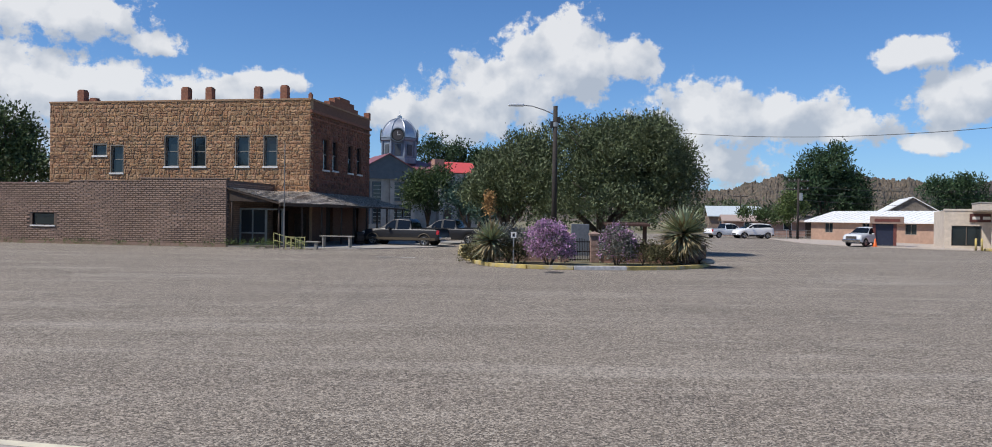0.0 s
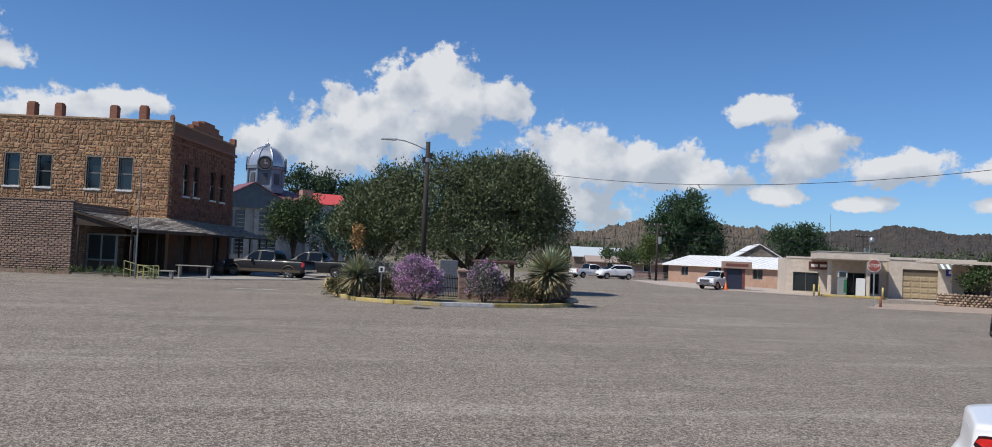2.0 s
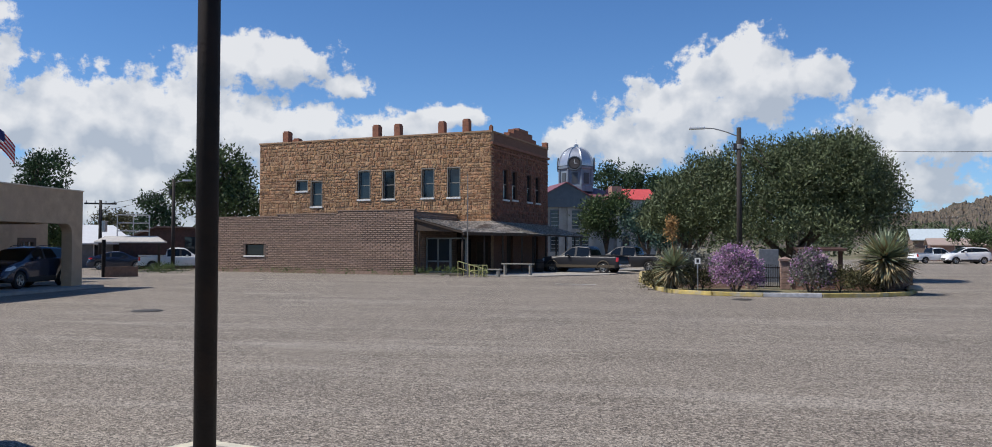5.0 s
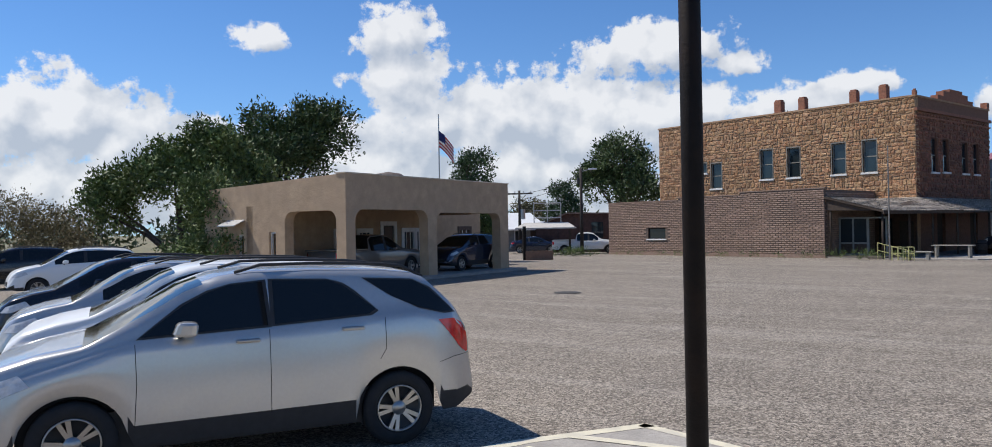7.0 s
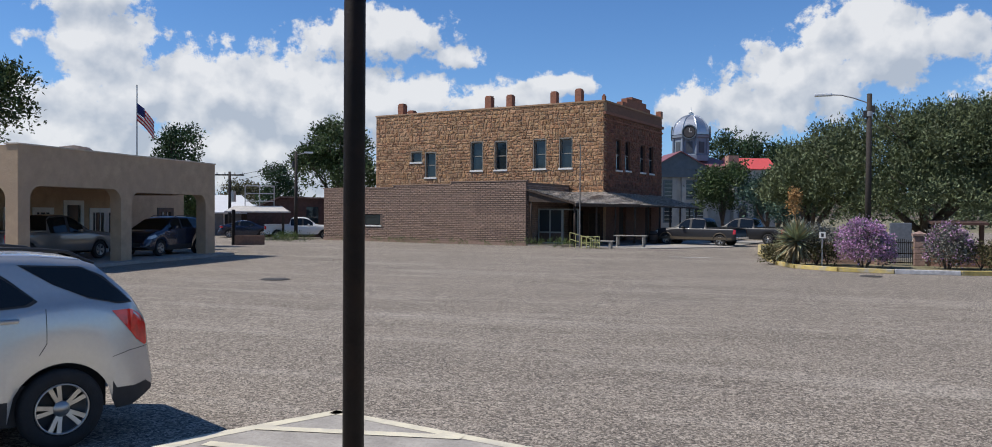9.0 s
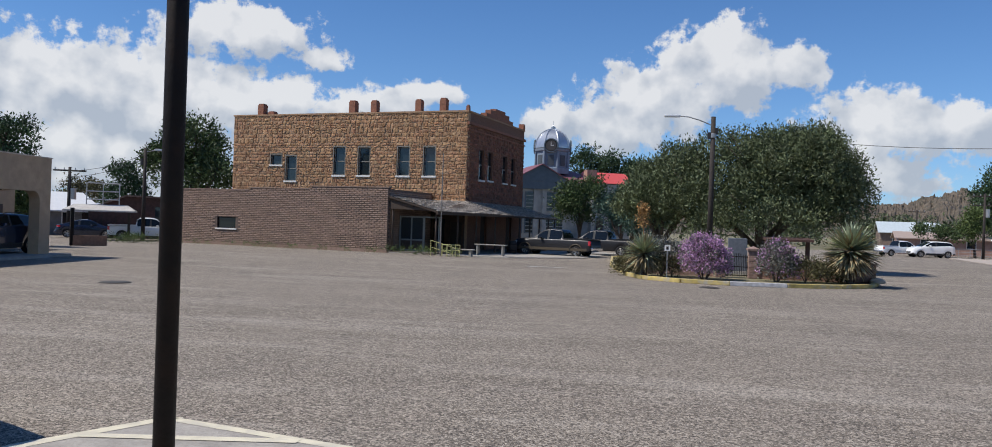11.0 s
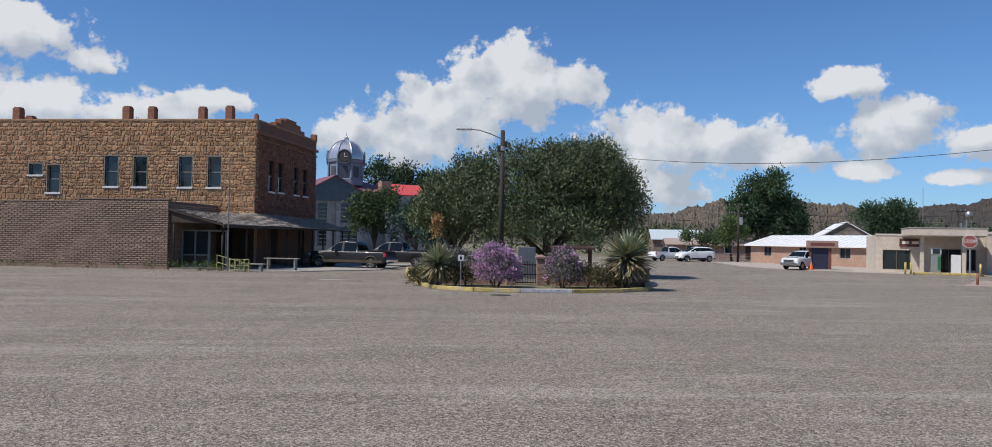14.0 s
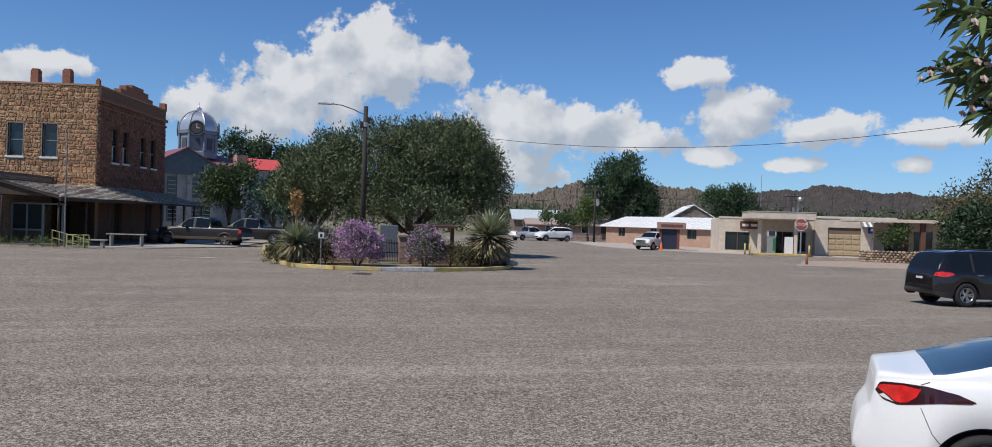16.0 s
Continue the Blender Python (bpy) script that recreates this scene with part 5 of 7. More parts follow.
def car(name, m, label, category, color, L, W, top, belt, axles, R, sill, windows, screen, backlight, n=70, rails=False, lights=(), cladding=0.0, front=0.45, rim=0.24, seams=(), round_end=0.55, inset=0.24, scale=1.0, detail=True, bed=None, group="", glass=()):
    """A road vehicle lofted along x (nose towards +x). top and belt are side outlines; windows, screen and backlight are stretches of x."""
    ob = thing(name, m @ Matrix.Diagonal((scale, scale, scale, 1)), label, category, group)
    zt_f, zb_f = curve(top), curve(belt)
    hl = L / 2
    xs = [hl * (0.55 * math.sin(math.pi / 2 * (2 * i / n - 1)) + 0.45 * (2 * i / n - 1)) for i in range(n + 1)]
    Ra = R + 0.075

    def half(x):
        d = max(0.0, (abs(x) - (hl - round_end)) / round_end)
        return W / 2 * (1 - inset * d ** 2.4)

    def low(x):
        z = sill + max(0.0, (abs(x) - hl + 0.25)) * 0.4
        for a in axles:
            if abs(x - a) < Ra:
                z = max(z, R + math.sqrt(Ra * Ra - (x - a) ** 2) - 0.02)
        return z

    def section(x):
        w, zl, zt = half(x), low(x), zt_f(x)
        zb = min(zb_f(x), zt - 0.03)
        zl = min(zl, zb - 0.06)
        g = min(1.0, max(0.0, (zt - zb) / 0.32))
        yr = w * (0.955 - 0.20 * min(1.1, (zt - zb) / 0.6))
        hh = zb - zl
        rows = [(w * 0.955, zl), (w * 0.985, zl + 0.2 * hh), (w * 1.0, zl + 0.45 * hh), (w * 0.995, zl + 0.68 * hh), (w * 0.975, zl + 0.86 * hh), (w * 0.96, zb - 0.012), (w * 0.945, zb)]
        ze = zt - 0.075 * g - 0.012
        for k in (1, 2, 3):
            rows.append((w * 0.945 + (yr - w * 0.945) * k / 3, zb + (ze - zb) * k / 3))
        rows += [(yr * 0.955, zt - 0.028 * g), (yr * 0.72, zt - 0.006), (0.0, zt + 0.012)]
        return rows

    def surf(x, z):
        r = section(x)
        return float(np.interp(z, [p[1] for p in r[:10]], [p[0] for p in r[:10]]))

    secs = [section(x) for x in xs]
    bins = {}

    def put(key, quad):
        bins.setdefault(key, Mesh()).add(quad, [(0, 1, 2, 3)])

    nr = len(secs[0])
    for i in range(n):
        xm = (xs[i] + xs[i + 1]) / 2
        for j in range(nr - 1):
            q = [(xs[i], *secs[i][j]), (xs[i + 1], *secs[i + 1][j]), (xs[i + 1], *secs[i + 1][j + 1]), (xs[i], *secs[i][j + 1])]
            zm = sum(p[2] for p in q) / 4
            tall = zt_f(xm) - min(zb_f(xm), zt_f(xm)) > 0.12
            key = "body"
            if 6 <= j <= 8 and tall and not glass:
                for k, (a, b) in enumerate(windows):
                    if a < xm < b:
                        key = ("side_window", k)
                    elif k and windows[k - 1][1] <= xm <= a and a - windows[k - 1][1] < 0.12:
                        key = ("pillar", 0)
            if j >= 10 or (j == 9):
                if screen[0] < xm < screen[1]:
                    key = ("windscreen", 0) if j >= 10 else key
                elif backlight and backlight[0] < xm < backlight[1]:
                    key = ("rear_window", 0) if j >= 10 else key
            if cladding and zm < cladding and j <= 1 and all(abs(xm - a) > Ra + 0.01 for a in axles):
                key = "cladding"
            for s in (1, -1):
                p = [(x, s * y, z) for x, y, z in q]
                kk = key if not isinstance(key, tuple) or key[0] != "side_window" else (key[0], key[1], s)
                put(kk, p if s < 0 else p[::-1])
    for s in (0, -1):
        sec = secs[s]
        ring = [(xs[s], y, z) for y, z in sec] + [(xs[s], -y, z) for y, z in sec[::-1]]
        bins["body"].add(ring, [tuple(range(len(ring))) if s == 0 else tuple(range(len(ring) - 1, -1, -1))])
    for key, me in bins.items():
        if key == "body":
            body = part("body", me, color, ob, smooth=True)
            weld(body, True)
        elif key == "cladding":
            for s in (1, -1):
                for q0, q1 in ((-9, axles[1]), (axles[1], axles[0]), (axles[0], 9)):
                    piece = Mesh()
                    for f in me.f:
                        quad = [me.v[i] for i in f]
                        if s * quad[0][1] > 0 and q0 < sum(v[0] for v in quad) / 4 <= q1:
                            piece.add(quad, [(0, 1, 2, 3)])
                    if piece.f:
                        weld(part("cladding", piece, TRIM, ob, "black plastic lower cladding", smooth=True))
        else:
            weld(part(key[0], me, TRIM if key[0] == "pillar" else GLASS, ob, "" if key[0] == "pillar" else "dark tinted glass", smooth=True))
    part("underbody", Mesh().box(-hl + 0.7, hl - 0.7, -W / 2 + 0.14, W / 2 - 0.14, sill - 0.05, sill + 0.3), TRIM, ob)
    for xa in axles:
        part("wheel_arch", Mesh().box(xa - Ra, xa + Ra, -W / 2 + 0.22, W / 2 - 0.22, 0.3, R + Ra), INNER, ob)
    for a in axles:
        for s in (1, -1):
            wheel(ob, a, s * (W / 2 - 0.135), R, -s, rim)

    def patch(pname, poly, material, step=0.03, off=0.006, sides=(1, -1)):
        """A piece that follows the side skin inside an outline in x and z."""
        x0, x1 = min(p[0] for p in poly), max(p[0] for p in poly)

        def span(x):
            zs = []
            for (ax, az2), (bx, bz) in zip(poly, poly[1:] + poly[:1]):
                if (ax - x) * (bx - x) <= 0 and ax != bx:
                    zs.append(az2 + (bz - az2) * (x - ax) / (bx - ax))
            return (min(zs), max(zs)) if zs else None
        k = max(2, int((x1 - x0) / step))
        for s in sides:
            me = Mesh()
            cols = []
            for i in range(k + 1):
                x = x0 + 1e-4 + (x1 - x0 - 2e-4) * i / k
                sp = span(x)
                if sp is None:
                    continue
                cols.append([(x, s * (surf(x, sp[0] + (sp[1] - sp[0]) * j / 5) + off), sp[0] + (sp[1] - sp[0]) * j / 5) for j in range(6)])
            for c0, c1 in zip(cols[:-1], cols[1:]):
                for j in range(5):
                    q = [c0[j], c1[j], c1[j + 1], c0[j + 1]]
                    me.add(q if s < 0 else q[::-1], [(0, 1, 2, 3)])
            part(pname, me, material, ob, smooth=True)

    for k, (pname, poly, material) in enumerate(lights):
        patch(pname, poly, material, off=0.005 + 0.004 * k)
    for poly in glass:
        xm, zm2 = sum(p[0] for p in poly) / len(poly), sum(p[1] for p in poly) / len(poly)
        patch("window_trim", [(xm + (px - xm) * 1.05 + 0.012 * (1 if px > xm else -1), zm2 + (pz - zm2) * 1.03 + 0.012 * (1 if pz > zm2 else -1)) for px, pz in poly], TRIM, 0.03, 0.003)
        patch("side_window", poly, GLASS, 0.03, 0.007)
    if detail:
        for line in seams:
            for s in (1, -1):
                pts = []
                for (ax, az2), (bx, bz) in zip(line[:-1], line[1:]):
                    for k in range(9):
                        x, z = ax + (bx - ax) * k / 8, az2 + (bz - az2) * k / 8
                        pts.append((x, s * (surf(x, z) + 0.0005), z))
                part("door_gap", Mesh().path(pts, 0.0032, 5), SEAM, ob)
    if rails:
        for s in (1, -1):
            a, b = windows[0][0] + 0.25, windows[-1][1] - 0.85
            pts = [(a + (b - a) * k / 8, s * W * 0.345, zt_f(a + (b - a) * k / 8) + (0.045 if 0 < k < 8 else 0.0)) for k in range(9)]
            part("roof_rail", Mesh().path(pts, 0.016, 8), TRIM, ob, smooth=True)
    # mirrors
    mx = windows[-1][1] - 0.35
    for s in (1, -1):
        part("mirror", Mesh().add([(-.07, -.1, -.07), (.05, -.08, -.06), (.05, .08, -.06), (-.07, .1, -.07), (-.08, -.11, .08), (.02, -.08, .09), (.02, .09, .09), (-.08, .11, .08)], [(3, 2, 1, 0), (4, 5, 6, 7), (0, 1, 5, 4), (1, 2, 6, 5), (2, 3, 7, 6), (3, 0, 4, 7)]), color, ob, bevel=0.03, m=pose(mx, s * (W / 2 + 0.1), zb_f(mx) + 0.07) @ Matrix.Diagonal((1.7, 1.0, 0.85, 1)))
        part("mirror_stalk", Mesh().tube((mx, s * (W / 2 - 0.06), zb_f(mx) + 0.0), (mx, s * (W / 2 + 0.06), zb_f(mx) + 0.03), 0.03), TRIM, ob)
    xp = next(x for x in xs if zt_f(x) > 0.9)
    part("plate", Mesh().box(xp - 0.012, xp + 0.01, -0.16, 0.16, 0.78, 0.93), PLATE, ob, "plain pale plate")
    part("grille", Mesh().box(hl - 0.02, hl + 0.012, -W * 0.28, W * 0.28, 0.45, 0.62), TRIM, ob)
    if detail:
        for k, (a, b) in enumerate(windows[-2:]):
            for s in (1, -1):
                hx = a + 0.12
                hz = zb_f(hx) - 0.10
                part("door_handle", Mesh().box(hx - 0.1, hx + 0.12, -0.02, 0.02, -0.018, 0.018), ALLOY, ob, m=pose(0, s * (surf(hx, hz) + 0.02), hz), bevel=0.012)
    return ob


SUV_TOP = [(-2.385, 0.62), (-2.37, 0.98), (-2.31, 1.12), (-2.18, 1.33), (-1.98, 1.54), (-1.83, 1.69), (-1.7, 1.735), (-1.35, 1.775), (-0.7, 1.80), (-0.1, 1.80), (0.2, 1.76), (0.5, 1.655), (0.8, 1.48), (1.32, 1.20), (1.7, 1.14), (2.05, 1.04), (2.24, 0.90), (2.34, 0.72), (2.385, 0.5)]
SUV_BELT = [(-2.385, 0.6), (-2.3, 1.08), (-2.1, 1.27), (-1.7, 1.34), (-0.3, 1.265), (0.9, 1.22), (1.3, 1.12), (2.1, 0.90), (2.385, 0.48)]
SUV = dict(L=4.77, W=1.84, top=SUV_TOP, belt=SUV_BELT, axles=(1.43, -1.50), R=0.365, sill=0.3, windows=[(-2.1, -1.22), (-1.16, -0.25), (-0.16, 0.9)], screen=(0.36, 1.34), backlight=(-2.24, -1.86), cladding=0.47, rim=0.235)
SUV_GLASS = [[(0.88, 1.245), (0.52, 1.50), (0.30, 1.61), (0.12, 1.665), (-0.20, 1.69), (-0.22, 1.285)], [(-0.285, 1.29), (-0.285, 1.695), (-0.82, 1.675), (-0.95, 1.63), (-1.06, 1.55), (-1.27, 1.375), (-1.20, 1.335)], [(-1.20, 1.67), (-1.70, 1.64), (-1.86, 1.55), (-2.12, 1.31), (-1.98, 1.31), (-1.72, 1.375), (-1.46, 1.49)]]
SUV_LIGHTS = [("tail_light", [(-1.93, 1.235), (-2.12, 1.235), (-2.24, 1.17), (-2.31, 1.04), (-2.33, 0.88), (-2.27, 0.865), (-2.18, 0.93), (-2.10, 1.03)], REDL), ("headlight", [(1.74, 0.90), (1.82, 1.0), (2.16, 0.90), (2.25, 0.78), (2.08, 0.78)], CLEARL)]
SUV_SEAMS = [[(0.94, 0.47), (0.92, 0.85), (0.93, 1.19)], [(-0.235, 0.47), (-0.23, 1.25)], [(-1.30, 0.88), (-1.36, 0.98), (-1.36, 1.29)], [(-2.31, 0.855), (-2.1, 0.84), (-1.93, 0.80)]]
SILVERP = mat("silver car paint", (0.53, 0.52, 0.50), 0.27, 30, 0.03, metal=0.6, coat=0.5)
WHITEP = mat("white car paint", (0.80, 0.80, 0.79), 0.3, 30, 0.02, coat=0.4)
car("suv", pose(-7.96, 4.67, 0, 0, 0, -114.8), "silver crossover with dark glass parked nose in", "car", SILVERP, n=110, rails=True, lights=SUV_LIGHTS, seams=SUV_SEAMS, glass=SUV_GLASS, scale=1.0, **SUV)
car("suv", pose(-10.75, 5.95, 0, 0, 0, -114.8), "white crossover parked beside the silver one", "car", WHITEP, n=70, rails=True, lights=SUV_LIGHTS, seams=SUV_SEAMS, glass=SUV_GLASS, scale=0.99, group="parked cars", **SUV)
SED_TOP = [(-2.275, 0.42), (-2.265, 0.54), (-2.24, 0.63), (-2.19, 0.69), (-2.15, 0.735), (-2.135, 0.80), (-2.125, 0.90), (-2.115, 0.985), (-2.09, 1.015), (-2.03, 1.022), (-1.85, 1.03), (-1.62, 1.075), (-1.4, 1.145), (-1.1, 1.255), (-0.72, 1.375), (-0.3, 1.43), (0.15, 1.44), (0.5, 1.34), (1.2, 0.99), (1.8, 0.88), (2.1, 0.78), (2.24, 0.62), (2.275, 0.42)]
SED_BELT = [(-2.275, 0.40), (-2.2, 0.64), (-2.14, 0.74), (-2.11, 0.94), (-1.9, 0.995), (-1.5, 1.03), (-0.8, 1.02), (0.5, 0.95), (1.2, 0.89), (2.0, 0.72), (2.275, 0.4)]
SED = dict(L=4.55, W=1.78, top=SED_TOP, belt=SED_BELT, axles=(1.37, -1.33), R=0.32, sill=0.24, windows=[(-1.25, -0.55), (-0.48, 0.75)], screen=(0.4, 1.2), backlight=(-1.72, -0.70))
SED_LIGHTS = [("tail_light_rim", [(-2.118, 0.86), (-2.112, 0.925), (-2.05, 0.945), (-1.93, 0.96), (-1.76, 0.965), (-1.55, 0.935), (-1.43, 0.89), (-1.45, 0.875), (-1.67, 0.85), (-1.85, 0.805), (-1.96, 0.78), (-2.07, 0.80)], DARKL), ("tail_light", [(-2.108, 0.885), (-2.104, 0.913), (-1.93, 0.943), (-1.80, 0.935), (-1.83, 0.87), (-1.89, 0.815), (-1.97, 0.797), (-2.03, 0.845)], REDL), ("reversing_lens", [(-2.095, 0.83), (-2.09, 0.865), (-2.045, 0.845), (-1.985, 0.798), (-2.04, 0.81)], CLEARL), ("headlight", [(1.7, 0.70), (1.75, 0.80), (2.1, 0.70), (2.15, 0.6)], CLEARL)]
car("sedan", pose(6.70, 4.94, 0, 0, 0, -36), "white saloon car with long red tail lights parked nearby", "car", WHITEP, n=150, lights=SED_LIGHTS, seams=[[(0.9, 0.3), (0.86, 0.7), (0.9, 0.88)], [(-0.5, 0.3), (-0.5, 0.93)], [(-1.60, 0.45), (-1.72, 0.60), (-1.80, 0.79)], [(-1.80, 0.97), (-1.74, 1.0)]], round_end=0.95, inset=0.58, **SED)
DARKP = paint("dark brown car paint", (0.014, 0.011, 0.013), 0.3)
BLUEP = paint("dark blue car paint", (0.02, 0.03, 0.06), 0.4)
BIG_TOP = [(-2.5, 0.6), (-2.47, 0.98), (-2.42, 1.12), (-2.25, 1.45), (-2.08, 1.70), (-1.9, 1.76), (-0.9, 1.815), (0.1, 1.80), (0.5, 1.72), (1.4, 1.17), (1.9, 1.10), (2.2, 1.0), (2.4, 0.82), (2.5, 0.5)]
BIG_BELT = [(-2.5, 0.58), (-2.4, 1.1), (-1.7, 1.15), (0.4, 1.08), (1.4, 1.03), (2.2, 0.9), (2.5, 0.48)]
BIG = dict(L=5.0, W=1.93, top=BIG_TOP, belt=BIG_BELT, axles=(1.5, -1.46), R=0.385, sill=0.3, windows=[(-2.0, -1.25), (-1.15, -0.15), (-0.05, 1.0)], screen=(0.6, 1.4), backlight=(-2.38, -2.06), cladding=0.5)
BIG_LIGHTS = [("tail_light", [(-2.46, 0.98), (-2.44, 1.1), (-2.3, 1.13), (-1.98, 1.1), (-1.9, 1.03), (-2.2, 0.96)], REDL)]
car("suv", pose(21.25, 21.2, 0, 0, 0, -6), "dark brown SUV with roof rails parked on the asphalt", "car", DARKP, n=70, rails=True, lights=BIG_LIGHTS, seams=[[(-0.1, 0.4), (-0.1, 1.05)]], scale=0.95, **BIG)
for k, (x, y, p, lab) in enumerate(((-13.7, 6.85, SILVERP, "silver grey crossover in the row of parked cars"), (-17.3, 8.0, DARKP, "dark crossover in the row of parked cars"), (-31.5, 13.2, WHITEP, "white estate car at the end of the row"), (-38.0, 13.4, DARKP, "dark SUV with a roof box at the end of the row"))):
    car("suv", pose(x, y, 0, 0, 0, -112 + 3 * k), lab, "car", p, n=50, rails=True, lights=SUV_LIGHTS, detail=False, group="parked cars", scale=0.95, **SUV)
car("suv", A @ pose(10.5, 1.7, 0.12, 0, 0, 180), "dark blue SUV under the drive-through roof", "car", BLUEP, n=50, lights=SUV_LIGHTS, detail=False, rails=True, **SUV)
car("sedan", pose(-43.3, 57.2, 0, 0, 0, 32), "dark blue saloon car parked far off", "car", BLUEP, n=40, lights=SED_LIGHTS, detail=False, **SED)


def pickup(m, label, color, lower=None, n=50, scale=1.0, big=True):
    """A crew cab pickup: the lofted cab and bonnet, and an open load bed behind."""
    L = 6.2 if big else 5.6
    hl = L / 2
    top = [(-hl, 0.62), (-hl + 0.02, 1.22), (-0.95, 1.24), (-0.93, 1.26), (-0.86, 1.75), (-0.7, 1.9), (0.1, 1.95), (0.55, 1.9), (0.75, 1.82), (1.45, 1.30), (1.6, 1.27), (2.6, 1.19), (hl - 0.25, 1.12), (hl - 0.06, 0.95), (hl, 0.5)]
    belt = [(-hl, 0.6), (-hl + 0.03, 1.18), (1.4, 1.2), (hl - 0.2, 1.0), (hl, 0.48)]
    ob = car("pickup_truck", m, label, "pickup truck", color, L=L, W=1.98, top=top, belt=belt, axles=(hl - 1.0, -hl + 1.15), R=0.40, sill=0.42, windows=[(-0.75, 0.2), (0.3, 1.15)], screen=(0.78, 1.46), backlight=(-0.93, -0.7), n=n, lights=[("tail_light", [(-hl + 0.03, 0.85), (-hl + 0.03, 1.15), (-hl + 0.2, 1.15), (-hl + 0.2, 0.85)], REDL), ("headlight", [(hl - 0.35, 0.85), (hl - 0.35, 1.05), (hl - 0.1, 0.98), (hl - 0.1, 0.85)], CLEARL)], cladding=0.0, detail=False, round_end=0.3, inset=0.12, scale=scale, rim=0.25)
    part("bed_floor", Mesh().box(-hl + 0.08, -1.0, -0.8, 0.8, 1.245, 1.262), INNER, ob, "dark open load bed")
    part("bed_rail", Mesh().box(-hl + 0.04, -0.96, -0.96, -0.84, 1.24, 1.30).box(-hl + 0.04, -0.96, 0.84, 0.96, 1.24, 1.30).box(-hl + 0.02, -hl + 0.08, -0.96, 0.96, 1.24, 1.30), color, ob)
    part("bumper", Mesh().box(-hl - 0.12, -hl + 0.02, -0.9, 0.9, 0.5, 0.68), CHROME, ob, bevel=0.03)
    part("bumper", Mesh().box(hl - 0.05, hl + 0.1, -0.92, 0.92, 0.48, 0.72), CHROME, ob, bevel=0.03)
    part("chrome_grille", Mesh().box(hl + 0.0, hl + 0.03, -0.55, 0.55, 0.75, 1.02), CHROME, ob)
    if lower is not None:
        for s in (1, -1):
            part("two_tone_band", Mesh().box(-hl + 0.3, hl - 0.4, s * 0.992 - 0.004, s * 0.992 + 0.004, 0.44, 0.62), lower, ob)
            for ax in (hl - 1.0, -hl + 1.15):
                pts = [(ax + 0.50 * math.cos(t), s * 0.985, 0.40 + 0.50 * math.sin(t)) for t in [math.pi * k / 12 for k in range(13)]]
                part("wheel_flare", Mesh().path(pts, 0.04, 6), lower, ob)
    return ob


GOLD = mat("tan lower paint", (0.085, 0.068, 0.048), 0.5, 20, 0.05, spec=0.3)
pickup(pose(-6.25, 58.6, 0, 0, 0, 160), "dark grey pickup truck with tan wheel flares by the porch", mat("dark grey truck paint", (0.022, 0.022, 0.025), 0.4, 30, 0.05, coat=0.1, spec=0.35), GOLD)
pickup(pose(-3.3, 63.0, 0, 0, 0, 162), "second dark pickup truck parked behind the first", mat("dark grey truck paint", (0.022, 0.022, 0.025), 0.4, 30, 0.05, coat=0.1, spec=0.35))
pickup(pose(32.9, 71.2, 0.02, 0, 0, 216), "old white pickup truck parked before the kiosk", paint("old white paint", (0.62, 0.63, 0.64), 0.0), scale=0.88, big=False)
pickup(pose(-37.6, 56.5, 0, 0, 0, 33), "white pickup truck behind the brick annex", WHITEP, scale=0.9)
pickup(A @ pose(4.5, 2.9, 0.12), "grey pickup truck in the shade of the drive-through", paint("warm grey paint", (0.22, 0.20, 0.18), 0.4), scale=0.97)
car("suv", pose(31.2, 97.0, 0, 0, 0, 188), "white patrol SUV parked at the far kerb", "car", WHITEP, n=40, detail=False, **SUV)
pickup(pose(28.6, 98.6, 0, 0, 0, 20), "white pickup truck parked at the far kerb", WHITEP, scale=0.9)


# ---- plants ----
def leafmat(name, color, vary=0.45):
    m = mat(name, color, 0.6, 1.3, vary, island=0.45, spec=0.3)
    return m


JUNIPER = leafmat("olive juniper foliage", (0.102, 0.126, 0.060))
GREEN = leafmat("dark green foliage", (0.062, 0.095, 0.033))
BLUEGR = leafmat("blue green foliage", (0.060, 0.108, 0.080))
BROWNG = leafmat("brownish olive foliage", (0.10, 0.092, 0.042))
PINE = leafmat("pine needles", (0.038, 0.072, 0.030))
MESQ = leafmat("light green foliage", (0.105, 0.145, 0.045))
BARK = mat("grey brown bark", (0.085, 0.065, 0.05), 0.95, 7, 0.4, 0.7)


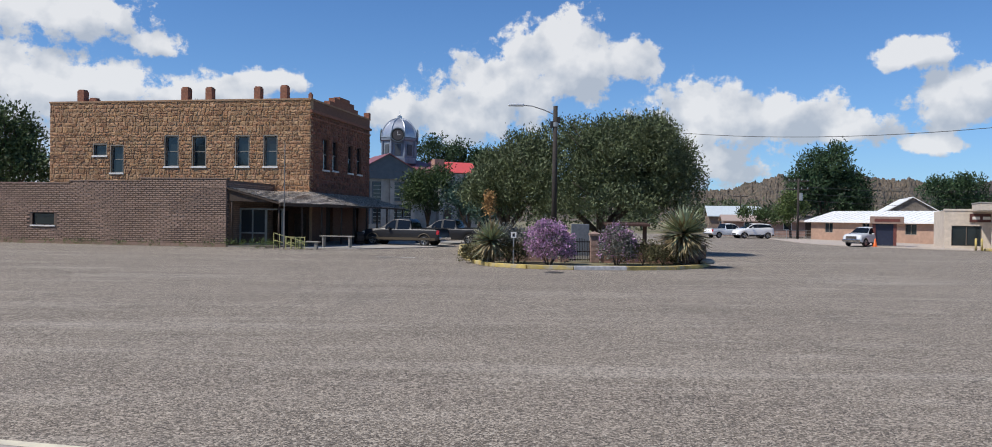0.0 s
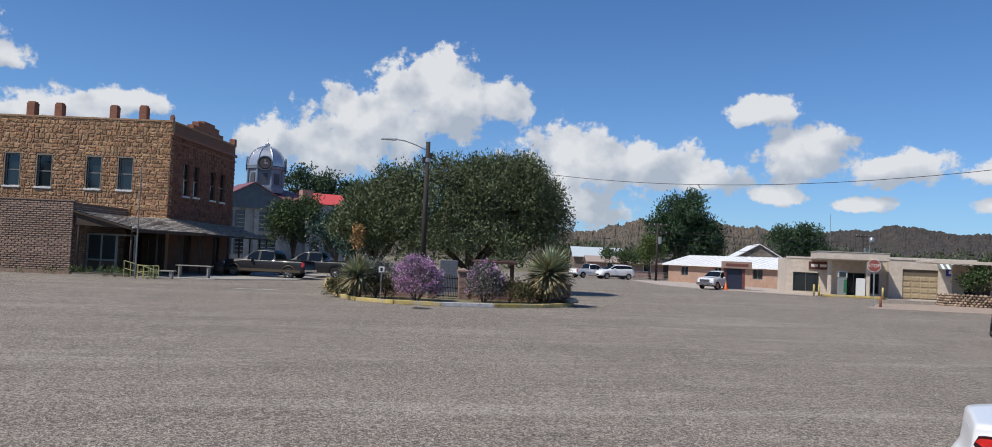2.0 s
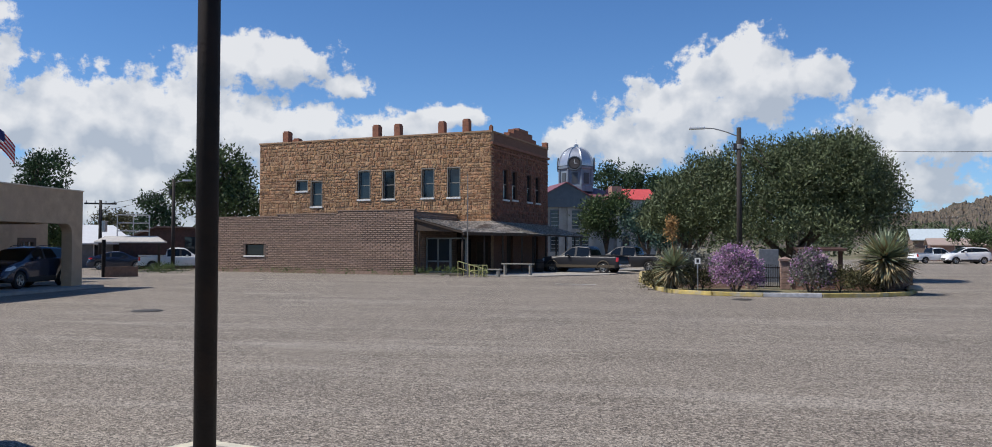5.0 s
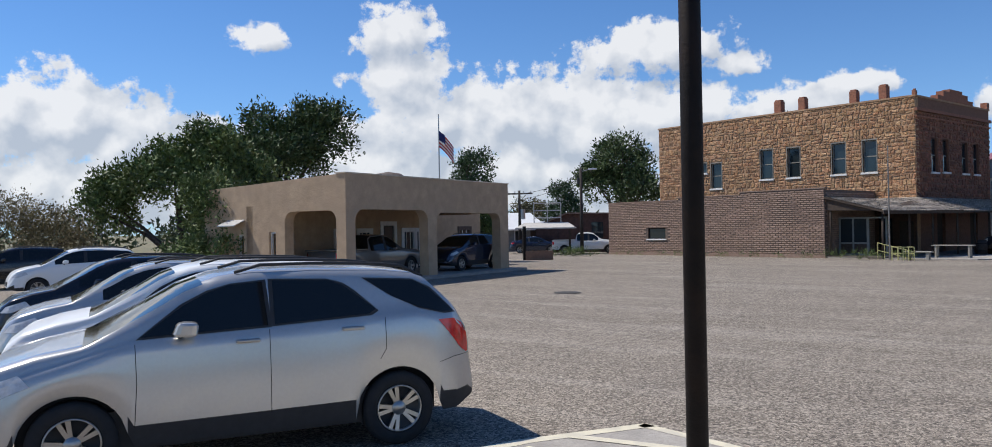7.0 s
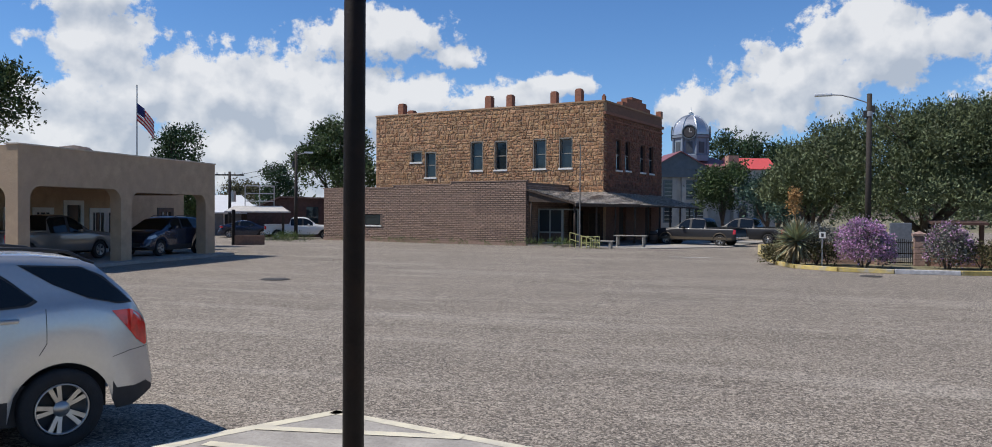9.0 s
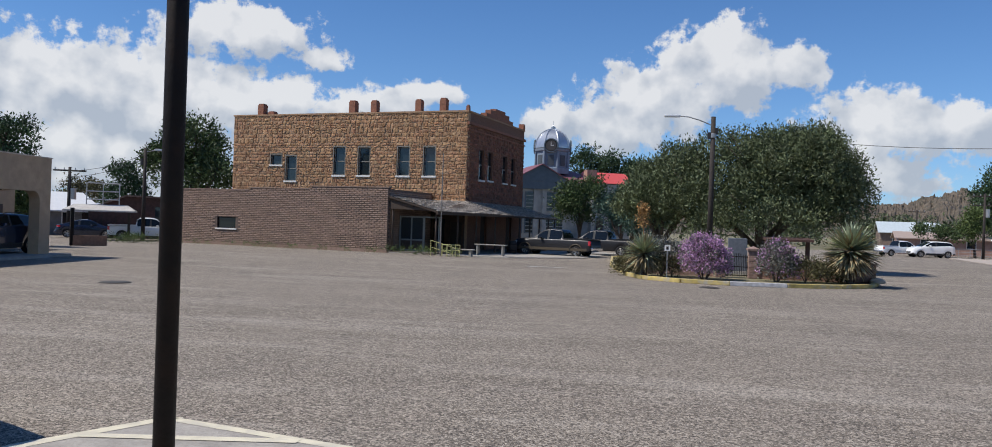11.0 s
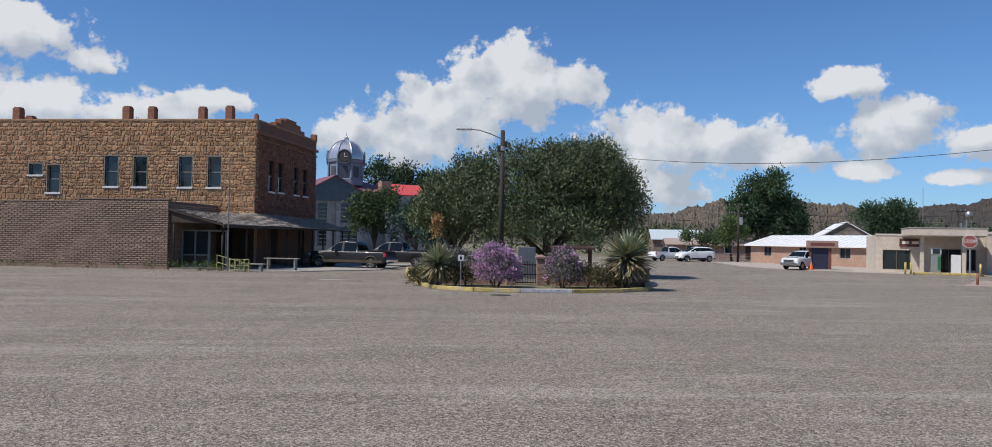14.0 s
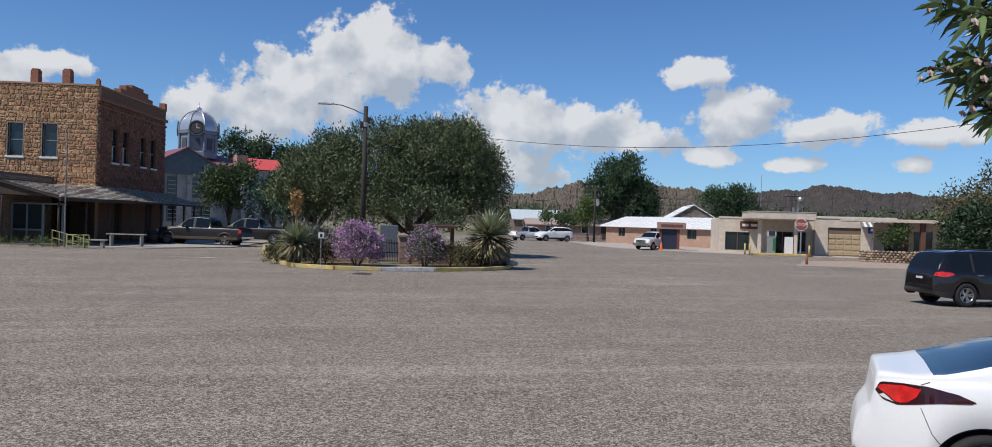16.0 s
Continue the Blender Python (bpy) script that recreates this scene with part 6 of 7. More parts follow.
def leaves(blobs, clumps, per, size, spread, rng, up=0.3, slim=0.45, shell=0.55, lobes=0):
    """Small leaf blades in clumps over the skin of several ellipsoids."""
    if lobes:
        small = []
        for b in blobs:
            for q in range(lobes):
                d = rng.normal(size=3)
                d /= np.linalg.norm(d)
                d[2] = abs(d[2]) if d[2] < -0.5 else d[2]
                k = rng.uniform(0.26, 0.44)
                small.append((b[0] + d[0] * b[3] * 0.74, b[1] + d[1] * b[4] * 0.74, b[2] + d[2] * b[5] * 0.74, b[3] * k, b[4] * k, b[5] * k))
            small.append((b[0], b[1], b[2], b[3] * 0.7, b[4] * 0.7, b[5] * 0.7))
        blobs = small
    vol = np.array([b[3] * b[5] for b in blobs], float)
    me = Mesh()
    verts = []
    for b, share in zip(blobs, vol / vol.sum()):
        k = max(3, int(clumps * share))
        d = rng.normal(size=(k, 3))
        d /= np.linalg.norm(d, axis=1)[:, None]
        d[:, 2] = np.where(d[:, 2] < -0.55, -d[:, 2], d[:, 2])
        rad = shell + (1.08 - shell) * rng.random(k) ** 0.45
        rad *= 1 + 0.16 * np.array([noise.noise(Vector((q[0] * 2.3 + b[0], q[1] * 2.3, q[2] * 2.3))) for q in d])
        c = np.array(b[:3]) + d * rad[:, None] * np.array(b[3:6])
        n = k * per
        cc, dd = np.repeat(c, per, 0), np.repeat(d, per, 0)
        p = cc + rng.normal(size=(n, 3)) * spread * np.array([1, 1, 1.15])
        a = dd * 0.7 + rng.normal(size=(n, 3)) * 0.7 + np.array([0, 0, up])
        a /= np.linalg.norm(a, axis=1)[:, None]
        s = np.cross(a, rng.normal(size=(n, 3)))
        s /= np.linalg.norm(s, axis=1)[:, None] + 1e-9
        ln = size * (0.6 + 0.8 * rng.random((n, 1)))
        verts.append(np.stack([p - s * ln * slim * 0.5, p + a * ln * 0.5 - s * ln * slim * 0.35, p + a * ln, p + a * ln * 0.4 + s * ln * slim * 0.6], 1).reshape(-1, 3))
    v = np.concatenate(verts)
    me.v = v.tolist()
    me.f = np.arange(len(v)).reshape(-1, 4).tolist()
    return me


def tree(name, label, x, y, blobs, material, seed, clumps=500, per=14, size=0.22, spread=0.22, trunk=0.25, limbs=6, category="tree", up=0.3, slim=0.45, shell=0.55, group="", lobes=13):
    """Tapered trunk, limbs into the crown, and a crown of leaf clumps. Blobs are relative to the foot."""
    rng = np.random.default_rng(seed)
    ob = thing(name, pose(x, y, 0), label, category, group)
    if trunk:
        t = Mesh()
        lowz = min(b[2] - 0.4 * b[5] for b in blobs)
        rr = random.Random(seed)
        knee = Vector((rr.uniform(-.2, .2), rr.uniform(-.2, .2), max(0.35, lowz * 0.5)))
        t.tube((0, 0, 0), knee, trunk * 1.25, trunk, 9)
        for k in range(limbs):
            b = blobs[k % len(blobs)]
            q = Vector((b[0] + rr.uniform(-.45, .45) * b[3], b[1] + rr.uniform(-.45, .45) * b[4], b[2] + rr.uniform(-.1, .55) * b[5]))
            mid = knee.lerp(q, 0.5) + Vector((rr.uniform(-.3, .3), rr.uniform(-.3, .3), rr.uniform(0, .4)))
            t.tube(knee, mid, trunk * 0.62, trunk * 0.38, 7).tube(mid, q, trunk * 0.38, trunk * 0.1, 6)
            for _ in range(2):
                q2 = q + Vector((rr.uniform(-1, 1) * b[3] * 0.4, rr.uniform(-1, 1) * b[4] * 0.4, rr.uniform(0, 0.5) * b[5]))
                t.tube(mid.lerp(q, 0.6), q2, trunk * 0.2, trunk * 0.06, 5)
        part("trunk", t, BARK, ob, smooth=True)
    part("crown", leaves(blobs, int(clumps * 1.5), per, size * 0.85, spread * 0.85, rng, up, slim, shell, lobes), material, ob)
    return ob


tree("juniper_tree", "large spreading olive green juniper in the planted island", 6.6, 49.5, [(1.8, 0, 4.7, 3.9, 3.6, 3.6), (-1.6, 0.8, 5.1, 3.4, 3.4, 3.1), (4.3, 0.4, 3.9, 1.9, 2.4, 2.6), (0.5, -1.2, 2.9, 4.6, 2.6, 1.5), (-3.8, 1.2, 4.0, 1.9, 2.2, 2.4), (3.0, -0.6, 4.9, 2.7, 2.3, 2.6)], JUNIPER, 11, 3300, 26, 0.19, 0.24, 0.32, 10, up=0.5, lobes=24)
tree("juniper_tree", "smaller olive juniper beside the large one", 1.0, 53.5, [(0, 0, 4.6, 2.7, 2.6, 2.9), (-1.4, 0.5, 3.6, 1.6, 1.8, 2.2), (1.6, -.5, 3.0, 2.0, 1.8, 1.9)], JUNIPER, 12, 1200, 24, 0.2, 0.23, 0.25, 6, up=0.5)
tree("tree", "dark green leafy tree behind the parked trucks", -5.9, 76.0, [(0, 0, 4.6, 2.7, 2.4, 2.0), (-0.8, 0, 3.2, 2.2, 2.0, 1.4)], GREEN, 13, 380, 16, 0.3, 0.28, 0.16, 6)
tree("cedar_tree", "blue green cedar behind the parked trucks", -1.9, 74.0, [(0, 0, 3.9, 2.0, 1.8, 1.6), (-0.9, 0, 2.9, 1.9, 1.8, 1.8), (0.6, 0, 3.4, 2.0, 1.8, 2.0)], BLUEGR, 14, 420, 16, 0.3, 0.26, 0.18, 5)
tree("cedar_tree", "tall blue green cedar at the edge of the island", -0.6, 64.0, [(0, 0, 3.4, 1.6, 1.6, 2.0), (0.6, 0, 2.4, 1.6, 1.6, 1.6)], BLUEGR, 34, 340, 16, 0.28, 0.24, 0.18, 5)
for k, (a, d, z, r, h) in enumerate(((-4.3, 130, 11.0, 3.2, 3.6), (-2.7, 128, 10.2, 2.8, 3.8), (-1.0, 126, 9.6, 2.3, 3.0))):
    tree("pine_tree", "dark pine behind the courthouse", *polar(a, d)[:2], [(0, 0, z, r, r, h), (r * 0.3, 0, z - 3, r * 1.1, r, h)], PINE, 20 + k, 300, 12, 0.5, 0.42, 0.3, 6, group="pines behind the courthouse")
tree("pine_tree", "tall dense dark green pine beside the utility pole", *polar(22.2, 120)[:2], [(0, 0, 9.5, 4.0, 3.6, 3.0), (-2.4, 0, 6.6, 3.6, 3.4, 2.6), (2.8, 0, 6.4, 3.8, 3.4, 2.5), (0, 0, 4.0, 5.6, 4, 2.6), (4.4, 0, 4.2, 2.6, 2.5, 2.2)], PINE, 30, 950, 16, 0.45, 0.4, 0.35, 8)
tree("pine_tree", "rounded dark green tree behind the stations", *polar(29.6, 135)[:2], [(0, 0, 5.8, 4.6, 4, 3.0), (1.5, 0, 4.0, 4.8, 4, 2.4)], PINE, 31, 420, 16, 0.45, 0.4, 0.3, 6)
tree("tree", "light green tree by the far kerb", *polar(20.1, 112)[:2], [(0, 0, 3.8, 1.9, 2, 1.9), (-1.2, 0, 2.6, 1.6, 1.6, 1.4)], MESQ, 32, 240, 14, 0.32, 0.3, 0.14, 5)
tree("tree", "small spreading dark tree by the far kerb", *polar(18.0, 106)[:2], [(-0.6, 0, 2.7, 2.2, 2, 0.9), (1.2, 0, 2.4, 1.4, 1.4, 0.8)], GREEN, 33, 170, 12, 0.3, 0.28, 0.15, 5)
# left side
tree("tree", "broad green tree beside the stucco building", -39.7, 21.9, [(1.2, 2.4, 4.4, 2.5, 2.5, 3.2), (-1.6, 0.4, 4.6, 2.6, 2.6, 2.2), (0.2, 1.5, 6.4, 1.5, 1.5, 1.7), (-3.8, -1.8, 3.4, 1.5, 1.6, 1.9), (1.4, 1.4, 1.9, 2.0, 1.9, 1.9)], MESQ, 40, 1700, 16, 0.26, 0.26, 0.24, 9)
tree("tree", "tall dense green tree behind the stucco building", -44.4, 31.0, [(0, 0, 7.2, 3.2, 3.4, 3.0), (1.8, 2.2, 8.0, 2.2, 2.6, 2.3), (-1.5, -1.2, 6.0, 2.4, 2.6, 2.2)], GREEN, 41, 1200, 16, 0.3, 0.28, 0.3, 7)
tree("bush", "tall brownish bush behind the parked cars", *polar(-71.5, 48)[:2], [(0, 0, 2.0, 2.6, 3.0, 2.0), (0.8, 2.6, 1.8, 2.0, 2.2, 1.7), (0, -3, 1.8, 2, 3, 1.8)], leafmat("straw brown foliage", (0.20, 0.165, 0.085)), 42, 900, 18, 0.16, 0.26, 0.1, 8, category="bush")
tree("bush", "light green bush at the foot of the tree", -33.2, 20.6, [(0, 0, 1.0, 1.8, 1.8, 1.2), (-1.6, -1.0, 0.9, 1.4, 1.4, 1.0), (-1.2, 0.2, 2.7, 1.9, 1.8, 2.0)], MESQ, 43, 800, 14, 0.2, 0.2, 0.06, 5, category="bush")
tree("tree", "narrow light green tree past the drive-through", -35.2, 40.6, [(0, 0, 2.8, 0.8, 0.9, 1.8), (0.3, 0.3, 1.5, 0.8, 0.8, 1.3)], MESQ, 44, 260, 14, 0.24, 0.22, 0.1, 5)
tree("pine_tree", "dark pine behind the stucco building", *polar(-41.3, 92)[:2], [(0, 0, 8.6, 2.4, 2.4, 2.2), (-1, 0, 6.0, 2.8, 2.5, 2.4)], PINE, 45, 280, 14, 0.4, 0.34, 0.25, 6)
tree("pine_tree", "dark pointed pine far behind the carport", *polar(-35.2, 112)[:2], [(0, 0, 6.6, 1.8, 1.8, 2.2), (0.4, 0, 3.6, 3.2, 2.6, 2.2)], PINE, 46, 240, 14, 0.42, 0.36, 0.25, 6)
tree("tree", "rounded grey green tree far off", *polar(-37.6, 118)[:2], [(0, 0, 3.6, 3.4, 3, 2.4)], BROWNG, 47, 180, 12, 0.42, 0.36, 0.2, 5)
tree("tree", "large dark green tree behind the stone building", *polar(-31.2, 90)[:2], [(0, 0, 8.6, 3.6, 3.6, 3.6), (-2.2, 0, 6.0, 3.6, 3.4, 3.0), (2.2, 0, 5.6, 3.6, 3.2, 3.2)], GREEN, 48, 800, 16, 0.4, 0.36, 0.35, 8)
for k, a in enumerate((-19.7, -17.9)):
    tree("tree", "tree top showing over the parapet", *polar(a, 96)[:2], [(0, 0, 12.4, 1.6, 1.6, 1.6), (0, 0, 9.0, 2.4, 2.2, 2.2)], GREEN, 50 + k, 160, 12, 0.35, 0.3, 0.25, 5, group="trees behind the parapet")
# right side
tree("cedar_tree", "dense dark green cedar beside the portico", 38.4, 37.5, [(0, 0, 2.2, 2.4, 2.2, 1.7), (-2.0, 0.6, 1.6, 1.5, 1.6, 1.4), (2.6, -.8, 2.6, 2.6, 2.2, 2.0)], leafmat("dark cedar foliage", (0.028, 0.052, 0.022)), 60, 900, 16, 0.26, 0.24, 0.2, 6)
tree("tree", "thin brownish tree behind the cedar", 46.0, 43.9, [(0, 0, 5.0, 2.4, 2.4, 2.0), (-2.6, 1.6, 3.9, 2.0, 2.2, 1.6), (2.6, -1.6, 5.0, 2.8, 2.6, 2.6)], BROWNG, 61, 620, 14, 0.24, 0.32, 0.2, 8)
tree("bush", "small dark shrub growing in the stone planter", *(S @ Vector((11.4, -12.8, 0)))[:2], [(0, 0, 1.7, 1.0, 0.9, 0.7), (0.7, 0.2, 2.3, 0.7, 0.6, 0.5)], GREEN, 62, 110, 12, 0.24, 0.2, 0.06, 5, category="bush")


def yucca(x, y, z, r, label, seed, n=420, plume=False):
    """A round head of stiff narrow blades, with dry ones hanging below."""
    rng = random.Random(seed)
    ob = thing("yucca", pose(x, y, 0.1), label, "yucca", "yuccas of the island")
    live, dry = Mesh(), Mesh()
    for k in range(n):
        e = math.asin(rng.uniform(-0.75, 1.0))
        a = rng.uniform(0, 2 * math.pi)
        d = Vector((math.cos(a) * math.cos(e), math.sin(a) * math.cos(e), math.sin(e)))
        s = d.cross(Vector((0, 0, 1))).normalized() * 0.036 * (r + 0.3)
        ln = r * rng.uniform(0.8, 1.08)
        droop = Vector((0, 0, -0.12 * ln * rng.random()))
        c = Vector((0, 0, z))
        p = [c + d * 0.1 - s, c + d * 0.1 + s, c + d * ln * 0.6 + s * 0.9 + droop * 0.4, c + d * ln + droop, c + d * ln * 0.6 - s * 0.9 + droop * 0.4]
        (dry if (e < -0.15 and rng.random() < 0.85) or rng.random() < 0.28 else live).add(p, [(0, 1, 2, 3, 4)])
    for k in range(n // 3):
        a = rng.uniform(0, 2 * math.pi)
        r0 = rng.uniform(0.25, 0.7) * r
        p0 = Vector((0.3 * r0 * math.cos(a), 0.3 * r0 * math.sin(a), z * 0.8))
        p1 = Vector((r0 * math.cos(a), r0 * math.sin(a), rng.uniform(0.02, z * 0.4)))
        s = Vector((-math.sin(a), math.cos(a), 0)) * 0.03
        dry.add([p0 - s, p0 + s, p1], [(0, 1, 2)])
    part("trunk", Mesh().tube((0, 0, 0), (0, 0, z), 0.14, 0.12, 9), BARK, ob)
    part("foliage", live, mat("grey green yucca blades", (0.30, 0.34, 0.21), 0.5, 3, 0.25, island=0.35), ob)
    part("dry_skirt", dry, mat("dry straw blades", (0.30, 0.24, 0.13), 0.8, 3, 0.25, island=0.35), ob, "dry straw coloured skirt")
    if plume:
        st2 = part("flower_stalk", Mesh().tube((0.0, 0, z), (-0.15, 0, z + 1.9), 0.035, 0.02, 7), mat("rusty stalk", (0.30, 0.17, 0.07), 0.85, 5, 0.2), ob)
        pm = leaves([(-0.12, 0, z + 1.5, 0.2, 0.2, 0.62)], 60, 14, 0.1, 0.07, np.random.default_rng(5))
        part("plume", pm, mat("rusty dry flowers", (0.33, 0.19, 0.07), 0.85, 4, 0.3, island=0.3), st2)
    return ob


yucca(0.0, 35.9, 1.0, 1.12, "grey green yucca with a rusty dried flower stalk", 3, 420, True)
yucca(8.6, 36.5, 1.4, 1.45, "large round grey green yucca with dry lower blades", 4, 620)
PURPLE = mat("pale purple flowers", (0.47, 0.26, 0.44), 0.7, 2.0, 0.35, island=0.35)
SAGEL = leafmat("silver grey leaves", (0.17, 0.17, 0.145))


def flower_bush(x, y, r, h, label, seed, share):
    rng = np.random.default_rng(seed)
    ob = thing("sage_bush", pose(x, y, 0.1), label, "bush", "flowering bushes")
    blobs = [(0, 0, h * 0.52, r, r * 0.9, h * 0.5), (r * 0.3, 0, h * 0.4, r * 0.8, r * 0.7, h * 0.4)]
    part("foliage", leaves(blobs, 330, 14, 0.085, 0.10, rng, slim=0.6), SAGEL, ob)
    part("blossom", leaves([(b[0], b[1], b[2] + 0.03, b[3] * 1.04, b[4] * 1.04, b[5] * 1.04) for b in blobs], int(560 * share), 12, 0.062, 0.07, rng, slim=0.9, shell=0.85), PURPLE, ob)
    st3 = Mesh()
    rr = random.Random(seed)
    for k in range(14):
        a = rr.uniform(0, 6.28)
        st3.tube((0.1 * math.cos(a), 0.1 * math.sin(a), 0), (r * 0.75 * math.cos(a), r * 0.7 * math.sin(a), h * rr.uniform(0.5, 0.9)), 0.02, 0.006, 5)
    part("stem", st3, BARK, ob)


flower_bush(2.5, 35.5, 0.92, 1.7, "rounded sage bush covered in pale purple flowers", 70, 1.0)
flower_bush(5.5, 35.8, 0.78, 1.6, "silver grey sage bush with few faded purple flowers", 71, 0.16)
for k, (x, y, r, h, m) in enumerate(((0.75, 36.0, 0.85, 0.85, BROWNG), (1.2, 36.6, 0.8, 1.5, SAGEL), (6.7, 36.0, 0.9, 0.9, BROWNG), (7.7, 36.6, 0.7, 0.7, BROWNG), (-0.9, 37.6, 0.5, 0.6, BROWNG), (0.3, 38.5, 1.0, 1.6, SAGEL))):
    ob = thing("dry_shrub", pose(x, y, 0.1), "low dry olive and straw shrub inside the kerb" if m is BROWNG else "loose silver grey shrub inside the kerb", "shrub", "low shrubs")
    part("foliage", leaves([(0, 0, h * 0.5, r, r * 0.8, h * 0.5)], 170, 13, 0.10, 0.11, np.random.default_rng(80 + k)), m, ob)
    part("stem", Mesh().tube((0, 0, 0), (0.2, 0, h * 0.6), 0.02).tube((0, 0, 0), (-0.25, 0.1, h * 0.6), 0.02).tube((0, 0, 0), (0, -0.2, h * 0.5), 0.02), BARK, ob)

# ---- planted island ----
edge_pts = [Vector((-1.15, 40.2)), Vector((-0.75, 37.3)), Vector((-0.05, 35.2)), Vector((1.5, 34.0)), Vector((3.4, 33.6)), Vector((5.6, 33.7)), Vector((7.8, 34.5)), Vector((9.3, 35.9)), Vector((10.1, 38.0)), Vector((11.2, 46)), Vector((11.2, 58)), Vector((-2.2, 58)), Vector((-1.8, 46))]
island = thing("planted_island", pose(0, 0, 0), "planted traffic island with a worn yellow painted kerb", "traffic island", kind="structure")
part("soil", Mesh().prism([tuple(p) for p in edge_pts], 0.0, 0.10), DIRT, island)
for k in range(len(edge_pts)):
    a, b = edge_pts[k], edge_pts[(k + 1) % len(edge_pts)]
    pieces = max(1, round((b - a).length / 1.6))
    for q in range(pieces):
        p, r = a.lerp(b, q / pieces), a.lerp(b, (q + 1) / pieces)
        ang = math.degrees(math.atan2(r.y - p.y, r.x - p.x))
        grey = k == 4
        part("kerb_stone", Mesh().box(0.006, (r - p).length - 0.006, -0.09, 0.09, 0, 0.17), mat("pale scuffed kerb concrete", (0.45, 0.44, 0.44), 0.85, 5, 0.3) if grey else YELLOW, island, m=pose(p.x, p.y, 0, 0, 0, ang), bevel=0.02)
rk = thing("rock", pose(9.9, 37.3, 0.1), "pale rounded rock on the kerb", "rock")
part("stone", Mesh().lathe([(0, 0), (0.3, 0.03), (0.36, 0.12), (0.22, 0.24), (0, 0.28)], 10), mat("pale rock", (0.5, 0.42, 0.33), 0.9, 5, 0.2, 0.3), rk, smooth=True)
ROSE = mat("rose sandstone block", (0.30, 0.20, 0.165), 0.9, 6, 0.3, 0.4)
for x in (3.35, 4.75):
    pr = thing("gate_pillar", pose(x, 37.6, 0.1), "square rose stone gate pillar with a cap", "pillar", "gate pillars")
    for q in range(5):
        part("block", Mesh().box(-0.2, 0.2, -0.2, 0.2, 0.25 * q + 0.006, 0.25 * q + 0.244), ROSE, pr, bevel=0.015)
    part("cap", Mesh().add([(-.26, -.26, 1.25), (.26, -.26, 1.25), (.26, .26, 1.25), (-.26, .26, 1.25), (-.26, -.26, 1.33), (.26, -.26, 1.33), (.26, .26, 1.33), (-.26, .26, 1.33), (0, 0, 1.45)], [(0, 1, 5, 4), (1, 2, 6, 5), (2, 3, 7, 6), (3, 0, 4, 7), (4, 5, 8), (5, 6, 8), (6, 7, 8), (7, 4, 8), (3, 2, 1, 0)]), ROSE, pr)
gate = thing("iron_gate", pose(3.55, 37.6, 0.1), "black wrought iron double gate between stone pillars", "gate")
for q in range(13):
    part("bar", Mesh().tube((0.04 + q * 0.077, 0, 0.06), (0.04 + q * 0.077, 0, 1.0 + 0.12 * math.sin(math.pi * q / 12)), 0.012, 0.012, 6), IRON, gate)
for z in (0.12, 0.5, 0.95):
    part("rail", Mesh().box(0.0, 1.0, -0.015, 0.015, z - 0.02, z + 0.02), IRON, gate)
bwall = thing("garden_wall", pose(4.95, 37.6, 0.1), "low rose brick wall beside the gate", "wall")
for r in range(9):
    for q in range(22):
        part("brick", Mesh().box(0.006, 0.214, -0.1, 0.1, 0.004, 0.086), mat("rose brick piece", (0.29, 0.17, 0.13), 0.9, 7, 0.2, 0.3, per_piece=0.3), bwall, m=pose(q * 0.22 - (0.11 if r % 2 else 0) + 0.11, 0, r * 0.09))
part("mortar", Mesh().box(0.1, 4.95, -0.08, 0.08, 0, 0.81), MORTAR, bwall)
part("coping", Mesh().box(0.05, 5.0, -0.13, 0.13, 0.81, 0.88), ROSE, bwall)
bw2 = thing("garden_wall", pose(-0.4, 37.9, 0.1), "low rose brick wall left of the gate", "wall")
bw2["label"] = "low rose stone wall behind the yucca"
part("body", Mesh().box(0, 3.5, -0.09, 0.09, 0, 0.8), ROSE, bw2)
part("coping", Mesh().box(-0.04, 3.55, -0.13, 0.13, 0.8, 0.87), ROSE, bw2)
slab = thing("stone_marker", pose(4.45, 41.0, 0.1), "tall grey stone marker slab behind the gate", "monument")
part("slab", Mesh().box(-0.45, 0.45, -0.12, 0.12, 0.15, 1.75), mat("grey granite", (0.13, 0.14, 0.16), 0.6, 8, 0.2), slab, bevel=0.03)
part("plinth", Mesh().box(-0.75, 0.75, -0.3, 0.3, 0, 0.15), CONCRETE, slab)
box = thing("notice_post", pose(0.95, 35.4, 0.1), "small post with a white notice plate", "sign")
part("post", Mesh().tube((0, 0, 0), (0, 0, 1.25), 0.03), GALV, box)
part("plate", Mesh().box(-0.12, 0.12, -0.04, -0.02, 1.15, 1.4), WHITE, box)
part("plate_mark", Mesh().box(-0.05, 0.05, -0.045, -0.04, 1.2, 1.34), TRIM, box)
pav = thing("pavilion", pose(7.5, 45.5, 0.1), "small reddish timber shelter under the junipers", "shelter")
part("roof", Mesh().slab([(-1.2, -0.8, 1.75), (1.2, -0.8, 1.75), (1.2, 0.8, 1.85), (-1.2, 0.8, 1.85)], 0.12), RUST, pav)
for x in (-1.05, -0.1, 1.05):
    part("post", Mesh().box(x - 0.1, x + 0.1, -0.1, 0.1, 0, 1.68), RUST, pav)

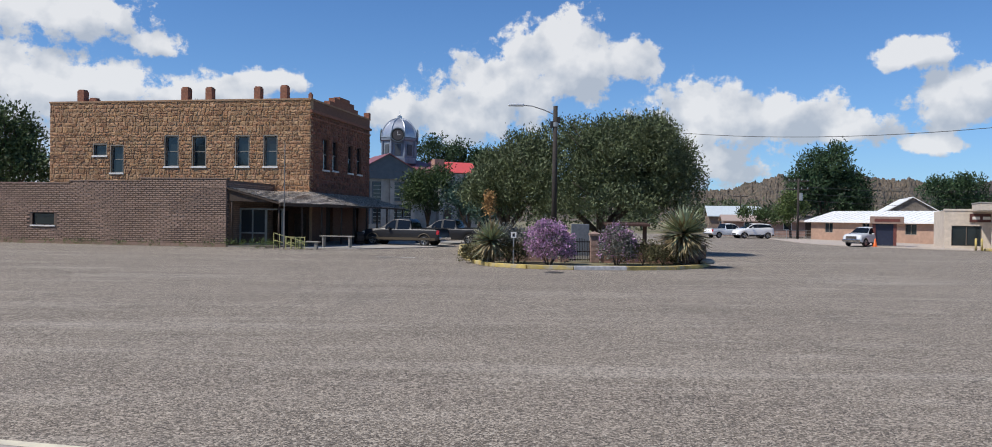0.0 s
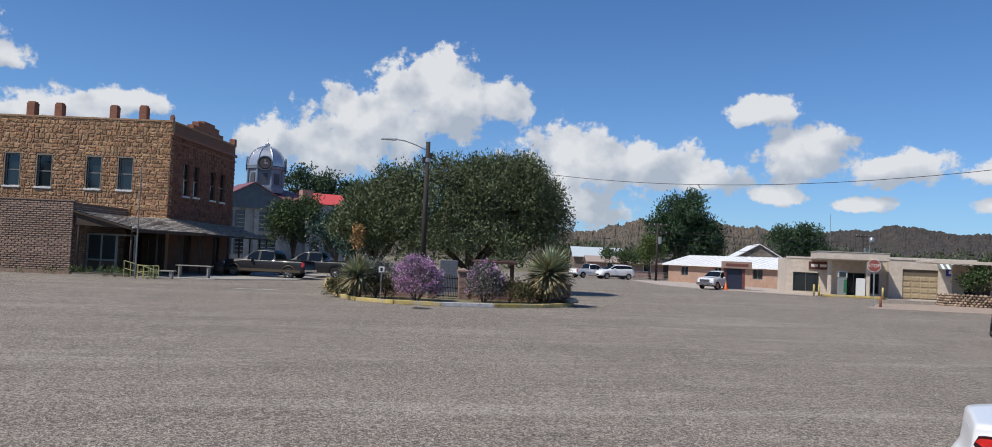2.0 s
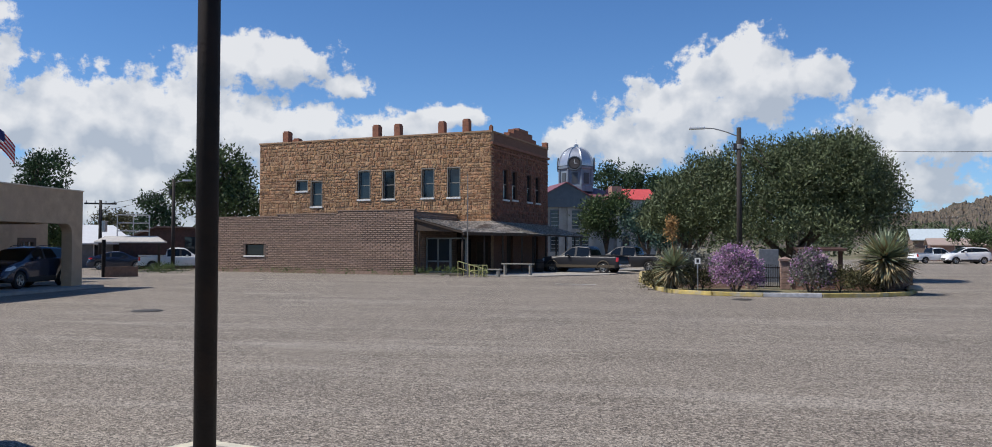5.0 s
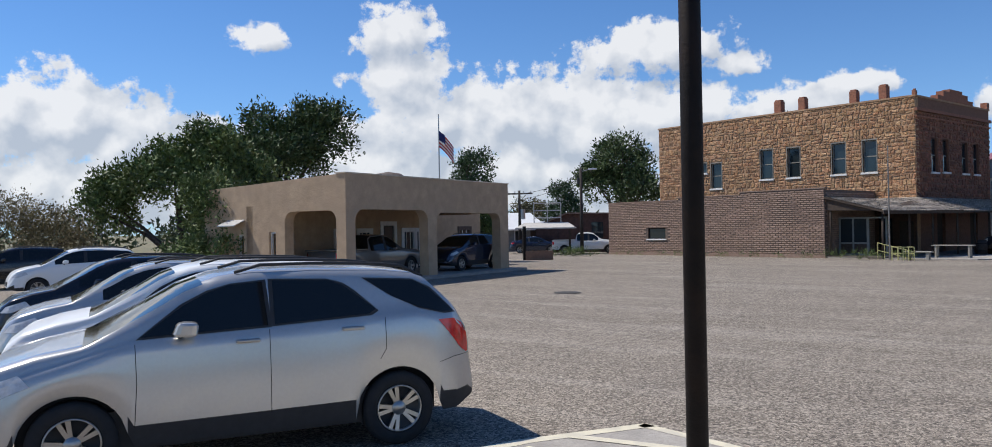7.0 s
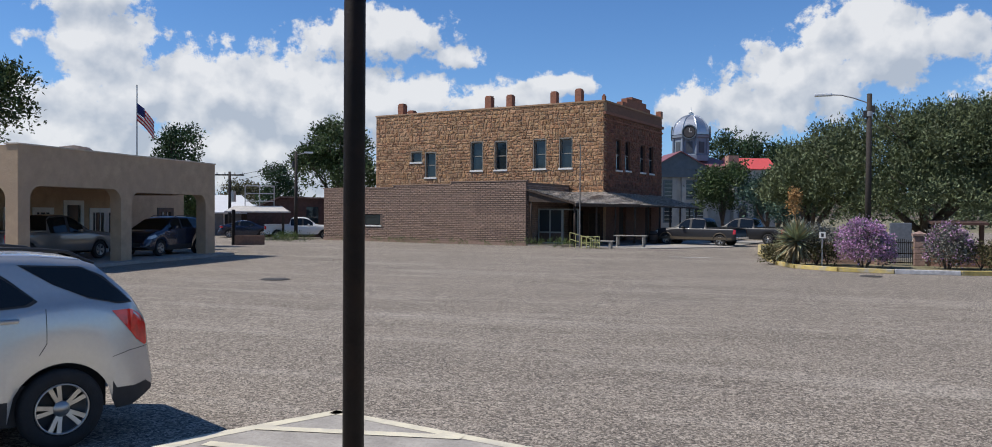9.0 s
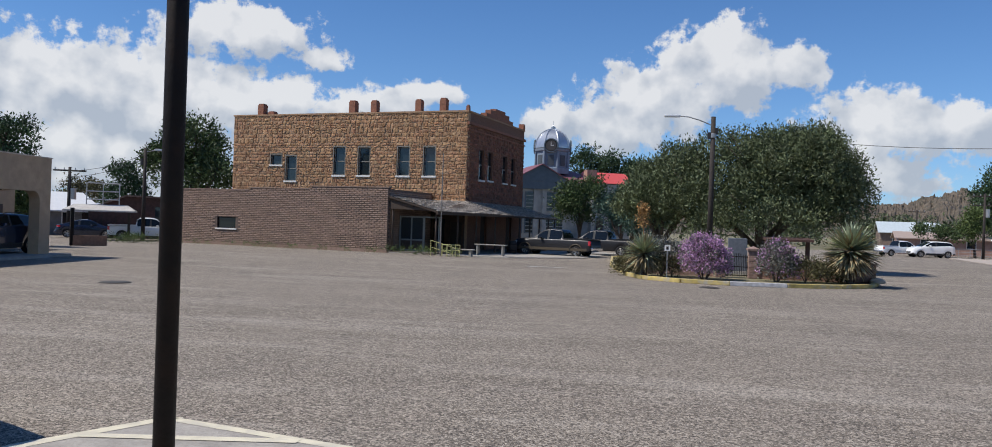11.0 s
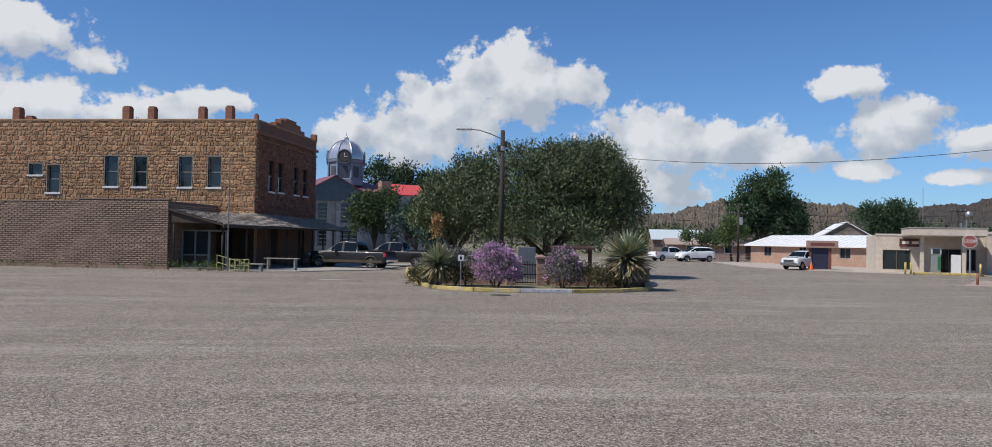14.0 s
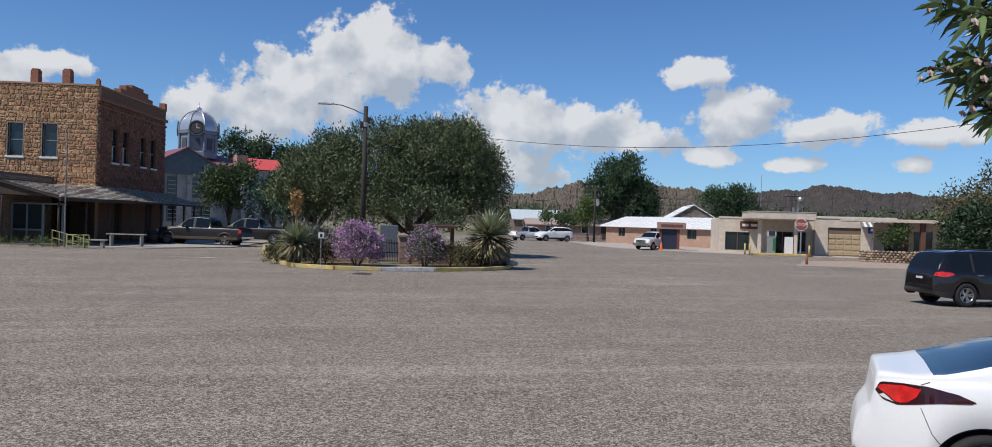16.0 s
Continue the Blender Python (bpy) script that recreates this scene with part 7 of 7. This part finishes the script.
# ---- poles and wires ----
POLEW = mat("dark creosoted pole", (0.035, 0.028, 0.024), 0.85, 9, 0.35, 0.4)
lp = thing("street_lamp", pose(3.42, 44.9, 0.1), "dark wooden street lamp pole with a long arm", "street lamp")
part("pole", Mesh().tube((0, 0, 0), (0, 0, 8.2), 0.16, 0.12, 14), POLEW, lp, smooth=True)
part("arm", Mesh().path([(-0.1, 0, 7.75), (-0.7, 0, 8.0), (-1.3, 0, 8.18), (-1.8, 0, 8.22)], 0.03), GALV, lp)
part("lamp_head", Mesh().box(-2.6, -1.75, -0.13, 0.13, 8.16, 8.3), mat("pale lamp housing", (0.62, 0.64, 0.66), 0.4, 5, 0.1), lp, bevel=0.04)
part("junction_box", Mesh().box(-0.28, -0.1, -0.12, 0.12, 7.0, 7.35).box(0.1, 0.26, -0.1, 0.1, 7.25, 7.6), TRIM, lp)
part("pole_band", Mesh().lathe([(0.15, 7.05), (0.17, 7.08), (0.17, 7.28), (0.15, 7.3)], 14), GALV, lp)
lp2 = thing("street_lamp", pose(-37.0, 55.0, 0), "dark wooden lamp pole with a short arm behind the annex", "street lamp")
part("pole", Mesh().tube((0, 0, 0), (0, 0, 6.95), 0.15, 0.11, 12), POLEW, lp2, smooth=True)
part("arm", Mesh().path([(0.1, 0.06, 6.7), (0.6, 0.4, 6.85)], 0.03), GALV, lp2)
part("lamp_head", Mesh().box(0, 0.7, -0.12, 0.12, -0.05, 0.08), mat("pale lamp housing", (0.62, 0.64, 0.66)), lp2, m=pose(0.5, 0.35, 6.86, 0, 0, 34), bevel=0.03)
part("transformer", Mesh().tube((-0.2, 0, 5.7), (-0.2, 0, 6.2), 0.16, 0.16, 10), TRIM, lp2)


def utility_pole(x, y, h, label, arms=2, rot=0):
    ob = thing("utility_pole", pose(x, y, 0, 0, 0, rot), label, "utility pole", "utility poles")
    part("pole", Mesh().tube((0, 0, 0), (0, 0, h), 0.16, 0.11, 10), POLEW, ob, smooth=True)
    for k in range(arms):
        ar = part("crossarm", Mesh().box(-1.2, 1.2, -0.06, 0.06, h - 0.35 - 1.0 * k, h - 0.22 - 1.0 * k), POLEW, ob)
        for x2 in (-1.05, -0.4, 0.4, 1.05):
            part("insulator", Mesh().tube((x2, 0, h - 0.22 - k), (x2, 0, h - 0.05 - k), 0.05, 0.035, 8), GALV, ar)
    part("transformer", Mesh().tube((0.3, 0, h - 2.6), (0.3, 0, h - 1.7), 0.22, 0.22, 12), GALV, ob)
    return ob


up1 = utility_pole(*polar(20.5, 103)[:2], 7.2, "wooden utility pole with two crossarms and a transformer", 2, -15)
utility_pole(*polar(16.9, 140)[:2], 6.4, "far wooden utility pole among trees", 1, -10)
utility_pole(*polar(49.5, 49)[:2], 8.9, "wooden utility pole beyond the station", 1, 30)
utility_pole(*polar(33.6, 118)[:2], 7.2, "wooden utility pole behind the filling station", 1, 10)
utility_pole(*polar(-38.4, 74)[:2], 5.6, "wooden utility pole behind the garden wall", 1, 30)
utility_pole(*polar(8.0, 62)[:2], 9.2, "wooden utility pole hidden in the junipers", 0, 0)


def cable(name, label, a, b, sag, r=0.02, n=24):
    a, b = Vector(a), Vector(b)
    pts = [a.lerp(b, k / n) - Vector((0, 0, sag * 4 * (k / n) * (1 - k / n))) for k in range(n + 1)]
    return tagged(part(name, Mesh().path(pts, r, 5), TRIM), label, "cable", "overhead cables")


cable("cable", "sagging black overhead cable across the square", polar(8.0, 62, 9.15), polar(49.5, 49, 8.75), 1.75, 0.018)
for k in range(3):
    cable("cable", "thin overhead cable behind the long building", polar(20.5, 103, 6.3 - 0.8 * k), polar(34.0, 118, 6.4 - 0.9 * k), 0.5, 0.02)
for k in range(2):
    cable("cable", "thin overhead cable behind the stucco building", polar(-38.4, 74, 5.3 - 0.5 * k), (-37.0, 55.0, 6.5 - 0.3 * k), 0.3, 0.018)
mastr = thing("radio_mast", pose(*polar(31.7, 160)), "thin radio mast far behind the station", "mast")
part("tube", Mesh().tube((0, 0, 0), (0, 0, 12.6), 0.07, 0.04, 6), GALV, mastr)
tank = thing("water_tank", pose(*polar(34.2, 190)), "small grey metal water tank on a frame", "tank")
part("tank", Mesh().lathe([(0, 8.2), (0.6, 8.2), (0.62, 9.6), (0, 9.8)], 14), GALV, tank, smooth=True)
part("frame", Mesh().tube((-.8, 0, 0), (-.5, 0, 8.2), .1).tube((.8, 0, 0), (.5, 0, 8.2), .1).tube((0, .8, 0), (0, .5, 8.2), .1), GALV, tank)
fence = thing("fence", pose(*polar(19.6, 104), 0, 0, -16), "low grey chain fence before the rose house", "fence")
for k in range(8):
    part("post", Mesh().tube((-4 + k * 1.1, 0, 0), (-4 + k * 1.1, 0, 1.1), 0.035), GALV, fence)
for z in (0.35, 0.7, 1.05):
    part("rail", Mesh().tube((-4, 0, z), (3.7, 0, z), 0.025), GALV, fence)

# ---- hills and far woods ----
HILL = mat("dry rocky scrub hillside", (0.14, 0.108, 0.074), 0.95, 0.09, 0.5, 0.0, fine=0.5, stain=(0.055, 0.052, 0.034), stain_scale=0.05)
ROCKH = mat("brown rock outcrop", (0.070, 0.053, 0.041), 0.95, 0.16, 0.6, 0.0, fine=0.8, stain=(0.035, 0.038, 0.024), stain_scale=0.10)


def ridge(name, outline, d0, d1, material, label, jag, seed, crag=0.5):
    """A hillside that climbs from d0 to d1 to the heights (azimuth, degrees up) of the outline."""
    me = Mesh()
    a0, a1 = outline[0][0], outline[-1][0]
    na, nr = int((a1 - a0) * 20), 40
    for i in range(na + 1):
        a = a0 + (a1 - a0) * i / na
        e = float(np.interp(a, [o[0] for o in outline], [o[1] for o in outline]))
        top = d1 * math.tan(radians(e)) + 2.15
        for j in range(nr + 2):
            t = min(1.0, j / nr)
            d = d0 + (d1 - d0) * t if j <= nr else d1 * 1.3
            z = top * (0.12 * t + 0.88 * t ** 1.7) if j <= nr else top * 0.6
            nz = noise.noise(Vector((a * 0.9, t * 5, seed))) + 0.6 * noise.noise(Vector((a * 3.1, t * 11, seed))) + 0.4 * noise.noise(Vector((a * 9, t * 23, seed))) + crag * noise.noise(Vector((a * 5, t * 40, seed + 5))) + crag * noise.noise(Vector((a * 12, t * 30, seed + 9)))
            z += jag * nz * (0.25 + t) * (1 if j <= nr else 0)
            me.v.append(polar(a, d, z - 0.05))
    w = nr + 2
    for i in range(na):
        for j in range(w - 1):
            me.f.append((i * w + j, (i + 1) * w + j, (i + 1) * w + j + 1, i * w + j + 1))
    return tagged(part(name, me, material), label, "hill", kind="structure")


ridge("hill", [(-20, 0.6), (0, 1.2), (10, 1.7), (14.2, 2.0), (16.5, 2.15), (18.5, 2.85), (20, 2.98), (22, 3.2), (24, 3.15), (26, 2.75), (29, 2.55), (33, 2.3), (40, 2.0), (60, 1.5)], 420, 1000, HILL, "dry brown rolling hill with scattered scrub", 3.2, 3)
ridge("hill", [(27.5, 1.2), (28.5, 2.2), (30, 2.5), (31.5, 2.55), (33, 2.8), (34.2, 2.7), (35.5, 3.1), (37, 3.0), (38.5, 2.6), (40.0, 2.65), (41.5, 2.5), (45, 2.3), (50, 2.2), (60, 1.6), (75, 1.0)], 300, 640, ROCKH, "rugged brown rocky hill with dark crags", 1.6, 8, 0.35)
rng = np.random.default_rng(99)
WOODS = leafmat("far woodland leaves", (0.075, 0.095, 0.045))
blobs = []
for a0, a1, n, d0, d1, h in ((12.5, 19, 26, 150, 230, 4.2), (24, 46, 44, 150, 240, 4.6), (-75, -60, 16, 90, 140, 2.8), (-43, -30, 14, 120, 170, 3.0), (-8, 13, 22, 130, 200, 4.5)):
    for k in range(n):
        a, d = rng.uniform(a0, a1), rng.uniform(d0, d1)
        p = polar(a, d)
        r = rng.uniform(2.2, 4.0)
        blobs.append((p[0], p[1], h * rng.uniform(0.35, 0.6), r, r, h * rng.uniform(0.45, 0.75)))
tagged(part("far_woods", leaves(blobs, 2600, 12, 0.75, 0.55, rng), WOODS), "belt of small green trees far behind the houses", "woods", kind="stuff")
# scrub on the slopes
sc = []
for k in range(150):
    a, t = rng.uniform(13, 46), rng.uniform(0.05, 0.6)
    d = 430 + 520 * t if a < 28 else 305 + 300 * t
    e = (2.6 * (0.12 * t + 0.88 * t ** 1.7)) * (1000 if a < 28 else 640) / d * 0.95
    p = polar(a, d, d * math.tan(radians(max(0.0, e))) + 1.0)
    r = rng.uniform(1.5, 3.4)
    sc.append((p[0], p[1], p[2], r, r, r * 0.7))
tagged(part("hillside_scrub", leaves(sc, 900, 8, 1.5, 0.9, rng), WOODS), "dark scrub bushes scattered on the hillsides", "scrub", kind="stuff")
# weeds along wall feet
wd = []
for k in range(34):
    u = rng.uniform(-20, -2.7)
    p = B @ Vector((u, -6.85 - rng.uniform(0, 0.25), 0.08))
    wd.append((p.x, p.y, 0.08, 0.3, 0.15, 0.14))
for k in range(26):
    p = B @ Vector((rng.uniform(-2.5, 3.5), -7.2 - rng.uniform(-0.1, 0.6), 0.16))
    wd.append((p.x, p.y, 0.2, 0.25, 0.2, 0.25))
for k in range(14):
    wd.append((-36.2 + rng.uniform(-0.8, 2.5), 50.5 + rng.uniform(-0.5, 1.5), 0.22, 0.5, 0.4, 0.32))
tagged(part("weeds", leaves(wd, 420, 10, 0.13, 0.09, rng, up=0.9, slim=0.25), MESQ), "tufts of green weeds along the wall foot", "weeds", kind="stuff")

# ---- oleander reaching in over the parked car ----
OLE = mat("glossy oleander leaf", (0.10, 0.145, 0.05), 0.4, 3, 0.3, island=0.35)
OLEF = mat("pale pink petals", (0.72, 0.52, 0.46), 0.7, 5, 0.15)
ole = thing("oleander", pose(4.3, 1.2, 0), "oleander shrub with long dark leaves and pale pink flowers", "shrub")
stems, blades, petals = Mesh(), Mesh(), Mesh()
rr = random.Random(21)
foot = Vector((0, 0, 0))
tips = []
for a, e, d in ((41.6, 10.6, 3.5), (42.6, 10.2, 3.4), (43.6, 11.2, 3.3), (44.5, 10.2, 3.5), (42.2, 14.3, 3.3), (43.2, 14.0, 3.4), (44.2, 13.6, 3.2), (45.0, 14.6, 3.4), (43.8, 8.3, 3.5), (44.9, 7.6, 3.4), (45.6, 9.5, 3.3), (46.0, 12.5, 3.2), (47.5, 11.0, 3.2), (48.5, 8.0, 3.4), (49, 14, 3.3), (50, 6.0, 3.3), (52, 10, 3.2), (54, 5, 3.4), (56, 9, 3.2), (60, 6, 3.3), (43.0, 16.2, 3.4), (44.6, 16.6, 3.2)):
    p = polar(a, d, 2.15 + d * math.tan(radians(e)))
    tips.append(Vector(p) - Vector((4.66, 1.27, 0)))
for k, tp in enumerate(tips):
    base2 = Vector((rr.uniform(-0.2, 0.2), rr.uniform(-0.2, 0.2), 0))
    mid = Vector((0.25, 0.3, 1.9)) + Vector((rr.uniform(-.2, .4), rr.uniform(-.2, .2), rr.uniform(-.2, .5)))
    stems.tube(base2, mid, 0.022, 0.014, 6).tube(mid, tp, 0.012, 0.004, 5)
    way2 = (tp - mid).normalized()
    for q in range(80):
        c = tp - way2 * rr.uniform(0.0, 0.5)
        d = Vector((rr.gauss(0, 1), rr.gauss(0, 1), rr.gauss(-0.1, 0.9))).normalized() * 0.8 + way2 * 0.7
        d.normalize()
        ln = rr.uniform(0.07, 0.13)
        s = d.cross(Vector((rr.gauss(0, 1), rr.gauss(0, 1), rr.gauss(0, 1)))).normalized() * 0.011
        dr = Vector((0, 0, -0.25 * ln))
        blades.add([c, c + d * ln * 0.35 + s, c + d * ln * 0.75 + s * 0.8 + dr * 0.4, c + d * ln + dr, c + d * ln * 0.75 - s * 0.8 + dr * 0.4, c + d * ln * 0.35 - s], [(0, 1, 2, 3, 4, 5)])
    if k % 2 == 0 or k in (1, 9):
        for q in range(2):
            c = tp + Vector((rr.uniform(-.06, .06), rr.uniform(-.06, .06), rr.uniform(-.05, .06)))
            for i in range(5):
                a = 2 * math.pi * i / 5
                u = Vector((math.cos(a), 0.4 * math.sin(a), math.sin(a) * 0.9)) * 0.016
                v = Vector((-math.sin(a), 0.3, math.cos(a))) * 0.008
                petals.add([c, c + u * 0.6 + v, c + u * 1.15, c + u * 0.6 - v], [(0, 1, 2, 3)])
part("stem", stems, BARK, ole)
part("foliage", blades, OLE, ole)
part("blossom", petals, OLEF, ole, "pale pink flowers")


# ---- masonry pieces of the stone building and the annex ----
def packed(x0, x1, z0, z1, holes, rng, hmin, hmax, wmin, wmax):
    """Rough courses of stones of uneven width that leave the openings free."""
    out = []
    z = z0
    while z < z1 - 0.08:
        h = min(rng.uniform(hmin, hmax), z1 - z)
        if z1 - z - h < 0.12:
            h = z1 - z
        x = x0
        while x < x1 - 0.05:
            w = min(rng.uniform(wmin, wmax), x1 - x)
            if x1 - x - w < 0.12:
                w = x1 - x
            cuts = [(x, x + w)]
            for a, b, c, d in holes:
                if z < d and z + h > c:
                    for p, q in cuts:
                        u, v = max(p, a), min(q, b)
                        if v - u > 0.07:
                            out += [(u, v, d, z + h)] if z + h - d > 0.08 else []
                            out += [(u, v, z, c)] if c - z > 0.08 else []
                    cuts = [s for p, q in cuts for s in ((p, min(q, a)), (max(p, b), q)) if s[1] - s[0] > 0.07] if any(p < b and q > a for p, q in cuts) else cuts
            for p, q in cuts:
                if h > 0.3 and q - p > 0.3 and rng.random() < 0.45:
                    m = h * rng.uniform(0.35, 0.65)
                    out += [(p, q, z, z + m), (p, q, z + m, z + h)]
                else:
                    out.append((p, q, z, z + h))
            x += w
        z += h
    return out


def uneven(me, start, size, proud, rng):
    """Pushes the corners of a rubble stone about, the same at the back, the edge and the face."""
    if proud <= 0.03:
        return
    for k in range(4):
        dx, dz = rng.uniform(-0.24, 0.12) * size, rng.uniform(-0.24, 0.12) * size
        dx, dz = (dx, dz) if k in (2,) else (-dx, dz) if k == 3 else (-dx, -dz) if k == 0 else (dx, -dz)
        for o in (0, 4, 8):
            x, y, z = me.v[start + o + k]
            me.v[start + o + k] = (x + dx, y, z + dz)


def lay(parent, pieces, name, material, joined, m, joint, proud, near, rng, limit=290):
    """The nearest pieces one by one, on shared meshes of rounded sizes; the rest in one part."""
    shared, rest, count = {}, Mesh(), 0
    for x0, x1, z0, z1 in pieces:
        w, h = round((x1 - x0 - joint) / 0.05) * 0.05, round((z1 - z0 - joint) / 0.04) * 0.04
        if near(x0, z0) and count < limit and w > 0.05 and h > 0.04:
            key = (round(w, 2), round(h, 2), rng.randrange(3) if proud > 0.03 else 0)
            if key not in shared:
                me = Mesh().chip(-w / 2, w / 2, -proud, 0.02, -h / 2, h / 2, min(0.03, proud * 0.7))
                uneven(me, 0, min(w, h), proud, rng)
                data = bpy.data.meshes.new(name)
                data.from_pydata(me.v, [], me.f)
                data.materials.append(material)
                shared[key] = data
            ob = new(name, shared[key])
            ob.parent = parent
            ob.matrix_basis = m @ pose((x0 + x1) / 2, rng.uniform(-0.012, 0.012), (z0 + z1) / 2, 0, rng.uniform(-13, 13) if proud > 0.03 else 0, 0)
            count += 1
        elif x1 - x0 > joint + 0.03 and z1 - z0 > joint + 0.02:
            o = rng.uniform(-0.012, 0.012)
            k0 = len(rest.v)
            rest.chip(x0 + joint / 2, x1 - joint / 2, -proud + o, 0.02, z0 + joint / 2, z1 - joint / 2, min(0.03, proud * 0.7))
            uneven(rest, k0, min(x1 - x0, z1 - z0), proud, rng)
            if proud > 0.03:
                t, cx, cz = radians(rng.uniform(-16, 16)), (x0 + x1) / 2, (z0 + z1) / 2
                rest.v[k0:] = [(cx + (x - cx) * math.cos(t) - (z - cz) * math.sin(t), y, cz + (x - cx) * math.sin(t) + (z - cz) * math.cos(t)) for x, y, z in rest.v[k0:]]
    if rest.v:
        tagged(part(name.split("_")[-1] + "work", rest, joined, parent, m=m), kind="stuff")


rs = random.Random(17)
grow = [(a - 0.07, b + 0.07, c - 0.14, d + 0.09) for a, b, c, d in SIDE]
side_stones = packed(-20.9, 0.0, 3.6, 10.25, grow, rs, 0.14, 0.46, 0.14, 0.52)
lay(stone, side_stones, "stone", STONE, STONE_J, Matrix(), 0.03, 0.035, lambda x, z: x > -6.5, rs)
growf = [(a - 0.05, b + 0.05, c - 0.14, d + 0.05) for a, b, c, d in FRONT + [(3.0, 4.3, 0, 2.7), (8.5, 9.8, 0, 2.7)]]
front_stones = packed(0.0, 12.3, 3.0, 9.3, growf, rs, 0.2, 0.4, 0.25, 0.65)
# the joined front stones use the shade-darkened red tone
lay(stone, front_stones, "front_stone", STONE, REDSTONE_SHADE, QF, 0.045, 0.05, lambda x, z: False, rs)
bricks = []
for r in range(32):
    z = 0.22 + r * 0.13
    x = -20.7 - (0.2 if r % 2 else 0)
    while x < -2.72:
        a, b = max(x, -20.7), min(x + 0.4, -2.72)
        topz = 4.32 if a >= -8.75 else 4.14 if a >= -13.9 else 3.98
        inside = a < WIN[1] + 0.02 and b > WIN[0] - 0.02 and z < WIN[3] and z + 0.13 > WIN[2] - 0.1
        if z + 0.125 <= topz + 0.02 and not inside and b - a > 0.06:
            bricks.append((a, b, z, z + 0.13))
        x += 0.4
lay(annex, bricks, "brick", BRICK, BRICK_J, pose(0, YW + 0.03, 0), 0.03, 0.03, lambda x, z: x > -7.0, rs)
sb = []
for r in range(30):
    z = 0.2 + r * 0.13
    x = YW + 0.33 - (0.2 if r % 2 else 0)
    while x < -0.05:
        a, b = max(x, YW + 0.02), min(x + 0.4, -0.05)
        if b - a > 0.06:
            sb.append((a, b, z, z + 0.13))
        x += 0.4
lay(annex, sb, "side_brick", BRICK, BRICK_J, pose(-2.72, 0, 0, 0, 0, 90), 0.02, 0.025, lambda x, z: False, rs)
